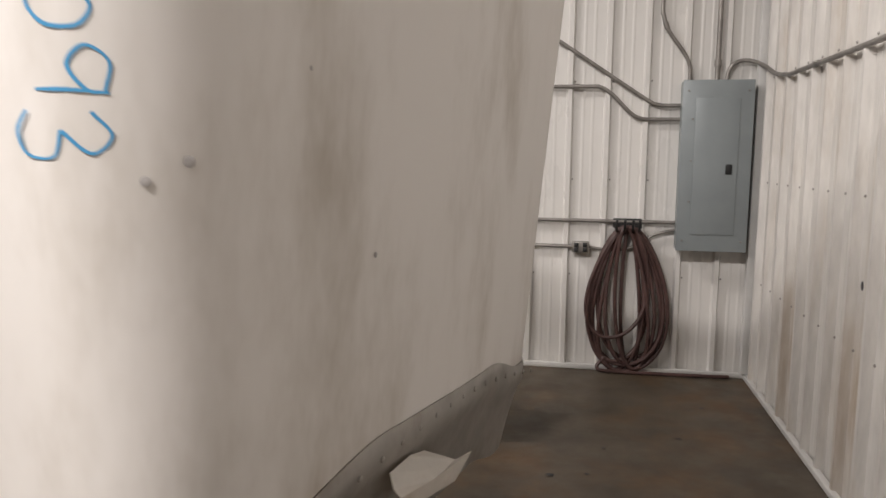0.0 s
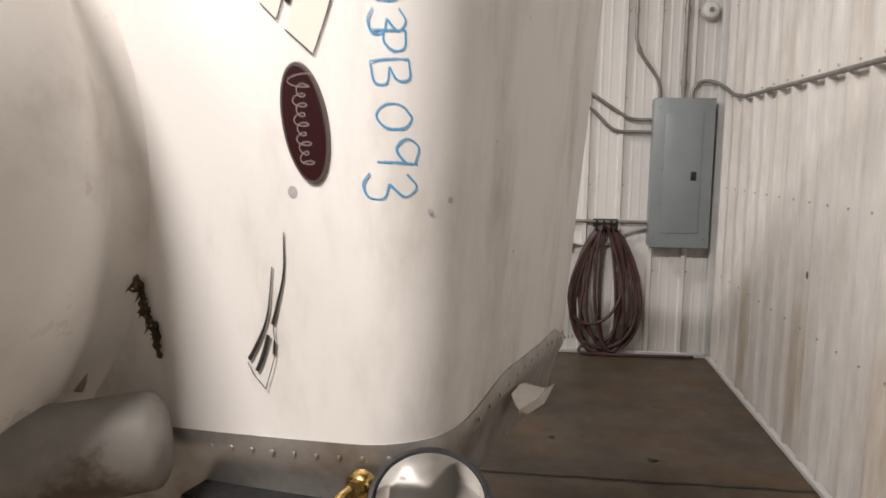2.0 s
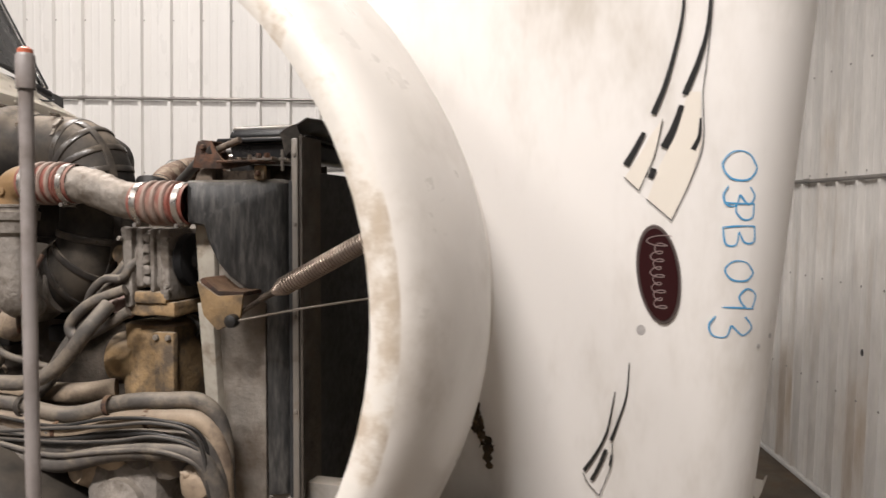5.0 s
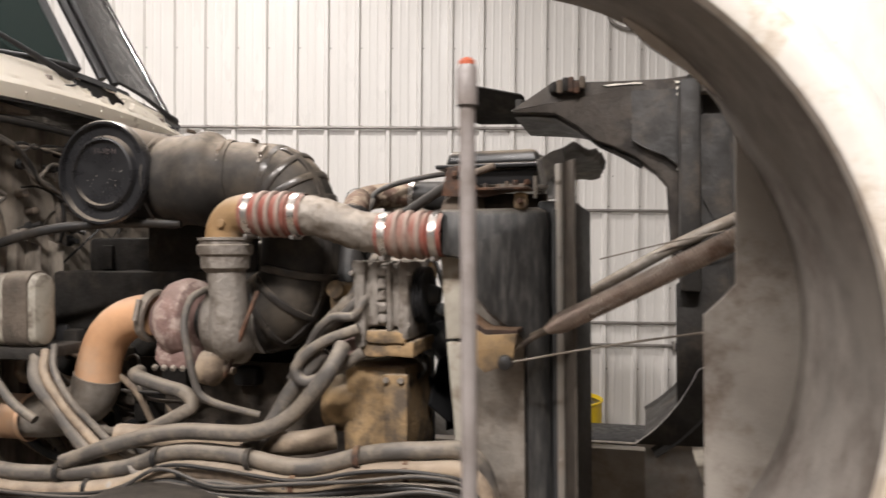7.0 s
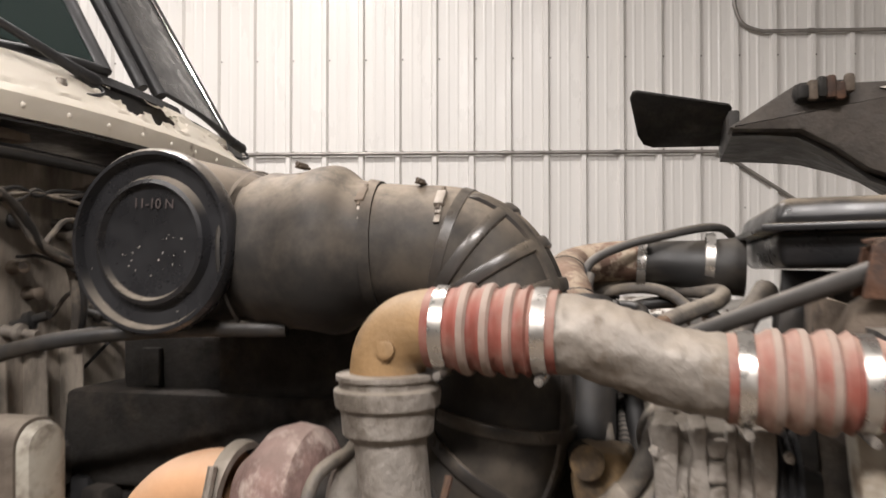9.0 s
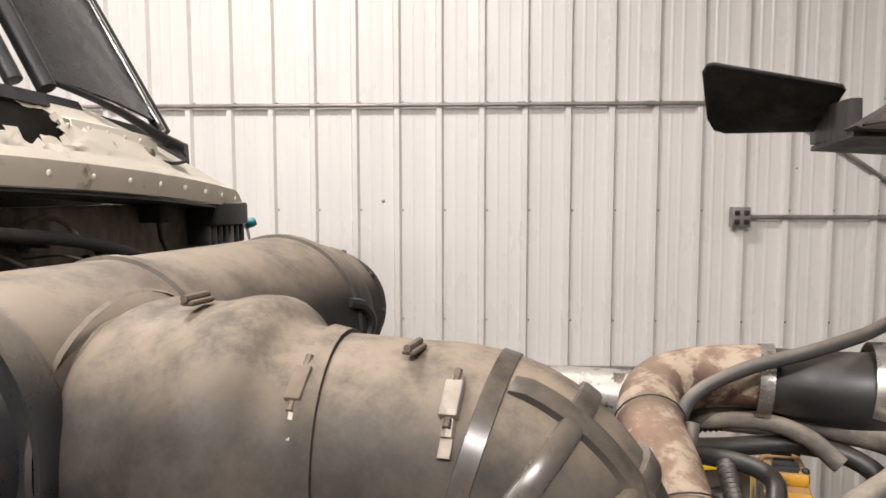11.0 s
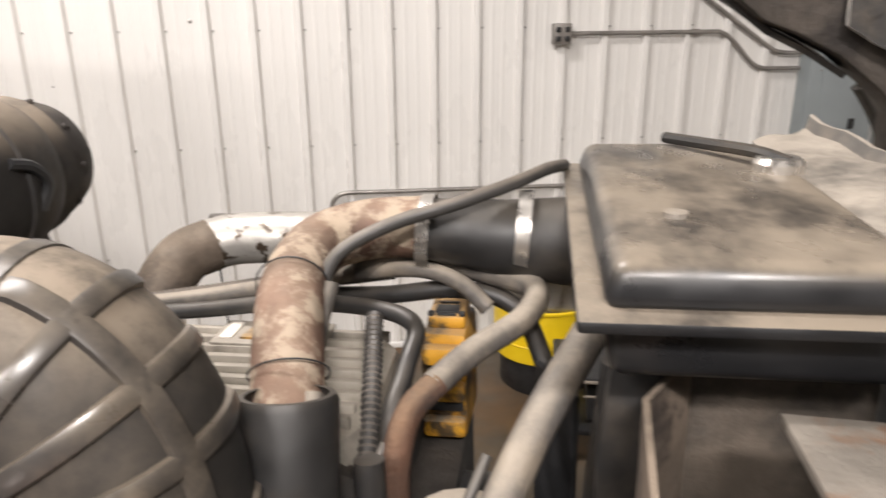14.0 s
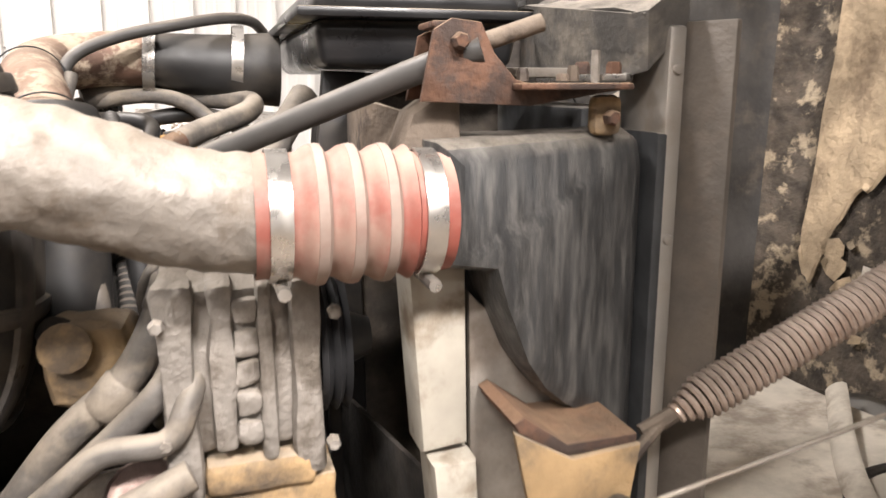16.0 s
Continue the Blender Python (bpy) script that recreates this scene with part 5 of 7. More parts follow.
part("spring_eye", tube([(-0.105, -0.098, 1.312), (-0.085, -0.085, 1.33), sp_a.lerp(sp_b, 0.04)], 0.0065, 8), "rustgrey", spring)
part("cable", tube([(-0.1, -0.115, 1.3), (0.15, -0.12, 1.35), (0.6, -0.1, 1.42)], 0.0028, 6), "steel", truck, "thin steel cable")
part("cable", tube([(0.05, 0.9, 1.52), (0.3, 0.95, 1.58), (0.7, 0.98, 1.66)], 0.0028, 6), "steel", truck, "thin steel cable")
part("far_stay", tube([(-0.05, 0.98, 1.36), (0.3, 1.0, 1.56), (0.6, 1.02, 1.7)], 0.022, 10), "steel", truck, "grimy far hood stay")

# surge tank on top of the radiator
st = tagged(empty("surge_tank", None, truck), "dusty black plastic tank with a flanged lid on top of the radiator")


def slab(u0, u1, v0, v1, w0, w1, inset, mat_name, name, label=""):
    bm = bmesh.new()
    lo = [(u0, v0), (u1, v0), (u1, v1), (u0, v1)]
    hi = [(u0 + inset, v0 + inset), (u1 - inset, v0 + inset), (u1 - inset, v1 - inset), (u0 + inset, v1 - inset)]
    a = [bm.verts.new((p, q, w0)) for p, q in lo]
    b = [bm.verts.new((p, q, w1)) for p, q in hi]
    bm.faces.new(a[::-1])
    bm.faces.new(b)
    for i in range(4):
        j = (i + 1) % 4
        bm.faces.new((a[i], a[j], b[j], b[i]))
    bmesh.ops.bevel(bm, geom=list(bm.edges), offset=0.014, segments=3, affect="EDGES", profile=0.5)
    return part(name, bm, mat_name, st, label)


slab(-0.34, -0.075, 0.228, 0.76, 1.783, 1.725, 0.01, "box", "body")
part("flange", box(-0.362, -0.052, 0.203, 0.805, 1.782, 1.794, 0.004), "box", st)
slab(-0.342, -0.072, 0.225, 0.775, 1.792, 1.834, 0.012, "box", "lid", "domed black lid thick with dust")
part("filler_cap", lathe([(0.03, 0), (0.03, 0.012), (0.025, 0.018), (0, 0.018)], (-0.11, 0.58, 1.832), (0, 0, 1), 20), "clamp", st, "bright filler cap")
part("overflow_hose", tube([(-0.22, 0.74, 1.845), (-0.18, 0.68, 1.848), (-0.13, 0.6, 1.852), (-0.1, 0.57, 1.845)], 0.008, 8), "blackhose", st)
part("lid_knob", lathe([(0.012, 0), (0.012, 0.006), (0, 0.008)], (-0.262, 0.37, 1.833), (0, 0, 1), 10), "steel", st)
# top cover plate towards the hood
rnd = random.Random(61)


def knot(t, ys):
    return float(np.interp(t, (0.0, 0.2, 0.6, 1.0), ys))


def cover_at(s, t):
    """A place on the crumpled sheet: s across from the tank to the hood, t along from the near tip to the far end."""
    left = Vector((knot(t, (-0.04, -0.075, -0.062, -0.05)), knot(t, (0.0, 0.19, 0.56, 0.93)), knot(t, (1.774, 1.799, 1.804, 1.806))))
    right = Vector((knot(t, (0.036, 0.074, 0.086, 0.055)), knot(t, (0.0, 0.25, 0.62, 0.98)), knot(t, (1.817, 1.816, 1.818, 1.822))))
    p = left.lerp(right, s)
    p.z += 0.006 * math.sin(9 * t + 4 * s) * s + 0.004 * math.sin(31 * t + 7 * s)
    if s > 0.94:
        p.z += 0.016 * min(1.0, t * 4)
    return p


cov = part("cover_plate", sheet([[cover_at(s, t) for s in (0, 0.1, 0.25, 0.4, 0.55, 0.7, 0.82, 0.9, 0.96, 1.0)] for t in np.linspace(0, 1, 22)], 0.004), "coverdust", truck, "crumpled dusty sheet cover over the radiator top")
part("end_fold", sheet([[cover_at(0.0, 0.2).lerp(cover_at(0.0, 0.0), s / 0.5) if s < 0.5 else cover_at((s - 0.5) * 1.3, 0.0) for s in np.linspace(0, 1, 12)]] + [[(cover_at(0.0, 0.2).lerp(cover_at(0.0, 0.0), s / 0.5) if s < 0.5 else cover_at((s - 0.5) * 1.3, 0.0)) + Vector((0.01 * d, 0.012 * d, -0.075 * d * (1 - 0.4 * s))) for s in np.linspace(0, 1, 12)] for d in (0.3, 0.65, 1.0)], 0.003), "coverdust", cov, "grey folded end of the cover")
part("edge_strip", prism([(-0.075, 0.3), (-0.058, 0.24), (-0.028, 0.035), (-0.05, 0.012), (-0.075, 0.16)], 1.708, 1.716, "uv", 0.002), "clamp", cov)
part("lower_plate", prism([(-0.2, 0.04), (-0.088, 0.045), (-0.09, 0.19), (-0.2, 0.2)], 1.712, 1.722, "uv", 0.002), "plate", truck, "flat dusty steel plate behind the bracket")
# side of the fan shroud
fs = part("fan_shroud", prism([(-0.29, 1.0), (-0.066, 1.0), (-0.066, 1.715), (-0.27, 1.722), (-0.3, 1.6)], 0.33, 0.345, "uw", 0.004), "mudbrown", truck, "dusty brown side of the fan shroud")
part("shroud_edge", prism([(-0.325, 1.0), (-0.27, 1.0), (-0.275, 1.5), (-0.262, 1.722), (-0.32, 1.724), (-0.333, 1.6)], 0.31, 0.328, "uw", 0.006), "blackhose", fs, "black shroud edge")
part("shroud_ring", tube([(-0.31, 0.36, 1.0 + 0.68 * k / 8) if k in (0, 8) else (-0.31 - 0.02 * math.sin(math.pi * k / 8), 0.36, 1.0 + 0.68 * k / 8) for k in range(9)], 0.018, 10), "blackhose", fs)
# rusty stay bracket and rods
sb = part("stay_bracket", prism([(-0.258, 1.685), (-0.245, 1.748), (-0.228, 1.758), (-0.2, 1.755), (-0.187, 1.728), (-0.165, 1.704), (-0.13, 1.696), (-0.045, 1.702), (-0.045, 1.696), (-0.15, 1.68)], -0.006, 0.001, "uw", 0.002), "rust", truck, "rusty steel stay bracket on the radiator top")
part("back_cheek", prism([(-0.258, 1.685), (-0.245, 1.745), (-0.225, 1.754), (-0.2, 1.75), (-0.18, 1.715), (-0.16, 1.695)], 0.046, 0.052, "uw", 0.002), "rust", sb)
part("top_strap", prism([(-0.245, 0.0), (-0.2, 0.0), (-0.2, 0.047), (-0.245, 0.047)], 1.75, 1.756, "uv", 0.002), "rust", sb)
part("rod_socket", tube([(-0.2, 0.025, 1.735), (-0.16, 0.022, 1.748), (-0.13, 0.02, 1.758)], 0.009, 12), "rustgrey", sb)
part("spacer", box(-0.2, -0.12, -0.002, 0.04, 1.69, 1.697, 0.002), "rust", sb)
for u, v, h in ((-0.152, 0.012, 0.012), (-0.118, -0.004, 0.007), (-0.098, 0.014, 0.015)):
    part("stud", bolt((u, v, 1.703), (0, 0, 1), 0.006, h), "rustgrey", sb)
for p, a in (((-0.222, -0.006, 1.738), (0, -1, 0)), ((-0.05, 0.02, 1.71), (0, 0, 1)), ((-0.08, 0.03, 1.71), (0, 0, 1)), ((-0.064, 0.0, 1.668), (0, -1, 0))):
    part("bolt", bolt(p, a, 0.008, 0.012), "rust", sb)
part("top_leaf", prism([(-0.17, -0.03), (-0.07, -0.03), (-0.05, -0.02), (-0.04, 0.05), (-0.17, 0.045)], 1.695, 1.701, "uv", 0.002), "rust", sb)
part("stud", tube([(-0.038, 0.08, 1.68), (-0.038, 0.08, 1.736)], 0.005, 8), "steel", sb)
part("ear", box(-0.08, -0.048, 0.0, 0.02, 1.65, 1.69, 0.008), "ochre", sb)
sb.location = (-0.024, -0.024, 0.005)
part("stay_rod", tube([(-0.222, -0.025, 1.737), (-0.27, 0.0, 1.72), (-0.44, 0.11, 1.645), (-0.62, 0.22, 1.565)], 0.013, 12), "looms", truck, "black radiator stay rod")

# stub of hose on the box side: black duct, crossover and silver pipes
cx = tagged(empty("crossover_pipe", None, truck), "rusty crossover pipe over the engine")
part("riser", tube([(-0.635, 0.24, 1.5), (-0.64, 0.27, 1.6), (-0.665, 0.36, 1.68), (-0.69, 0.47, 1.715), (-0.68, 0.56, 1.735), (-0.62, 0.6, 1.745), (-0.54, 0.605, 1.748)], lambda t: 0.038 + 0.004 * t, 24, 8), "rustpipe", cx, "rusty pipe with flaking paint")
part("boot", lathe([(0.044, -0.12), (0.048, 0), (0.051, 0.12), (0.047, 0.128), (0.041, 0.128)], (-0.63, 0.232, 1.555), (-0.04, 0.3, 1), 28), "blackhose", cx, "black rubber boot")
part("black_duct", tube([(-0.545, 0.605, 1.745), (-0.5, 0.606, 1.74), (-0.43, 0.606, 1.733), (-0.35, 0.606, 1.73)], lambda t: 0.042 + 0.018 * t, 24, 6), "blackhose", cx, "black rubber duct")
for u in (-0.547, -0.416):
    part("band_clamp", lathe([(0.049 + (0.008 if u > -0.5 else 0), -0.009), (0.051 + (0.008 if u > -0.5 else 0), 0.009)], (u, 0.606, 1.742), (1, 0, -0.08), 24), "clamp", cx, "bright band clamp")
part("silver_pipe", tube([(-1.085, 0.79, 1.47), (-1.085, 0.83, 1.53), (-1.065, 0.9, 1.585), (-1.0, 0.955, 1.605), (-0.9, 0.97, 1.61), (-0.75, 0.97, 1.61), (-0.55, 0.96, 1.61), (-0.3, 0.95, 1.6)], 0.05, 24, 8), "flaked", truck, "flaking silver pipe")

# valve cover and engine body
eng = tagged(empty("engine", None, truck), "grimy yellow diesel engine under pipes and hoses")
part("valve_cover", prism([(-1.3, 0.33), (-0.6, 0.33), (-0.58, 0.37), (-0.58, 0.56), (-0.61, 0.6), (-1.3, 0.6)], 1.49, 1.59, "uv", 0.02), "cover", eng, "ribbed aluminium valve cover")
for k in range(9):
    part("rib", box(-1.28, -0.6, 0.352 + 0.028 * k, 0.362 + 0.028 * k, 1.585, 1.6, 0.002), "cover", eng)
part("top_plaque", box(-0.84, -0.68, 0.522, 0.596, 1.598, 1.604, 0.002), "cover", eng, "raised plaque with plain coloured shapes")
part("plaque_shape", prism([(-0.8, 0.535), (-0.77, 0.535), (-0.76, 0.585), (-0.79, 0.585)], 1.604, 1.607, "uv", 0), "yellow", eng, "yellow plain shape")
for u in (-0.83, -0.75, -0.725):
    part("plaque_shape", box(u, u + 0.018, 0.535, 0.585, 1.604, 1.607, 0.001), "cream", eng, "pale plain shape")
part("plaque", box(-0.9, -0.72, 0.335, 0.35, 1.5, 1.575, 0.003), "yellow", eng, "yellow and white plaque with a raised plain shape")
part("block", lumpy(box(-1.75, -0.55, 0.3, 0.66, 0.85, 1.49, 0.02), 0.014, 14, 24), "block", eng, "grimy engine block, bay shade in its near-black colour")
part("head", box(-1.72, -0.57, 0.28, 0.64, 1.3, 1.495, 0.015), "block", eng)
part("timing_case", box(-0.57, -0.49, 0.3, 0.66, 0.9, 1.45, 0.015), "block", eng, "grimy front gear case")
part("gear_cover", prism([(-0.552, 0.56), (-0.49, 0.555), (-0.485, 0.66), (-0.552, 0.7)], 1.45, 1.612, "uv", 0.012), "yellow", eng, "dirty yellow gear cover")
part("yellow_plate", box(-0.545, -0.492, 0.572, 0.66, 1.611, 1.63, 0.006), "yellow", eng, "dirty yellow cast cover with a dark plate")
part("plate", box(-0.535, -0.502, 0.585, 0.61, 1.629, 1.633, 0.001), "dark", eng, "dark plate")
for s in (0.576, 0.618, 0.64):
    part("plate_bar", box(-0.532, -0.505, s, s + 0.005, 1.6295, 1.6325, 0.001), "dark", eng, "dark plain bar")
for s in ((-0.54, 0.58), (-0.497, 0.58), (-0.54, 0.65), (-0.497, 0.65)):
    part("bolt", bolt((s[0], s[1], 1.629), (0, 0, 1), 0.005, 0.006), "dark", eng)
for w in (1.585, 1.53, 1.475):
    part("yellow_rib", box(-0.55, -0.49, 0.538, 0.562, w - 0.015, w + 0.013, 0.008), "yellow", eng, "dirty yellow casting rib")
# The gap's shade is a solid black strip, not a recess.
part("yellow_recess", box(-0.548, -0.494, 0.55, 0.556, 1.497, 1.512, 0.002), "dark", eng, "black strip for the shaded gap under the casting rib")
part("front_body", lathe([(0.05, 0), (0.07, 0.012), (0.075, 0.05), (0.06, 0.075), (0.062, 0.1), (0.04, 0.11), (0, 0.11)], (-0.47, 0.27, 1.44), (0.1, -0.2, 1), 20), "rubber", eng, "dusty grey casting at the engine front")
part("front_body", lumpy(box(-0.55, -0.42, 0.2, 0.34, 1.36, 1.47, 0.02), 0.01, 30), "cast", eng, "dusty grey casting at the engine front")
part("front_hub", lathe([(0.09, 0), (0.09, 0.05), (0.04, 0.06), (0.04, 0.12), (0, 0.12)], (-0.49, 0.47, 1.35), (1, 0, 0), 28), "dark", eng)
for k in range(8):
    a = 2 * math.pi * k / 8
    m = Matrix.Translation((-0.37, 0.47, 1.3)) @ Matrix.Rotation(a, 4, "X") @ Matrix.Rotation(radians(28), 4, "Z")
    part("fan_blade", box(-0.004, 0.004, -0.05, 0.05, 0.06, 0.3, 0.003, m), "dark", eng, "black fan blade", False)
# alternator or compressor by the fan
cp = tagged(empty("compressor", None, truck), "dusty grey belt-driven compressor beside the fan")
part("body", lumpy(box(-0.51, -0.4, 0.0, 0.15, 1.36, 1.525, 0.014), 0.006, 40), "cast", cp)
for k in range(3):
    part("body_rib", lumpy(box(-0.522 + 0.043 * k, -0.491 + 0.036 * k, -0.013, 0.16, (1.31, 1.365, 1.35)[k], 1.53, 0.007), 0.007, 45, 4, k), "cast", cp)
for k in range(5):
    part("coil_fin", lumpy(box(-0.457, -0.433, -0.013, 0.002, 1.37 + 0.03 * k, 1.396 + 0.03 * k, 0.007), 0.004, 70, 2, k), "cast", cp)
part("end_plate", lumpy(box(-0.404, -0.374, -0.01, 0.16, 1.33, 1.53, 0.008), 0.006, 40, 4, 7), "cast", cp)
part("pulley", lathe([(0.07, 0), (0.075, 0.006), (0.066, 0.012), (0.075, 0.018), (0.066, 0.024), (0.075, 0.03), (0.03, 0.034), (0.02, 0.06), (0, 0.06)], (-0.374, 0.075, 1.44), (1, 0, 0), 32), "dark", cp, "black belt pulley")
part("mount", lumpy(box(-0.51, -0.365, 0.0, 0.2, 1.285, 1.325, 0.006), 0.004, 35, 3, 2), "ochre", cp, "tan mounting bracket")
part("mount_top", lumpy(box(-0.49, -0.385, -0.01, 0.16, 1.32, 1.355, 0.008), 0.004, 40), "ochre", cp)
for p in ((-0.52, -0.02, 1.5), (-0.37, -0.02, 1.37), (-0.52, -0.02, 1.39), (-0.365, -0.02, 1.5)):
    part("bolt", bolt(p, (0, -1, 0), 0.007, 0.012), "cast", cp)
fh = tagged(empty("filter_housing", None, truck), "ochre cast housing at the engine front corner")
part("casting", lumpy(box(-0.58, -0.4, 0.05, 0.3, 0.98, 1.255, 0.018), 0.01, 18, 5), "ochre", fh)
part("drum", lathe([(0.075, 0), (0.08, 0.012), (0.08, 0.09), (0.07, 0.1), (0.0, 0.1)], (-0.64, 0.12, 1.14), (1, 0, 0), 28), "ochre", fh)
part("face", box(-0.46, -0.395, 0.035, 0.06, 1.02, 1.235, 0.006), "ochre", fh)
for p in ((-0.45, 0.035, 1.22), (-0.41, 0.035, 1.22), (-0.45, 0.035, 1.04), (-0.41, 0.035, 1.04)):
    part("bolt", bolt(p, (0, -1, 0), 0.009, 0.01), "steel", fh)


def line(pts, r, material, label, name="hose", n=8):
    return part(name, tube(pts, r, 12, n), material, truck, label)


line([(-0.5, -0.03, 1.36), (-0.6, -0.05, 1.32), (-0.66, -0.06, 1.26), (-0.63, -0.06, 1.225), (-0.55, -0.05, 1.26), (-0.49, -0.03, 1.3)], 0.015, "rubber", "grey looped hose")
line([(-0.6, -0.02, 1.3), (-0.68, -0.04, 1.2), (-0.74, -0.06, 1.1), (-0.82, -0.08, 1.03), (-0.95, -0.1, 1.0), (-1.15, -0.1, 1.0)], 0.022, "rubber", "thick grey hose")
line([(-1.26, 0.12, 1.2), (-1.225, 0.06, 1.198), (-1.13, 0.05, 1.175), (-1.06, 0.05, 1.158), (-1.025, 0.04, 1.128), (-1.06, 0.03, 1.1), (-1.165, 0.02, 1.05), (-1.3, 0.0, 1.0)], 0.021, "rubber", "grey bent coolant pipe", "coolant_pipe")
line([(-1.79, -0.09, 1.29), (-1.73, -0.09, 1.277), (-1.62, -0.09, 1.243), (-1.52, -0.09, 1.141), (-1.44, -0.09, 1.093)], 0.013, "rubber", "grey hose")
for k, (r, m) in enumerate(((0.019, "rubber"), (0.013, "paletan"), (0.01, "rubber"))):
    x, z = 0.03 * k, 0.016 * k
    line([(-1.46 + x, -0.06, 1.265 + z), (-1.425 + x, -0.1, 1.204 + z), (-1.356 + x, -0.1 - 0.01 * k, 1.129 + z), (-1.288 + x, -0.105, 1.056 + z), (-1.215 + x, -0.11, 1.005 + z), (-1.1 + x, -0.12, 0.985)], r, m, "dusty hose crossing the exhaust sleeve")
for k, (z, r, m) in enumerate(((0.0, 0.021, "rubber"), (-0.045, 0.024, "paletan"), (-0.085, 0.02, "rubber"), (-0.12, 0.026, "rubber"))):
    y = -0.13 - 0.012 * k
    line([(-1.75, y + 0.03, 0.98 + z), (-1.45, y, 0.96 + z), (-1.14, y, 0.99 + z), (-0.97, y, 1.045 + z), (-0.81, y, 1.05 + z), (-0.61, y, 1.03 + z), (-0.43, y, 1.075 + z), (-0.3, y, 1.09 + z), (-0.2, y + 0.02, 1.085 + z), (-0.155, y + 0.04, 1.0 + z), (-0.15, y + 0.05, 0.8)], r, m, "dusty grey hose waving along the frame")
rnd = random.Random(55)
for k in range(7):
    z, y = rnd.uniform(-0.13, 0.03), -0.16 - 0.006 * k
    line([(-1.75, y + 0.03, 0.98 + z), (-1.45, y, 0.97 + z + rnd.uniform(-0.02, 0.02)), (-1.14, y, 0.99 + z + rnd.uniform(-0.03, 0.03)), (-0.97, y, 1.05 + z), (-0.81, y, 1.04 + z + rnd.uniform(-0.03, 0.03)), (-0.61, y, 1.04 + z), (-0.43, y, 1.065 + z + rnd.uniform(-0.02, 0.03)), (-0.28, y, 1.08 + z), (-0.18, y + 0.03, 1.04 + z), (-0.16, y + 0.05, 0.85)], rnd.choice([0.005, 0.007, 0.009]), rnd.choice(["blackhose", "paletan", "rubber", "looms"]), "thin line along the frame hoses", "thin_line")
for k in range(12):
    u = -1.3 + 0.095 * k + rnd.uniform(-0.02, 0.02)
    part("hose_ring", lathe([(0.0255, -0.008), (0.0275, -0.006), (0.0275, 0.006), (0.0255, 0.008)], (u, -0.14, float(np.interp(u, [-1.45, -1.14, -0.97, -0.81, -0.61, -0.43, -0.3], [0.96, 0.99, 1.045, 1.05, 1.03, 1.075, 1.09])) - 0.045 * (k % 3)), (1, 0, 0.1), 14), rnd.choice(["steel", "rust", "blackhose"]), truck, "worn hose ring")
line([(-1.3, -0.14, 1.0), (-1.136, -0.14, 1.056), (-0.953, -0.14, 1.1), (-0.746, -0.14, 1.109), (-0.638, -0.13, 1.155), (-0.547, -0.12, 1.26), (-0.53, -0.06, 1.32)], 0.021, "rubber", "grey hose rising to the compressor")
rnd = random.Random(41)
for k in range(12):
    u = -1.15 + 0.085 * k
    part("frame_casting", lathe([(rnd.uniform(0.03, 0.06), 0), (rnd.uniform(0.04, 0.065), 0.012), (rnd.uniform(0.02, 0.05), 0.05), (rnd.uniform(0.01, 0.02), 0.055), (0, 0.08)], (u, -0.1, 0.93 + rnd.uniform(-0.05, 0.03)), (rnd.uniform(-0.4, 0.4), -1, rnd.uniform(0, 0.9)), 14), rnd.choice(["paletan", "cast", "rubber", "frame"]), truck, "dusty casting on the frame")
rnd = random.Random(77)
for k in range(16):
    p = Vector((rnd.uniform(-1.85, -1.4), rnd.uniform(0.14, 0.26), rnd.uniform(1.0, 1.25)))
    line([p, p + Vector((rnd.uniform(0.03, 0.1), -0.03, rnd.uniform(-0.06, 0.02))), p + Vector((rnd.uniform(0.08, 0.2), rnd.uniform(-0.05, 0.05), rnd.uniform(-0.12, -0.02))), p + Vector((rnd.uniform(0.15, 0.35), 0.03, rnd.uniform(-0.22, -0.08)))], rnd.choice([0.006, 0.01, 0.014]), rnd.choice(["rubber", "blackhose", "blackhose", "paletan"]), "dusty hose beside the exhaust")
for k in range(6):
    p = (rnd.uniform(-1.85, -1.55), rnd.uniform(0.2, 0.26), rnd.uniform(0.95, 1.27))
    part("bracket", prism([(p[0], p[2]), (p[0] + rnd.uniform(0.03, 0.09), p[2] + rnd.uniform(-0.01, 0.02)), (p[0] + rnd.uniform(0.04, 0.1), p[2] - rnd.uniform(0.03, 0.08)), (p[0] + 0.01, p[2] - rnd.uniform(0.03, 0.07))], p[1], p[1] + rnd.uniform(0.006, 0.04), "uw", 0.003), rnd.choice(["steel", "block", "paletan", "rust"]), truck, "grimy bracket by the exhaust")
part("exhaust_joint", lathe([(0.07, 0), (0.076, 0.01), (0.07, 0.02), (0.07, 0.14), (0.076, 0.15), (0.07, 0.16)], (-1.8, TV - 0.01, 1.045), (1, 0.0, 0.0), 28), "exhaust", truck, "pinkish exhaust pipe joint")
line([(-1.2, -0.05, 1.055), (-0.9, -0.02, 1.05), (-0.7, 0.0, 1.05), (-0.6, 0.05, 1.06)], 0.032, "paletan", "tan steel tube", "tube")
line([(-1.75, 0.0, 1.56), (-1.5, 0.0, 1.62), (-1.3, 0.04, 1.64), (-1.1, 0.1, 1.64)], 0.014, "blackhose", "black hose below the air cleaner")
line([(-1.15, 0.62, 1.6), (-0.95, 0.62, 1.62), (-0.8, 0.62, 1.645), (-0.66, 0.61, 1.675), (-0.56, 0.595, 1.69), (-0.5, 0.575, 1.68), (-0.46, 0.56, 1.65)], 0.012, "rubber", "black hose over the engine")
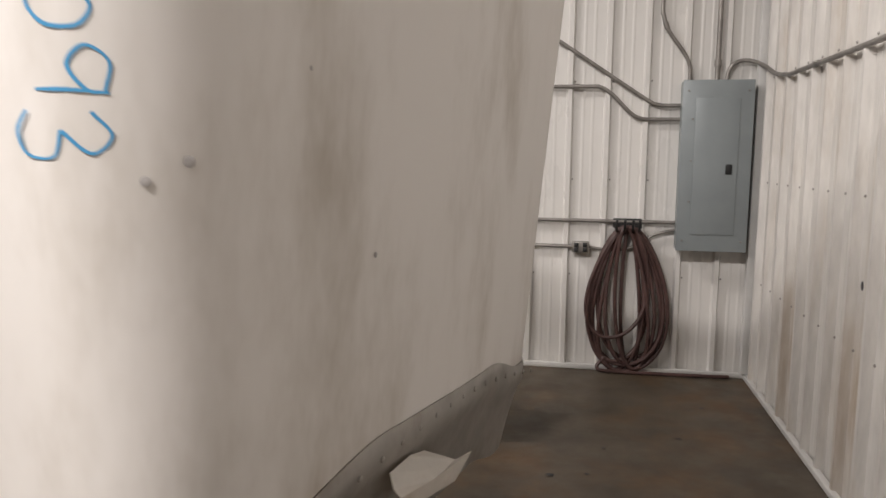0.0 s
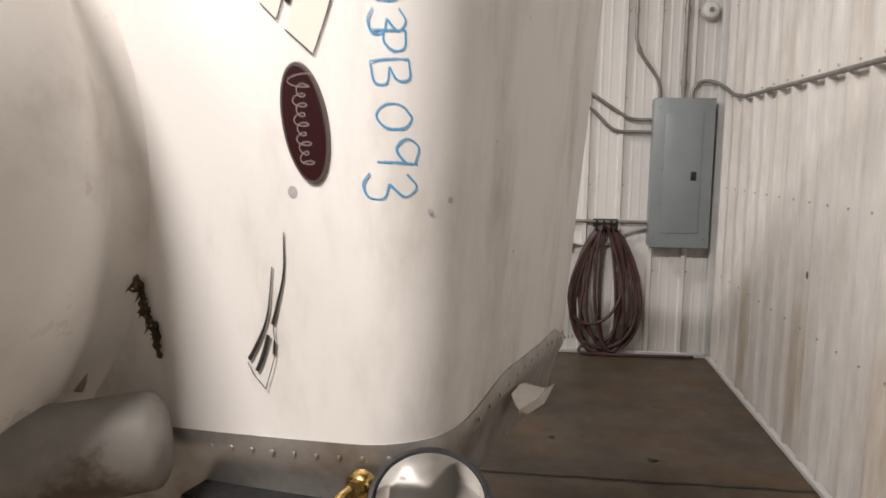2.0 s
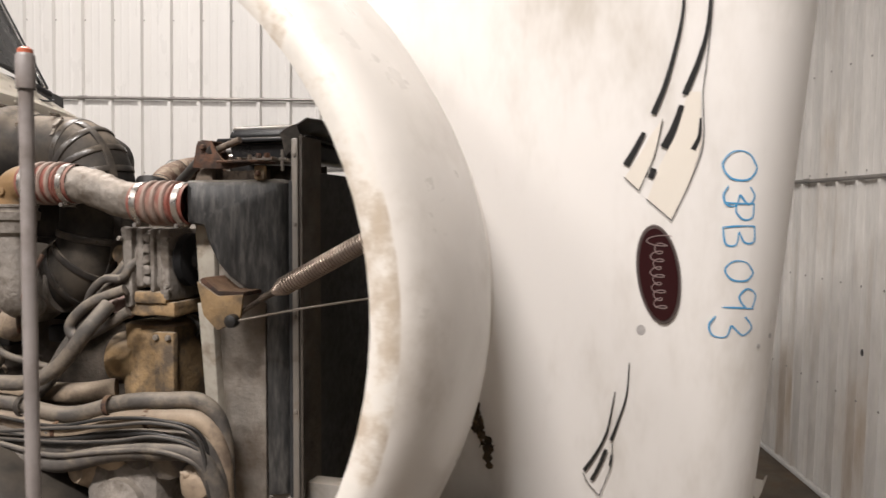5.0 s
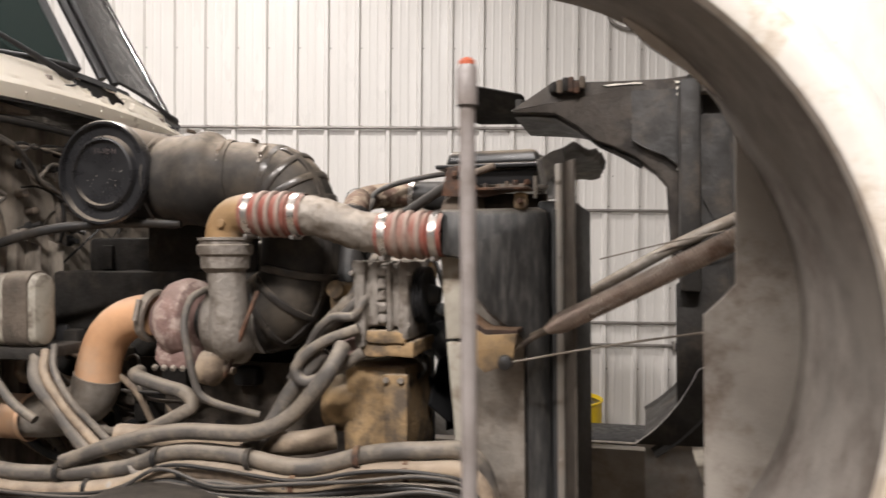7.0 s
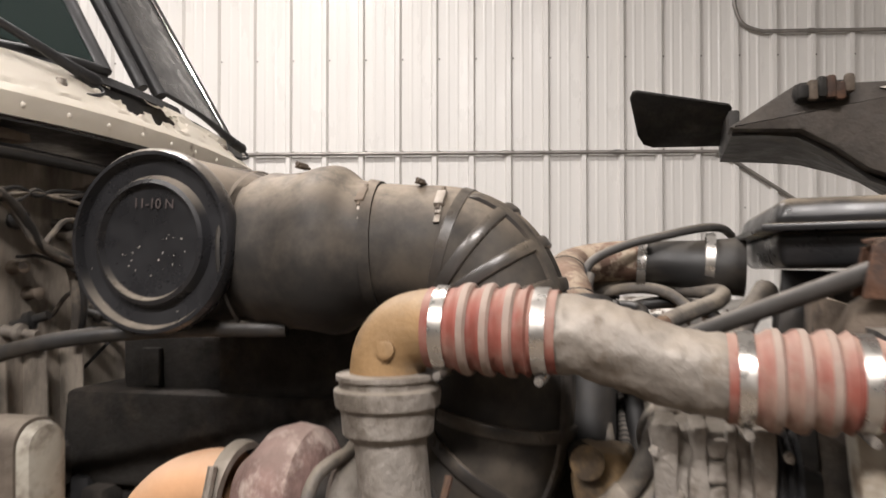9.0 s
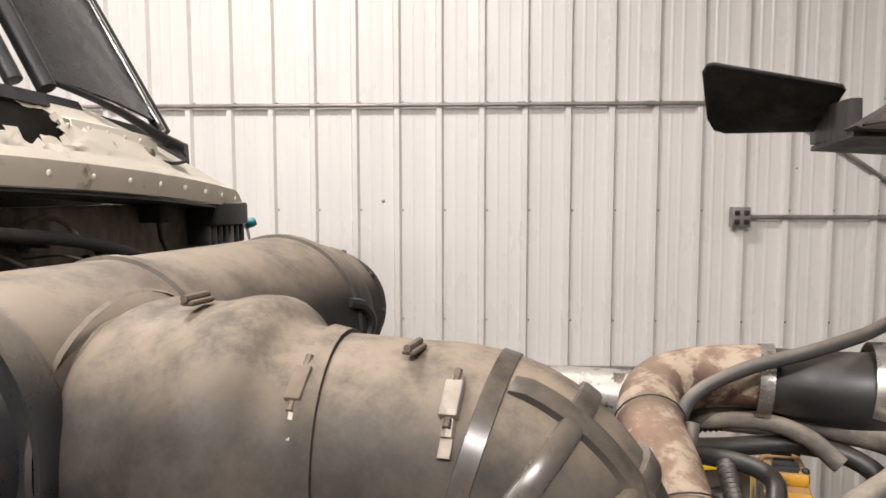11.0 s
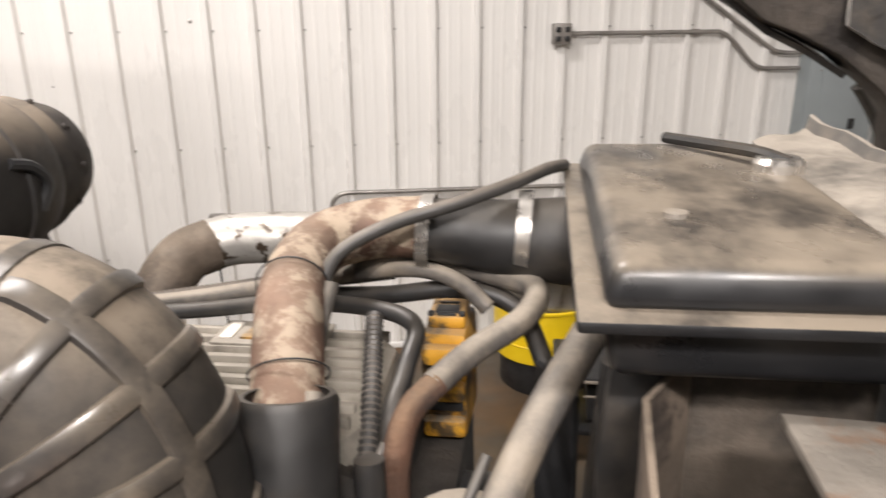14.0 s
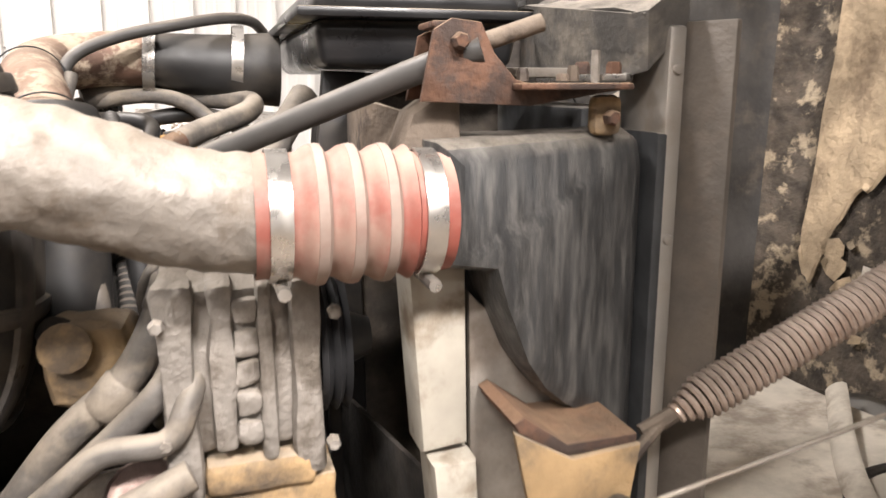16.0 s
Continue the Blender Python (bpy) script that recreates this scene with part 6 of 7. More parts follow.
line([(-1.1, 0.6, 1.6), (-0.9, 0.6, 1.615), (-0.75, 0.58, 1.64), (-0.62, 0.54, 1.655), (-0.55, 0.5, 1.65), (-0.55, 0.44, 1.62), (-0.56, 0.38, 1.58), (-0.56, 0.34, 1.5)], 0.012, "blackhose", "grey heater hose")
line([(-0.8, 0.66, 1.62), (-0.62, 0.62, 1.64), (-0.5, 0.6, 1.66), (-0.42, 0.58, 1.64), (-0.38, 0.52, 1.58)], 0.013, "blackhose", "black hose")
line([(-0.62, 0.3, 1.66), (-0.61, 0.24, 1.6), (-0.6, 0.2, 1.5), (-0.58, 0.15, 1.4)], 0.012, "rubber", "grey hose beside the crossover")
line([(-0.33, 0.43, 1.69), (-0.40, 0.33, 1.6), (-0.46, 0.2, 1.5), (-0.5, 0.1, 1.4)], 0.021, "rubber", "dusty grey upper radiator pipe", "radiator_pipe")
line([(-0.56, 0.28, 1.6), (-0.555, 0.26, 1.5), (-0.55, 0.24, 1.42)], 0.016, "blackhose", "corrugated wiring loom", "wiring_loom")

def corrugated(pts, r, label, pitch=0.009):
    c = spline(pts, 10)
    n = sum((b - a).length for a, b in zip(c, c[1:])) / pitch
    fine = spline(pts, max(6, int(2.2 * n / (len(pts) - 1))))
    bm = bmesh.new()
    tube(fine, r, 12, 1, bm, smooth=False)
    for i, f in enumerate(range(len(fine))):
        if i % 2:
            for q in bm.verts[:][i * 12:(i + 1) * 12]:
                q.co = fine[i] + (q.co - fine[i]) * 0.82
    return part("wiring_loom", bm, "looms", truck, label)


corrugated([(-1.15, 0.64, 1.58), (-1.0, 0.66, 1.6), (-0.85, 0.66, 1.625), (-0.72, 0.64, 1.655), (-0.6, 0.62, 1.68)], 0.016, "corrugated black wiring loom over the engine")
corrugated([(-0.6, 0.5, 1.66), (-0.585, 0.4, 1.6), (-0.575, 0.3, 1.52), (-0.57, 0.22, 1.42), (-0.58, 0.16, 1.3)], 0.012, "corrugated black wiring loom beside the valve cover")
line([(-0.64, 0.46, 1.72), (-0.65, 0.42, 1.66), (-0.645, 0.36, 1.58), (-0.61, 0.26, 1.5), (-0.6, 0.2, 1.4)], 0.009, "rubber", "thin grey pipe beside the crossover", "thin_pipe")
line([(-0.66, 0.47, 1.7), (-0.64, 0.49, 1.745), (-0.58, 0.52, 1.775), (-0.5, 0.55, 1.795), (-0.43, 0.6, 1.81), (-0.385, 0.68, 1.812), (-0.36, 0.76, 1.8)], 0.009, "looms", "dark hose climbing to the tank")
line([(-0.65, 0.6, 1.685), (-0.58, 0.62, 1.7), (-0.52, 0.62, 1.69), (-0.46, 0.6, 1.685), (-0.4, 0.56, 1.68), (-0.41, 0.5, 1.665), (-0.47, 0.44, 1.645), (-0.51, 0.38, 1.63)], 0.0165, "rubber", "dusty grey heater hose in a bend")
line([(-0.505, 0.385, 1.632), (-0.53, 0.35, 1.615), (-0.54, 0.32, 1.58), (-0.54, 0.3, 1.52)], 0.016, "rust", "rusty pipe end", "pipe_end")
# Spray can lying behind the black duct.
tip = part("hose_fitting", lathe([(0.0, 0), (0.007, 0.002), (0.012, 0.03), (0.0185, 0.062), (0.02, 0.075)], (-0.51, 0.7, 1.684), (1, 0, 0.1), 18), "cream", truck, "silver white tapered spray can with red rings")
part("ring", lathe([(0.0202, 0.074), (0.021, 0.078), (0.021, 0.086), (0.0202, 0.09)], (-0.51, 0.7, 1.684), (1, 0, 0.1), 18), "red", tip, "red ring")
part("collar", lathe([(0.0195, 0.09), (0.02, 0.108), (0.018, 0.112)], (-0.51, 0.7, 1.684), (1, 0, 0.1), 18), "clamp", tip, "bright collar")
part("ring", lathe([(0.0182, 0.111), (0.019, 0.115), (0.016, 0.128), (0, 0.13)], (-0.51, 0.7, 1.684), (1, 0, 0.1), 18), "red", tip, "red end")
rnd = random.Random(31)
for k in range(14):
    p = (rnd.uniform(-0.62, -0.4), rnd.uniform(0.12, 0.4), rnd.uniform(1.36, 1.56))
    part("front_casting", lathe([(rnd.uniform(0.015, 0.035), 0), (rnd.uniform(0.02, 0.035), 0.01), (rnd.uniform(0.015, 0.03), 0.04), (0, 0.045)], p, (rnd.uniform(-1, 1), -1, rnd.uniform(0, 1)), 10), rnd.choice(["cast", "block", "steel", "ochre"]), eng)
for k in range(9):
    p = Vector((rnd.uniform(-0.62, -0.4), rnd.uniform(0.1, 0.35), rnd.uniform(1.3, 1.6)))
    line([p, p + Vector((rnd.uniform(-0.06, 0.06), -0.04, -0.06)), p + Vector((rnd.uniform(-0.1, 0.1), rnd.uniform(-0.05, 0.1), -0.16)), p + Vector((rnd.uniform(-0.15, 0.1), 0.1, -0.26))], rnd.choice([0.006, 0.009, 0.013]), rnd.choice(["rubber", "blackhose", "looms"]), "hose at the engine front")
for s in ((-0.69, 0.46, 1.715), (-0.655, 0.33, 1.665)):
    ring = []
    axis = Vector((-0.02, 0.11, 0.035)).normalized() if s[1] > 0.4 else Vector((-0.025, 0.09, 0.08)).normalized()
    e1 = axis.orthogonal().normalized()
    e2 = axis.cross(e1)
    ring = [Vector(s) + (e1 * math.cos(a) + e2 * math.sin(a)) * 0.0435 for a in np.linspace(0, 2 * math.pi, 25)]
    part("wire_tie", tube(ring, 0.0011, 6, 1, smooth=False), "dark", cx, "dark wire tie")
part("pipe_end", tube([(-1.085, 0.785, 1.46), (-1.085, 0.83, 1.53), (-1.065, 0.9, 1.585), (-1.02, 0.945, 1.602)], 0.0512, 24, 6), "rustgrey", truck, "rusty elbow end of the silver pipe")
part("pipe_band", lathe([(0.054, 0), (0.056, 0.004), (0.056, 0.02), (0.054, 0.024)], (-1.085, 0.8, 1.485), (0.0, 0.45, 1), 24), "clamp", truck, "bright band clamp")

part("tan_casting", lumpy(box(-0.64, -0.555, 0.1, 0.18, 1.38, 1.47, 0.02), 0.008, 35), "ochre", eng, "tan dusty casting")
part("tan_boss", lathe([(0.022, 0), (0.025, 0.006), (0.025, 0.014), (0.015, 0.018), (0, 0.018)], (-0.615, 0.1, 1.45), (0, -1, 0.2), 20), "ochre", eng)
line([(-0.5, 0.12, 1.54), (-0.515, 0.08, 1.5), (-0.553, 0.06, 1.43), (-0.618, 0.06, 1.37), (-0.68, 0.08, 1.29), (-0.75, 0.1, 1.2)], 0.018, "rubber", "dusty tan-grey hose at the engine front")
line([(-0.5, 0.06, 1.47), (-0.52, 0.02, 1.43), (-0.565, 0.02, 1.385), (-0.63, 0.02, 1.33), (-0.7, 0.04, 1.27)], 0.014, "rubber", "dusty grey hose at the engine front")
line([(-0.49, 0.02, 1.45), (-0.5, -0.01, 1.42), (-0.52, -0.02, 1.39), (-0.577, -0.02, 1.385), (-0.623, -0.02, 1.345), (-0.66, 0.0, 1.28)], 0.012, "rubber", "looped grey hose at the engine front")
part("rusty_lump", lathe([(0.03, 0), (0.04, 0.012), (0.038, 0.05), (0.02, 0.06), (0, 0.06)], (-0.55, 0.05, 1.3), (0.2, -1, 0.5), 14), "turbine", eng)
for k, (p, a) in enumerate((((-0.515, 0.08, 1.5), (0.3, 0.3, 0.8)), ((-0.57, 0.055, 1.41), (0.6, 0.0, 0.7)))):
    part("hose_collar", lathe([(0.0185, -0.02), (0.021, -0.016), (0.021, 0.016), (0.0185, 0.02)], p, a, 16), "rubber", eng)

# frame rail, steering gear and the rest of the chassis
part("frame_rail", prism([(-2.6, 0.86), (0.2, 0.86), (0.2, 0.6), (-2.6, 0.6)], 0.02, 0.08, "uw", 0.006), "frame", truck, "grey truck frame rail")
part("frame_rail", prism([(-2.6, 0.86), (0.2, 0.86), (0.2, 0.6), (-2.6, 0.6)], 0.86, 0.92, "uw", 0.006), "frame", truck, "grey truck frame rail")
gear = part("steering_gear", box(-0.55, -0.32, -0.14, 0.04, 0.68, 0.92, 0.03), "cast", truck, "grey cast steering gear on the frame")
part("gear_cover", lathe([(0.08, 0), (0.08, 0.02), (0.05, 0.03), (0.03, 0.05), (0, 0.05)], (-0.43, -0.14, 0.8), (0, -1, 0), 28), "cast", gear)
part("skirt", sheet([[(u, -0.08 - 0.04 * math.sin(3 * u), w) for u in np.linspace(-2.2, -0.55, 14)] for w in (0.55, 0.75, 0.93)], 0.006), "frame", truck, "grey inner splash panel")
part("block_skirt", sheet([[(u, 0.27 + 0.02 * math.sin(9 * u), w) for u in np.linspace(-1.45, -0.6, 22)] for w in (0.8, 1.0, 1.1, 1.22)], 0.008), "mudbrown", truck, "dusty brown lower engine side")
part("axle", tube([(-0.95, -0.3, 0.5), (-0.95, 1.2, 0.5)], 0.07, 16, 4), "block", truck, "front axle beam")

# cab: firewall, cowl, windscreen
cab = tagged(empty("cab", None, truck), "cream white cab with a torn cowl")
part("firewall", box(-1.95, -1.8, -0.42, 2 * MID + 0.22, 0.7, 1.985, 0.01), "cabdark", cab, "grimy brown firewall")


def cowl_u(v):
    return -1.62 - 0.115 * ((v - MID) / 0.75) ** 2


def cowl_w(v):
    x = abs(v - MID) / 0.75
    return 2.065 - 0.04 * (v - MID) - 0.02 * x * x - 0.14 * (max(0, x - 1.0) / 0.2) ** 1.6


rnd = random.Random(17)
vs = np.linspace(-0.4, 2 * MID + 0.4, 121)
rise = knots([(-0.2, 0.135), (-0.135, 0.128), (-0.08, 0.082), (-0.034, 0.032), (-0.03, 0.024), (-0.02, 0.018), (0.0, 0.0)])
steps = [(0.0, -0.045), (0.003, -0.02), (0.0, 0.0)] + [(du, rise(du)) for du in (-0.01, -0.02, -0.03, -0.034, *np.linspace(-0.04, -0.18, 22))]
hole_edge = [1 + rnd.uniform(-0.3, 0.3) for k in range(24)]


def in_hole(v, du):
    x, y = (v - 0.49) / 0.125, (du + 0.085) / 0.042
    a = int((math.atan2(y, x) + math.pi) / (2 * math.pi) * 23.99)
    return x * x + y * y < hole_edge[a]


bmc = bmesh.new()
grid = []
for du, dw in steps:
    row = []
    for v in vs:
        near = ((v - 0.49) / 0.125) ** 2 + ((du + 0.085) / 0.042) ** 2
        lift = rnd.uniform(-0.014, 0.002) if 0.7 < near < 2.0 else 0.0
        tear = rnd.uniform(-0.004, 0.004) if -0.046 < du < -0.025 and v < 0.7 else 0.0
        low = 1.0 - 0.55 * max(0.0, min(1.0, (v - 0.75) / 0.5)) if dw > 0 else 1.0
        row.append(bmc.verts.new((cowl_u(v) + du + tear, v, cowl_w(v) + dw * low + lift)))
    grid.append(row)
for (a, (du, dw)), b in zip(zip(grid, steps), grid[1:]):
    for k in range(len(vs) - 1):
        if du < -0.036 and in_hole(vs[k], du):
            continue
        bmc.faces.new((a[k], a[k + 1], b[k + 1], b[k]))
bmesh.ops.solidify(bmc, geom=list(bmc.faces), thickness=0.004)
cowl = part("cowl", bmc, "cabwhite", cab, "cream cowl panel with a riveted lip and a torn hole")
# Black backing added so the hole reads as deep shade.
part("cowl_pan", sheet([[(cowl_u(v) + du, v, cowl_w(v) + dw) for v in vs[10:-10:5]] for du, dw in ((-0.03, -0.05), (-0.125, -0.02), (-0.13, 0.05), (-0.132, 0.118))], 0.004), "dark", cowl, "black sheet added for the shade behind the torn hole")
for k in range(17):
    v = -0.3 + 0.1 * k
    part("rivet", lathe([(0.0062, 0), (0.0045, 0.0014), (0, 0.002)], (cowl_u(v) + 0.004, v, cowl_w(v) - 0.022), (1, 0, 0), 8), "cabwhite", cowl)
# Shadow under the cowl lip, put in as a black sheet.
part("soffit", sheet([[(u if u is not None else cowl_u(v) - 0.006, v, cowl_w(v) - 0.05) for u in (None, -1.75, -1.84)] for v in vs[:110:4]], 0.004), "dark", cowl, "black sheet added for the shadow under the cowl lip")
rail = part("upper_rail", sheet([[(cowl_u(v) - 0.078 + k, v, cowl_w(v) + 0.058 + h) for k, h in ((0.006, 0.0), (0.0, 0.03), (-0.02, 0.036))] for v in vs[72:92]], 0.003), "cabwhite", cowl, "riveted cream rail under the windscreen")
for k in range(5):
    v = 0.63 + 0.055 * k
    part("rivet", lathe([(0.006, 0), (0.0045, 0.0015), (0, 0.0022)], (cowl_u(v) - 0.073, v, cowl_w(v) + 0.073), (1, 0, 0), 8), "cabwhite", rail)
vs = vs[::3]
rows = [[(cowl_u(v) - 0.135, v, cowl_w(v) + 0.1), (cowl_u(v) - 0.15, v, cowl_w(v) + 0.125)] for v in vs[7:-14]]
part("windscreen_gasket", sheet(rows, 0.02), "dark", cab, "black windscreen gasket")
PU, PW, LEAN = -1.785, 2.15, -0.57


def screen(v, h):
    """A place on the raked windscreen, h above its foot."""
    x = (v - MID) / 0.56
    return (PU - 0.02 + 0.02 * (1 - x * x) * 2 + LEAN * h, v + (MID - v) * 0.06 * h / 0.6, PW + 0.06 * (1 - x * x) + h)


part("windscreen", sheet([[screen(v, h) for h in (0.02, 0.2, 0.4, 0.6)] for v in np.linspace(MID - 0.54, MID - 0.04, 12)], 0.006), "glass", cab, "dark tinted windscreen pane")
part("far_windscreen", sheet([[screen(v, h) for h in (0.02, 0.2, 0.4, 0.6)] for v in np.linspace(MID + 0.2, MID + 0.54, 6)], 0.006), "screen", cab, "near-black windscreen pane")
for v0, rr, mn in ((MID - 0.56, 0.03, "cabdark"), (MID + 0.565, 0.017, "dark"), (MID - 0.025, 0.022, "dark"), (MID + 0.115, 0.016, "dark"), (MID + 0.19, 0.018, "dark")):
    part("pillar", tube([screen(v0, 0.0), screen(v0, 0.3), screen(v0, 0.62)], rr, 10), mn, cab, "dark windscreen post")
part("chrome_strip", tube([Vector(screen(MID + 0.545, h)) + Vector((0.012, 0, 0)) for h in (0.0, 0.3, 0.62)], 0.006, 8), "chrome", cab, "bright windscreen strip")
part("glass_gasket", tube([Vector(screen(v, 0.005)) + Vector((0.006, 0, 0)) for v in np.linspace(MID - 0.54, MID - 0.02, 9)], 0.013, 10), "dark", cab, "black rubber glass gasket")
mk = bpy.data.curves.new("mark", "FONT")
mk.body, mk.size, mk.extrude = "LH", 0.045, 0.0003
tmp = new("mark", mk)
dg = bpy.context.evaluated_depsgraph_get()
tmesh = bpy.data.meshes.new_from_object(tmp.evaluated_get(dg))
bpy.data.objects.remove(tmp)
tmesh.materials.append(M["cream"])
tm = new("written_mark", tmesh)
tm.parent = cab
tm.matrix_basis = Matrix.Translation(Vector(screen(0.075, 0.1)) + Vector((0.012, 0, 0.005))) @ pose(0, 0, 0, 0, 0, 90) @ pose(0, 0, 0, 60, 0, 0)
tagged(tm, "white marker letters LH on the glass")
part("visor", box(-2.25, -2.1, MID - 0.6, MID + 0.35, 2.7, 2.73, 0.01), "dark", cab, "dark sun visor")
for a, b, piv in (((-1.86, -0.14, 2.339), (-1.7, 0.33, 2.165), (-1.7, 0.245, 2.125)), ((-1.78, 0.66, 2.225), (-1.72, 0.955, 2.115), (-1.715, 0.86, 2.085))):
    a, b, piv = Vector(a), Vector(b), Vector(piv)
    wp = part("wiper", tube([a, a.lerp(b, 0.5) + Vector((0, 0, 0.012)), b], lambda t: 0.006 + 0.008 * t * t, 10), "dark", cab, "black wiper arm")
    part("knuckle", lathe([(0.0, -0.03), (0.014, -0.028), (0.016, 0.015), (0.01, 0.025), (0, 0.025)], b, b - a, 14), "dark", wp)
    part("pivot", lathe([(0.015, -0.03), (0.015, 0.008), (0.009, 0.02), (0, 0.02)], piv, (0.3, 0, 1), 14), "steel", wp)
    part("washer_tube", tube([piv, piv.lerp(b, 0.6) + Vector((0.02, 0, -0.03)), b + Vector((0.02, 0.02, -0.03)), b], 0.004, 8), "dark", wp)
part("cab_side", box(-3.2, -1.95, -0.5, -0.44, 0.6, 2.1, 0.03), "cabwhite", cab)
# Far side takes the firewall's dark brown; the near side is cream.
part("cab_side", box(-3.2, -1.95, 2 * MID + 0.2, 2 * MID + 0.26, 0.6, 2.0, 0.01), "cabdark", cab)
part("cab_roof", box(-3.2, -2.14, -0.5, 0.9, 2.74, 2.8, 0.03), "cabwhite", cab)
part("cab_back", box(-3.25, -3.18, -0.5, 0.85, 0.6, 2.75, 0.03), "dark", cab)
part("dash", box(-2.4, -1.98, -0.45, 2 * MID + 0.1, 1.9, 2.09, 0.03), "dark", cab)

# clutter on the firewall
rnd = random.Random(21)
for k in range(26):
    v = rnd.uniform(0.2, 1.1)
    w = rnd.uniform(1.6, 1.93)
    part("fitting", lathe([(0.0, 0), (0.012, 0), (0.012, 0.03), (0.02, 0.032), (0.02, 0.045), (0.01, 0.05), (0.01, 0.08), (0, 0.08)], (-1.8, v, w), (1, rnd.uniform(-0.6, 0.6), rnd.uniform(-0.6, 0.3)), 10), rnd.choice(["dark", "steel", "block", "blackhose", "cast"]), cab)
for k in range(12):
    v = rnd.uniform(-0.35, 0.85)
    w = rnd.uniform(1.62, 1.93)
    part("cable", tube([(-1.79, v, w), (-1.7, v + rnd.uniform(-0.05, 0.1), w + rnd.uniform(-0.05, 0.06)), (-1.66, v + rnd.uniform(0.05, 0.25), w - rnd.uniform(0, 0.12)), (-1.7, v + rnd.uniform(0.1, 0.35), w - rnd.uniform(0.05, 0.22)), (-1.79, v + rnd.uniform(0.1, 0.4), w - rnd.uniform(0.05, 0.3))], rnd.choice([0.0025, 0.004, 0.005, 0.008]), 8, 6), rnd.choice(["blackhose", "looms", "rubber", "rubber"]), cab)
relay = part("relay", box(-1.78, -1.72, 0.9, 0.965, 1.945, 1.99, 0.006), "block", cab, "dusty relay under the cowl")
part("relay_lead", tube([(-1.74, 0.92, 1.945), (-1.73, 0.915, 1.91), (-1.74, 0.94, 1.88), (-1.78, 0.95, 1.86)], 0.006, 8), "blackhose", relay)
fuse = part("fuse_box", box(-1.79, -1.7, 1.08, 1.22, 1.93, 1.985, 0.008), "box", cab, "glossy black fuse box under the cowl")
for k in range(7):
    part("plug", box(-1.78 + 0.01 * (k % 2), -1.72, 1.07 + 0.024 * k, 1.086 + 0.024 * k, 1.885 - 0.01 * (k % 3), 1.93, 0.004), rnd.choice(["dark", "steel", "blackhose"]), fuse)
part("loom", tube([(-1.72, -0.3, 1.95), (-1.68, 0.1, 1.965), (-1.66, 0.5, 1.94), (-1.64, 0.75, 1.88), (-1.62, 0.84, 1.78), (-1.64, 0.86, 1.66)], 0.0115, 10), "blackhose", cab, "thick black wiring loom")
part("loom", tube([(-1.7, -0.35, 1.78), (-1.66, -0.2, 1.8), (-1.64, -0.05, 1.72), (-1.66, 0.02, 1.62), (-1.7, 0.06, 1.5)], 0.012, 10), "rubber", cab, "thick corrugated loom")
for k in range(4):
    d = Vector((0.008 * (k % 2), 0.006 * k, 0.011 * (k // 2) - 0.008 * k))
    part("loom", tube([Vector(p) + d * (1 + 0.5 * math.sin(2.0 * i + k)) for i, p in enumerate([(-1.68, -0.3, 1.985), (-1.68, -0.128, 1.968), (-1.68, -0.021, 1.924), (-1.68, 0.079, 1.89), (-1.68, 0.135, 1.84), (-1.68, 0.176, 1.792), (-1.7, 0.27, 1.76), (-1.7, 0.294, 1.673), (-1.73, 0.319, 1.6)])], (0.011, 0.008, 0.006, 0.007)[k], 9, 8), ("rubber", "blackhose", "looms", "rubber")[k], cab, "dusty wiring bundle down the firewall")
for k in range(3):
    part("loom", tube([(-1.68, 0.079, 1.892 - 0.008 * k), (-1.675, 0.12, 1.902 - 0.012 * k), (-1.68, 0.166, 1.89 + 0.006 * k), (-1.68, 0.22, 1.905 - 0.01 * k), (-1.7, 0.32, 1.91)], 0.0045, 8, 8), ("blackhose", "rubber", "looms")[k], cab, "thin wiring branch")
part("loom", tube([(-1.68, 0.18, 1.79), (-1.675, 0.205, 1.82), (-1.68, 0.24, 1.845), (-1.7, 0.32, 1.85)], 0.006, 8, 8), "rubber", cab, "thin wiring branch")
part("hinge_bracket", prism([(-0.019, 2.003), (0.02, 2.022), (0.163, 2.012), (0.168, 1.996), (0.05, 1.99), (0.022, 1.955), (-0.01, 1.955)], -1.74, -1.69, "vw", 0.006), "rustgrey", cab, "grey bracket under the cowl lip")
for v, w in ((0.222, 1.752), (0.26, 1.697)):
    part("fitting", lathe([(0.014, 0), (0.016, 0.006), (0.012, 0.012), (0.01, 0.05), (0.013, 0.052), (0.0, 0.06)], (-1.8, v, w), (1, -0.3, 0.0), 12), "rustgrey", cab)
part("canister", lathe([(0.05, 0), (0.06, 0.01), (0.06, 0.1), (0.05, 0.115), (0, 0.12)], (-1.66, 0.8, 1.74), (0, 0, 1), 24), "paletan", cab, "pale dusty canister behind the air cleaner")
for k in range(5):
    part("strut", prism([(-1.8, 1.6), (-1.74, 1.58), (-1.73, 1.05), (-1.8, 1.05)], -0.05 + 0.1 * k, -0.042 + 0.1 * k, "uw", 0.003), "cabdark", cab)
part("teal_cap", lathe([(0.013, 0), (0.013, 0.02), (0.009, 0.028), (0, 0.028)], (-1.76, 1.3, 1.925), (1, 0.5, 0.3), 14), "teal", cab, "teal plastic cap")
# canister with pale patches beside the firewall
rc = tagged(empty("reservoir", None, truck), "stained pale reservoir with a dark strap")
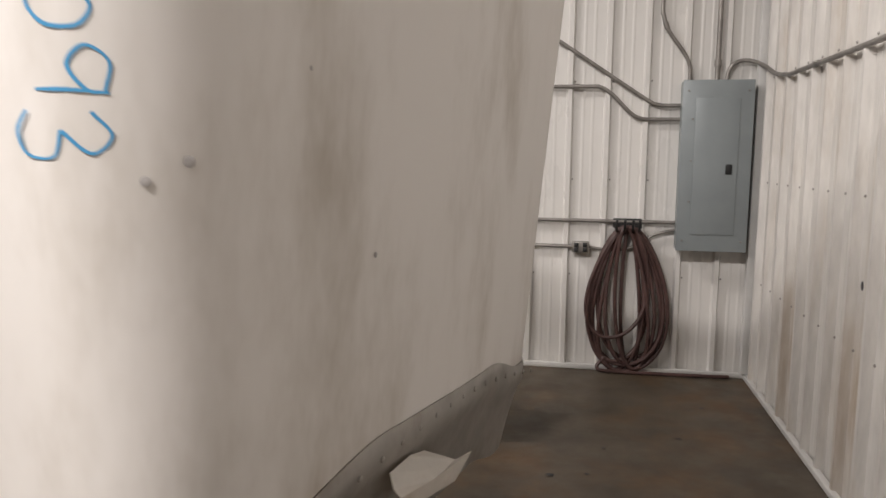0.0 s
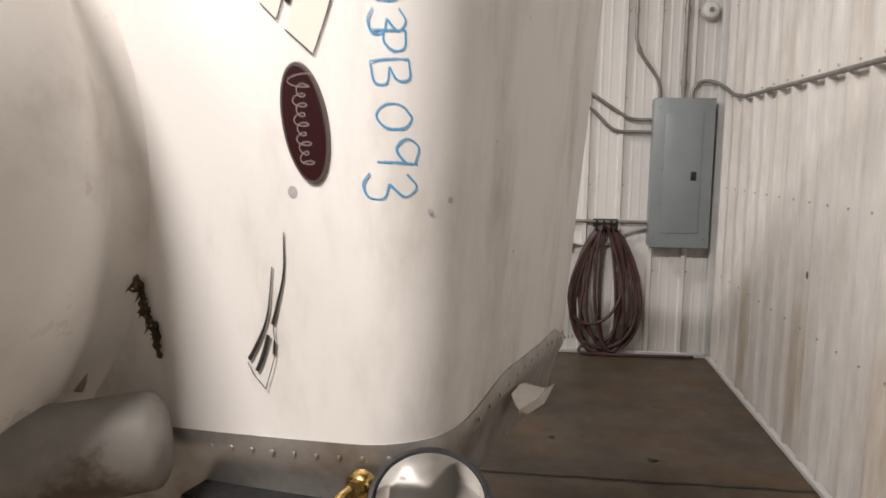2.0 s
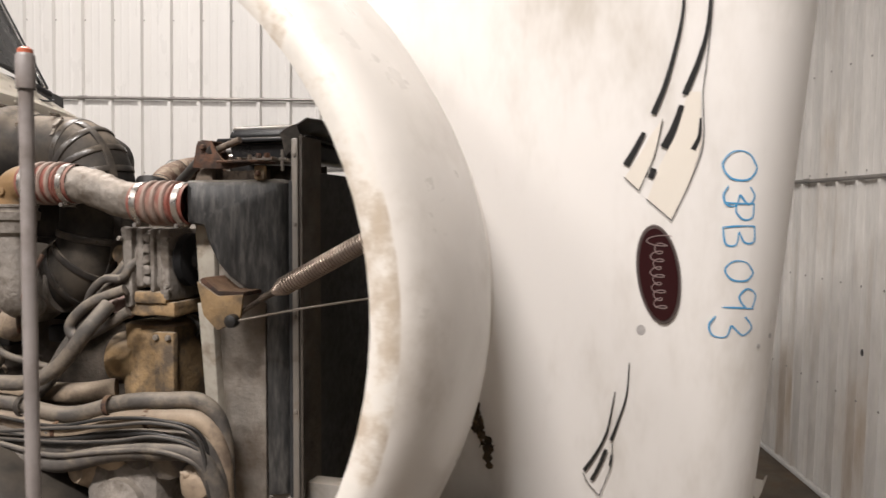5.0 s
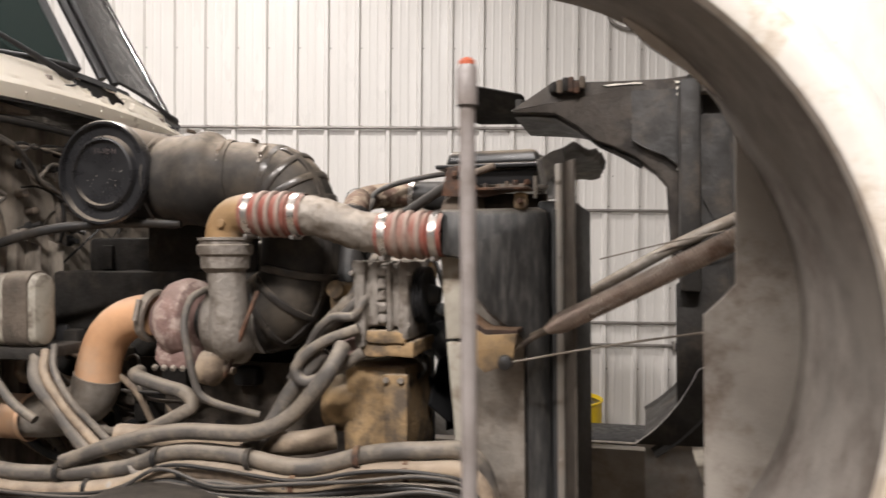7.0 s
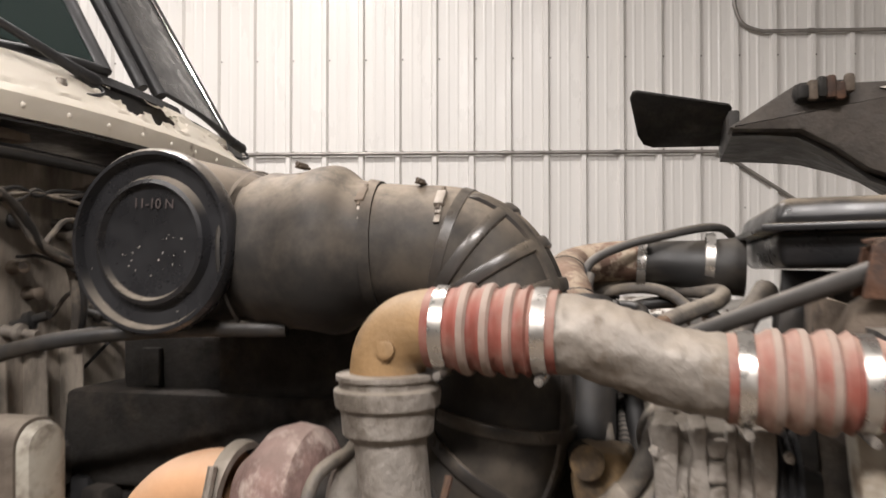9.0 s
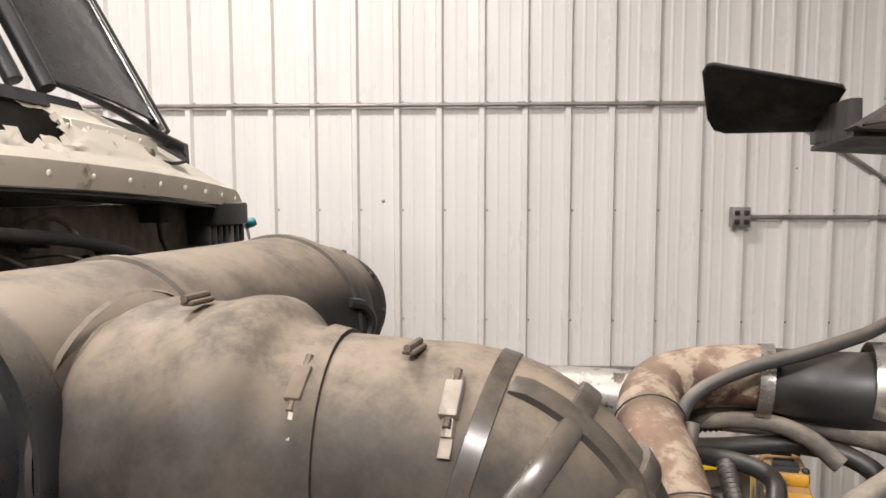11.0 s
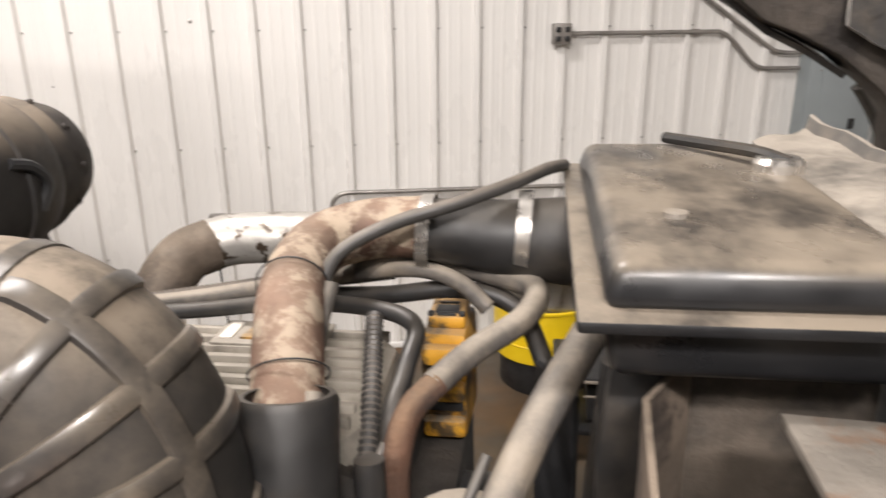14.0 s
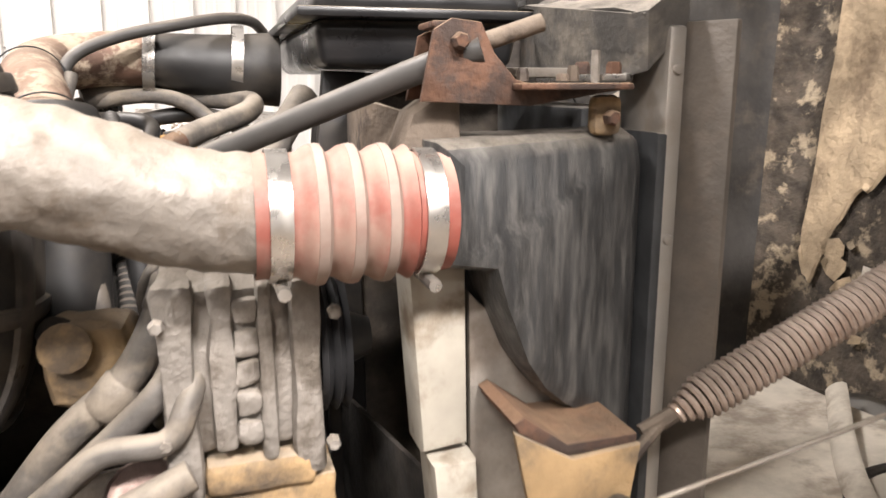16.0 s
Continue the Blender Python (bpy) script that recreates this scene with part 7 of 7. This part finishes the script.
def round_box(v0, v1, w0, w1, r=0.05):
    out = []
    for cv, cw, a0 in ((v1 - r, w1 - r, 0), (v0 + r, w1 - r, 90), (v0 + r, w0 + r, 180), (v1 - r, w0 + r, 270)):
        out += [(cv + r * math.cos(radians(a0 + 15 * k)), cw + r * math.sin(radians(a0 + 15 * k))) for k in range(7)]
    return out


part("bottle", prism(round_box(-0.075, 0.01, 1.29, 1.5, 0.04), -1.73, -1.45, "vw", 0.02), "stained", rc)
part("strap", prism(round_box(-0.081, 0.016, 1.284, 1.506, 0.044), -1.56, -1.475, "vw", 0.003), "mudbrown", rc, "dark brown strap")
part("cap_mark", lathe([(0.014, 0), (0.024, 0.001), (0.024, 0.004), (0.014, 0.004)], (-1.655, -0.0745, 1.356), (0, -1, 0), 20), "teal", rc, "teal ring on the bottle")
part("bottle_cap", lathe([(0.035, 0), (0.035, 0.03), (0.028, 0.035), (0, 0.035)], (-1.67, -0.03, 1.499), (0, 0, 1), 20), "stained", rc)
part("tray", box(-1.8, -1.44, -0.075, 0.11, 1.255, 1.288, 0.006), "block", rc)
for k in range(18):
    u = -1.75 + 0.05 * k
    h = rnd.uniform(0.05, 0.16)
    v = rnd.uniform(0.2, 0.3)
    w = rnd.uniform(0.95, 1.36)
    part("casting_lump", box(u, u + rnd.uniform(0.04, 0.1), v, v + 0.1, w, w + h, 0.012), rnd.choice(["block", "block", "steel", "dark"]), eng)
# Dark box sized to close a bright gap in the camera's view.
part("rear_cover", box(-1.62, -1.306, 0.335, 0.6, 1.49, 1.605, 0.014), "block", eng, "grimy rear rocker cover")
for u in (-1.56, -1.36):
    part("cover_lug", box(u, u + 0.045, 0.318, 0.337, 1.5, 1.6 + 0.1 * (u + 1.36), 0.006), "block", eng)
# Widened to fit the camera's view, so no bright wall shows through.
part("hanging_plate", box(-1.36, -0.97, 0.3, 0.32, 1.36, 1.69, 0.006), "block", eng, "dark plate behind the air cleaner, widened to close a gap")

# drain pan and cart behind the truck
def yard(name, u, v, w, label, category):
    return tagged(empty(name, TRUCK @ pose(u, v, w)), label, category)


cart = yard("cart", 0.0, 2.8, 0.0, "low black steel cart on the floor", "cart")
part("top", box(-0.33, 0.33, -0.2, 0.2, 0.425, 0.455, 0.008), "dark", cart)
part("tray", box(-0.31, 0.31, -0.19, 0.19, 0.16, 0.19, 0.006), "dark", cart)
for x in (-0.29, 0.29):
    for y in (-0.17, 0.17):
        part("leg", box(x - 0.018, x + 0.018, y - 0.018, y + 0.018, 0.002, 0.43, 0.004), "dark", cart)
part("rail", tube([(-0.32, -0.207, 0.44), (0.32, -0.207, 0.44)], 0.008, 8), "steel", cart, "worn bright edge")
part("rail", tube([(-0.2, -0.207, 0.37), (0.32, -0.207, 0.37)], 0.006, 8), "steel", cart, "worn bright edge")
part("drawer", box(-0.18, 0.3, -0.19, 0.17, 0.24, 0.36, 0.008), "dark", cart)
tub = yard("drum_pan", -0.365, 3.45, 0.0, "wide yellow drum pan holding dark oil", "drain pan")
part("base", lathe([(0.0, 0.004), (0.24, 0.004), (0.25, 0.02), (0.25, 0.19), (0.2, 0.2), (0, 0.2)], (0, 0, 0), (0, 0, 1), 32), "dark", tub, "black stand under the pan")
part("shell", lathe([(0.0, 0.2), (0.27, 0.2), (0.283, 0.21), (0.285, 0.3), (0.291, 0.305), (0.285, 0.31), (0.286, 0.49), (0.296, 0.498), (0.297, 0.51), (0.287, 0.514), (0.279, 0.5), (0.277, 0.47)], (0, 0, 0), (0, 0, 1), 44), "pail", tub)
part("oil", lathe([(0.2785, 0.488), (0.262, 0.478), (0.0, 0.478)], (0, 0, 0), (0, 0, 1), 44), "oil", tub, "dark used oil")
# wheels under the chassis and stands
def road_wheel(u, v):
    wh = tagged(empty("front_wheel", None, truck), "black front tyre on a steel rim")
    part("tyre", lathe([(0.28, 0.02), (0.3, 0.0), (0.42, -0.01), (0.49, 0.01), (0.51, 0.05), (0.51, 0.23), (0.49, 0.27), (0.3, 0.28), (0.28, 0.26)], (u, v, 0.475), (0, 1, 0), 40), "blackhose", wh)
    part("rim", lathe([(0.0, 0.1), (0.12, 0.1), (0.14, 0.06), (0.2, 0.08), (0.26, 0.05), (0.29, 0.02), (0.29, 0.26)], (u, v, 0.475), (0, 1, 0), 32), "steel", wh)


road_wheel(-0.95, 1.0)
road_wheel(-0.95, -0.34)
road_wheel(-2.7, -0.25)
road_wheel(-2.7, 0.95)
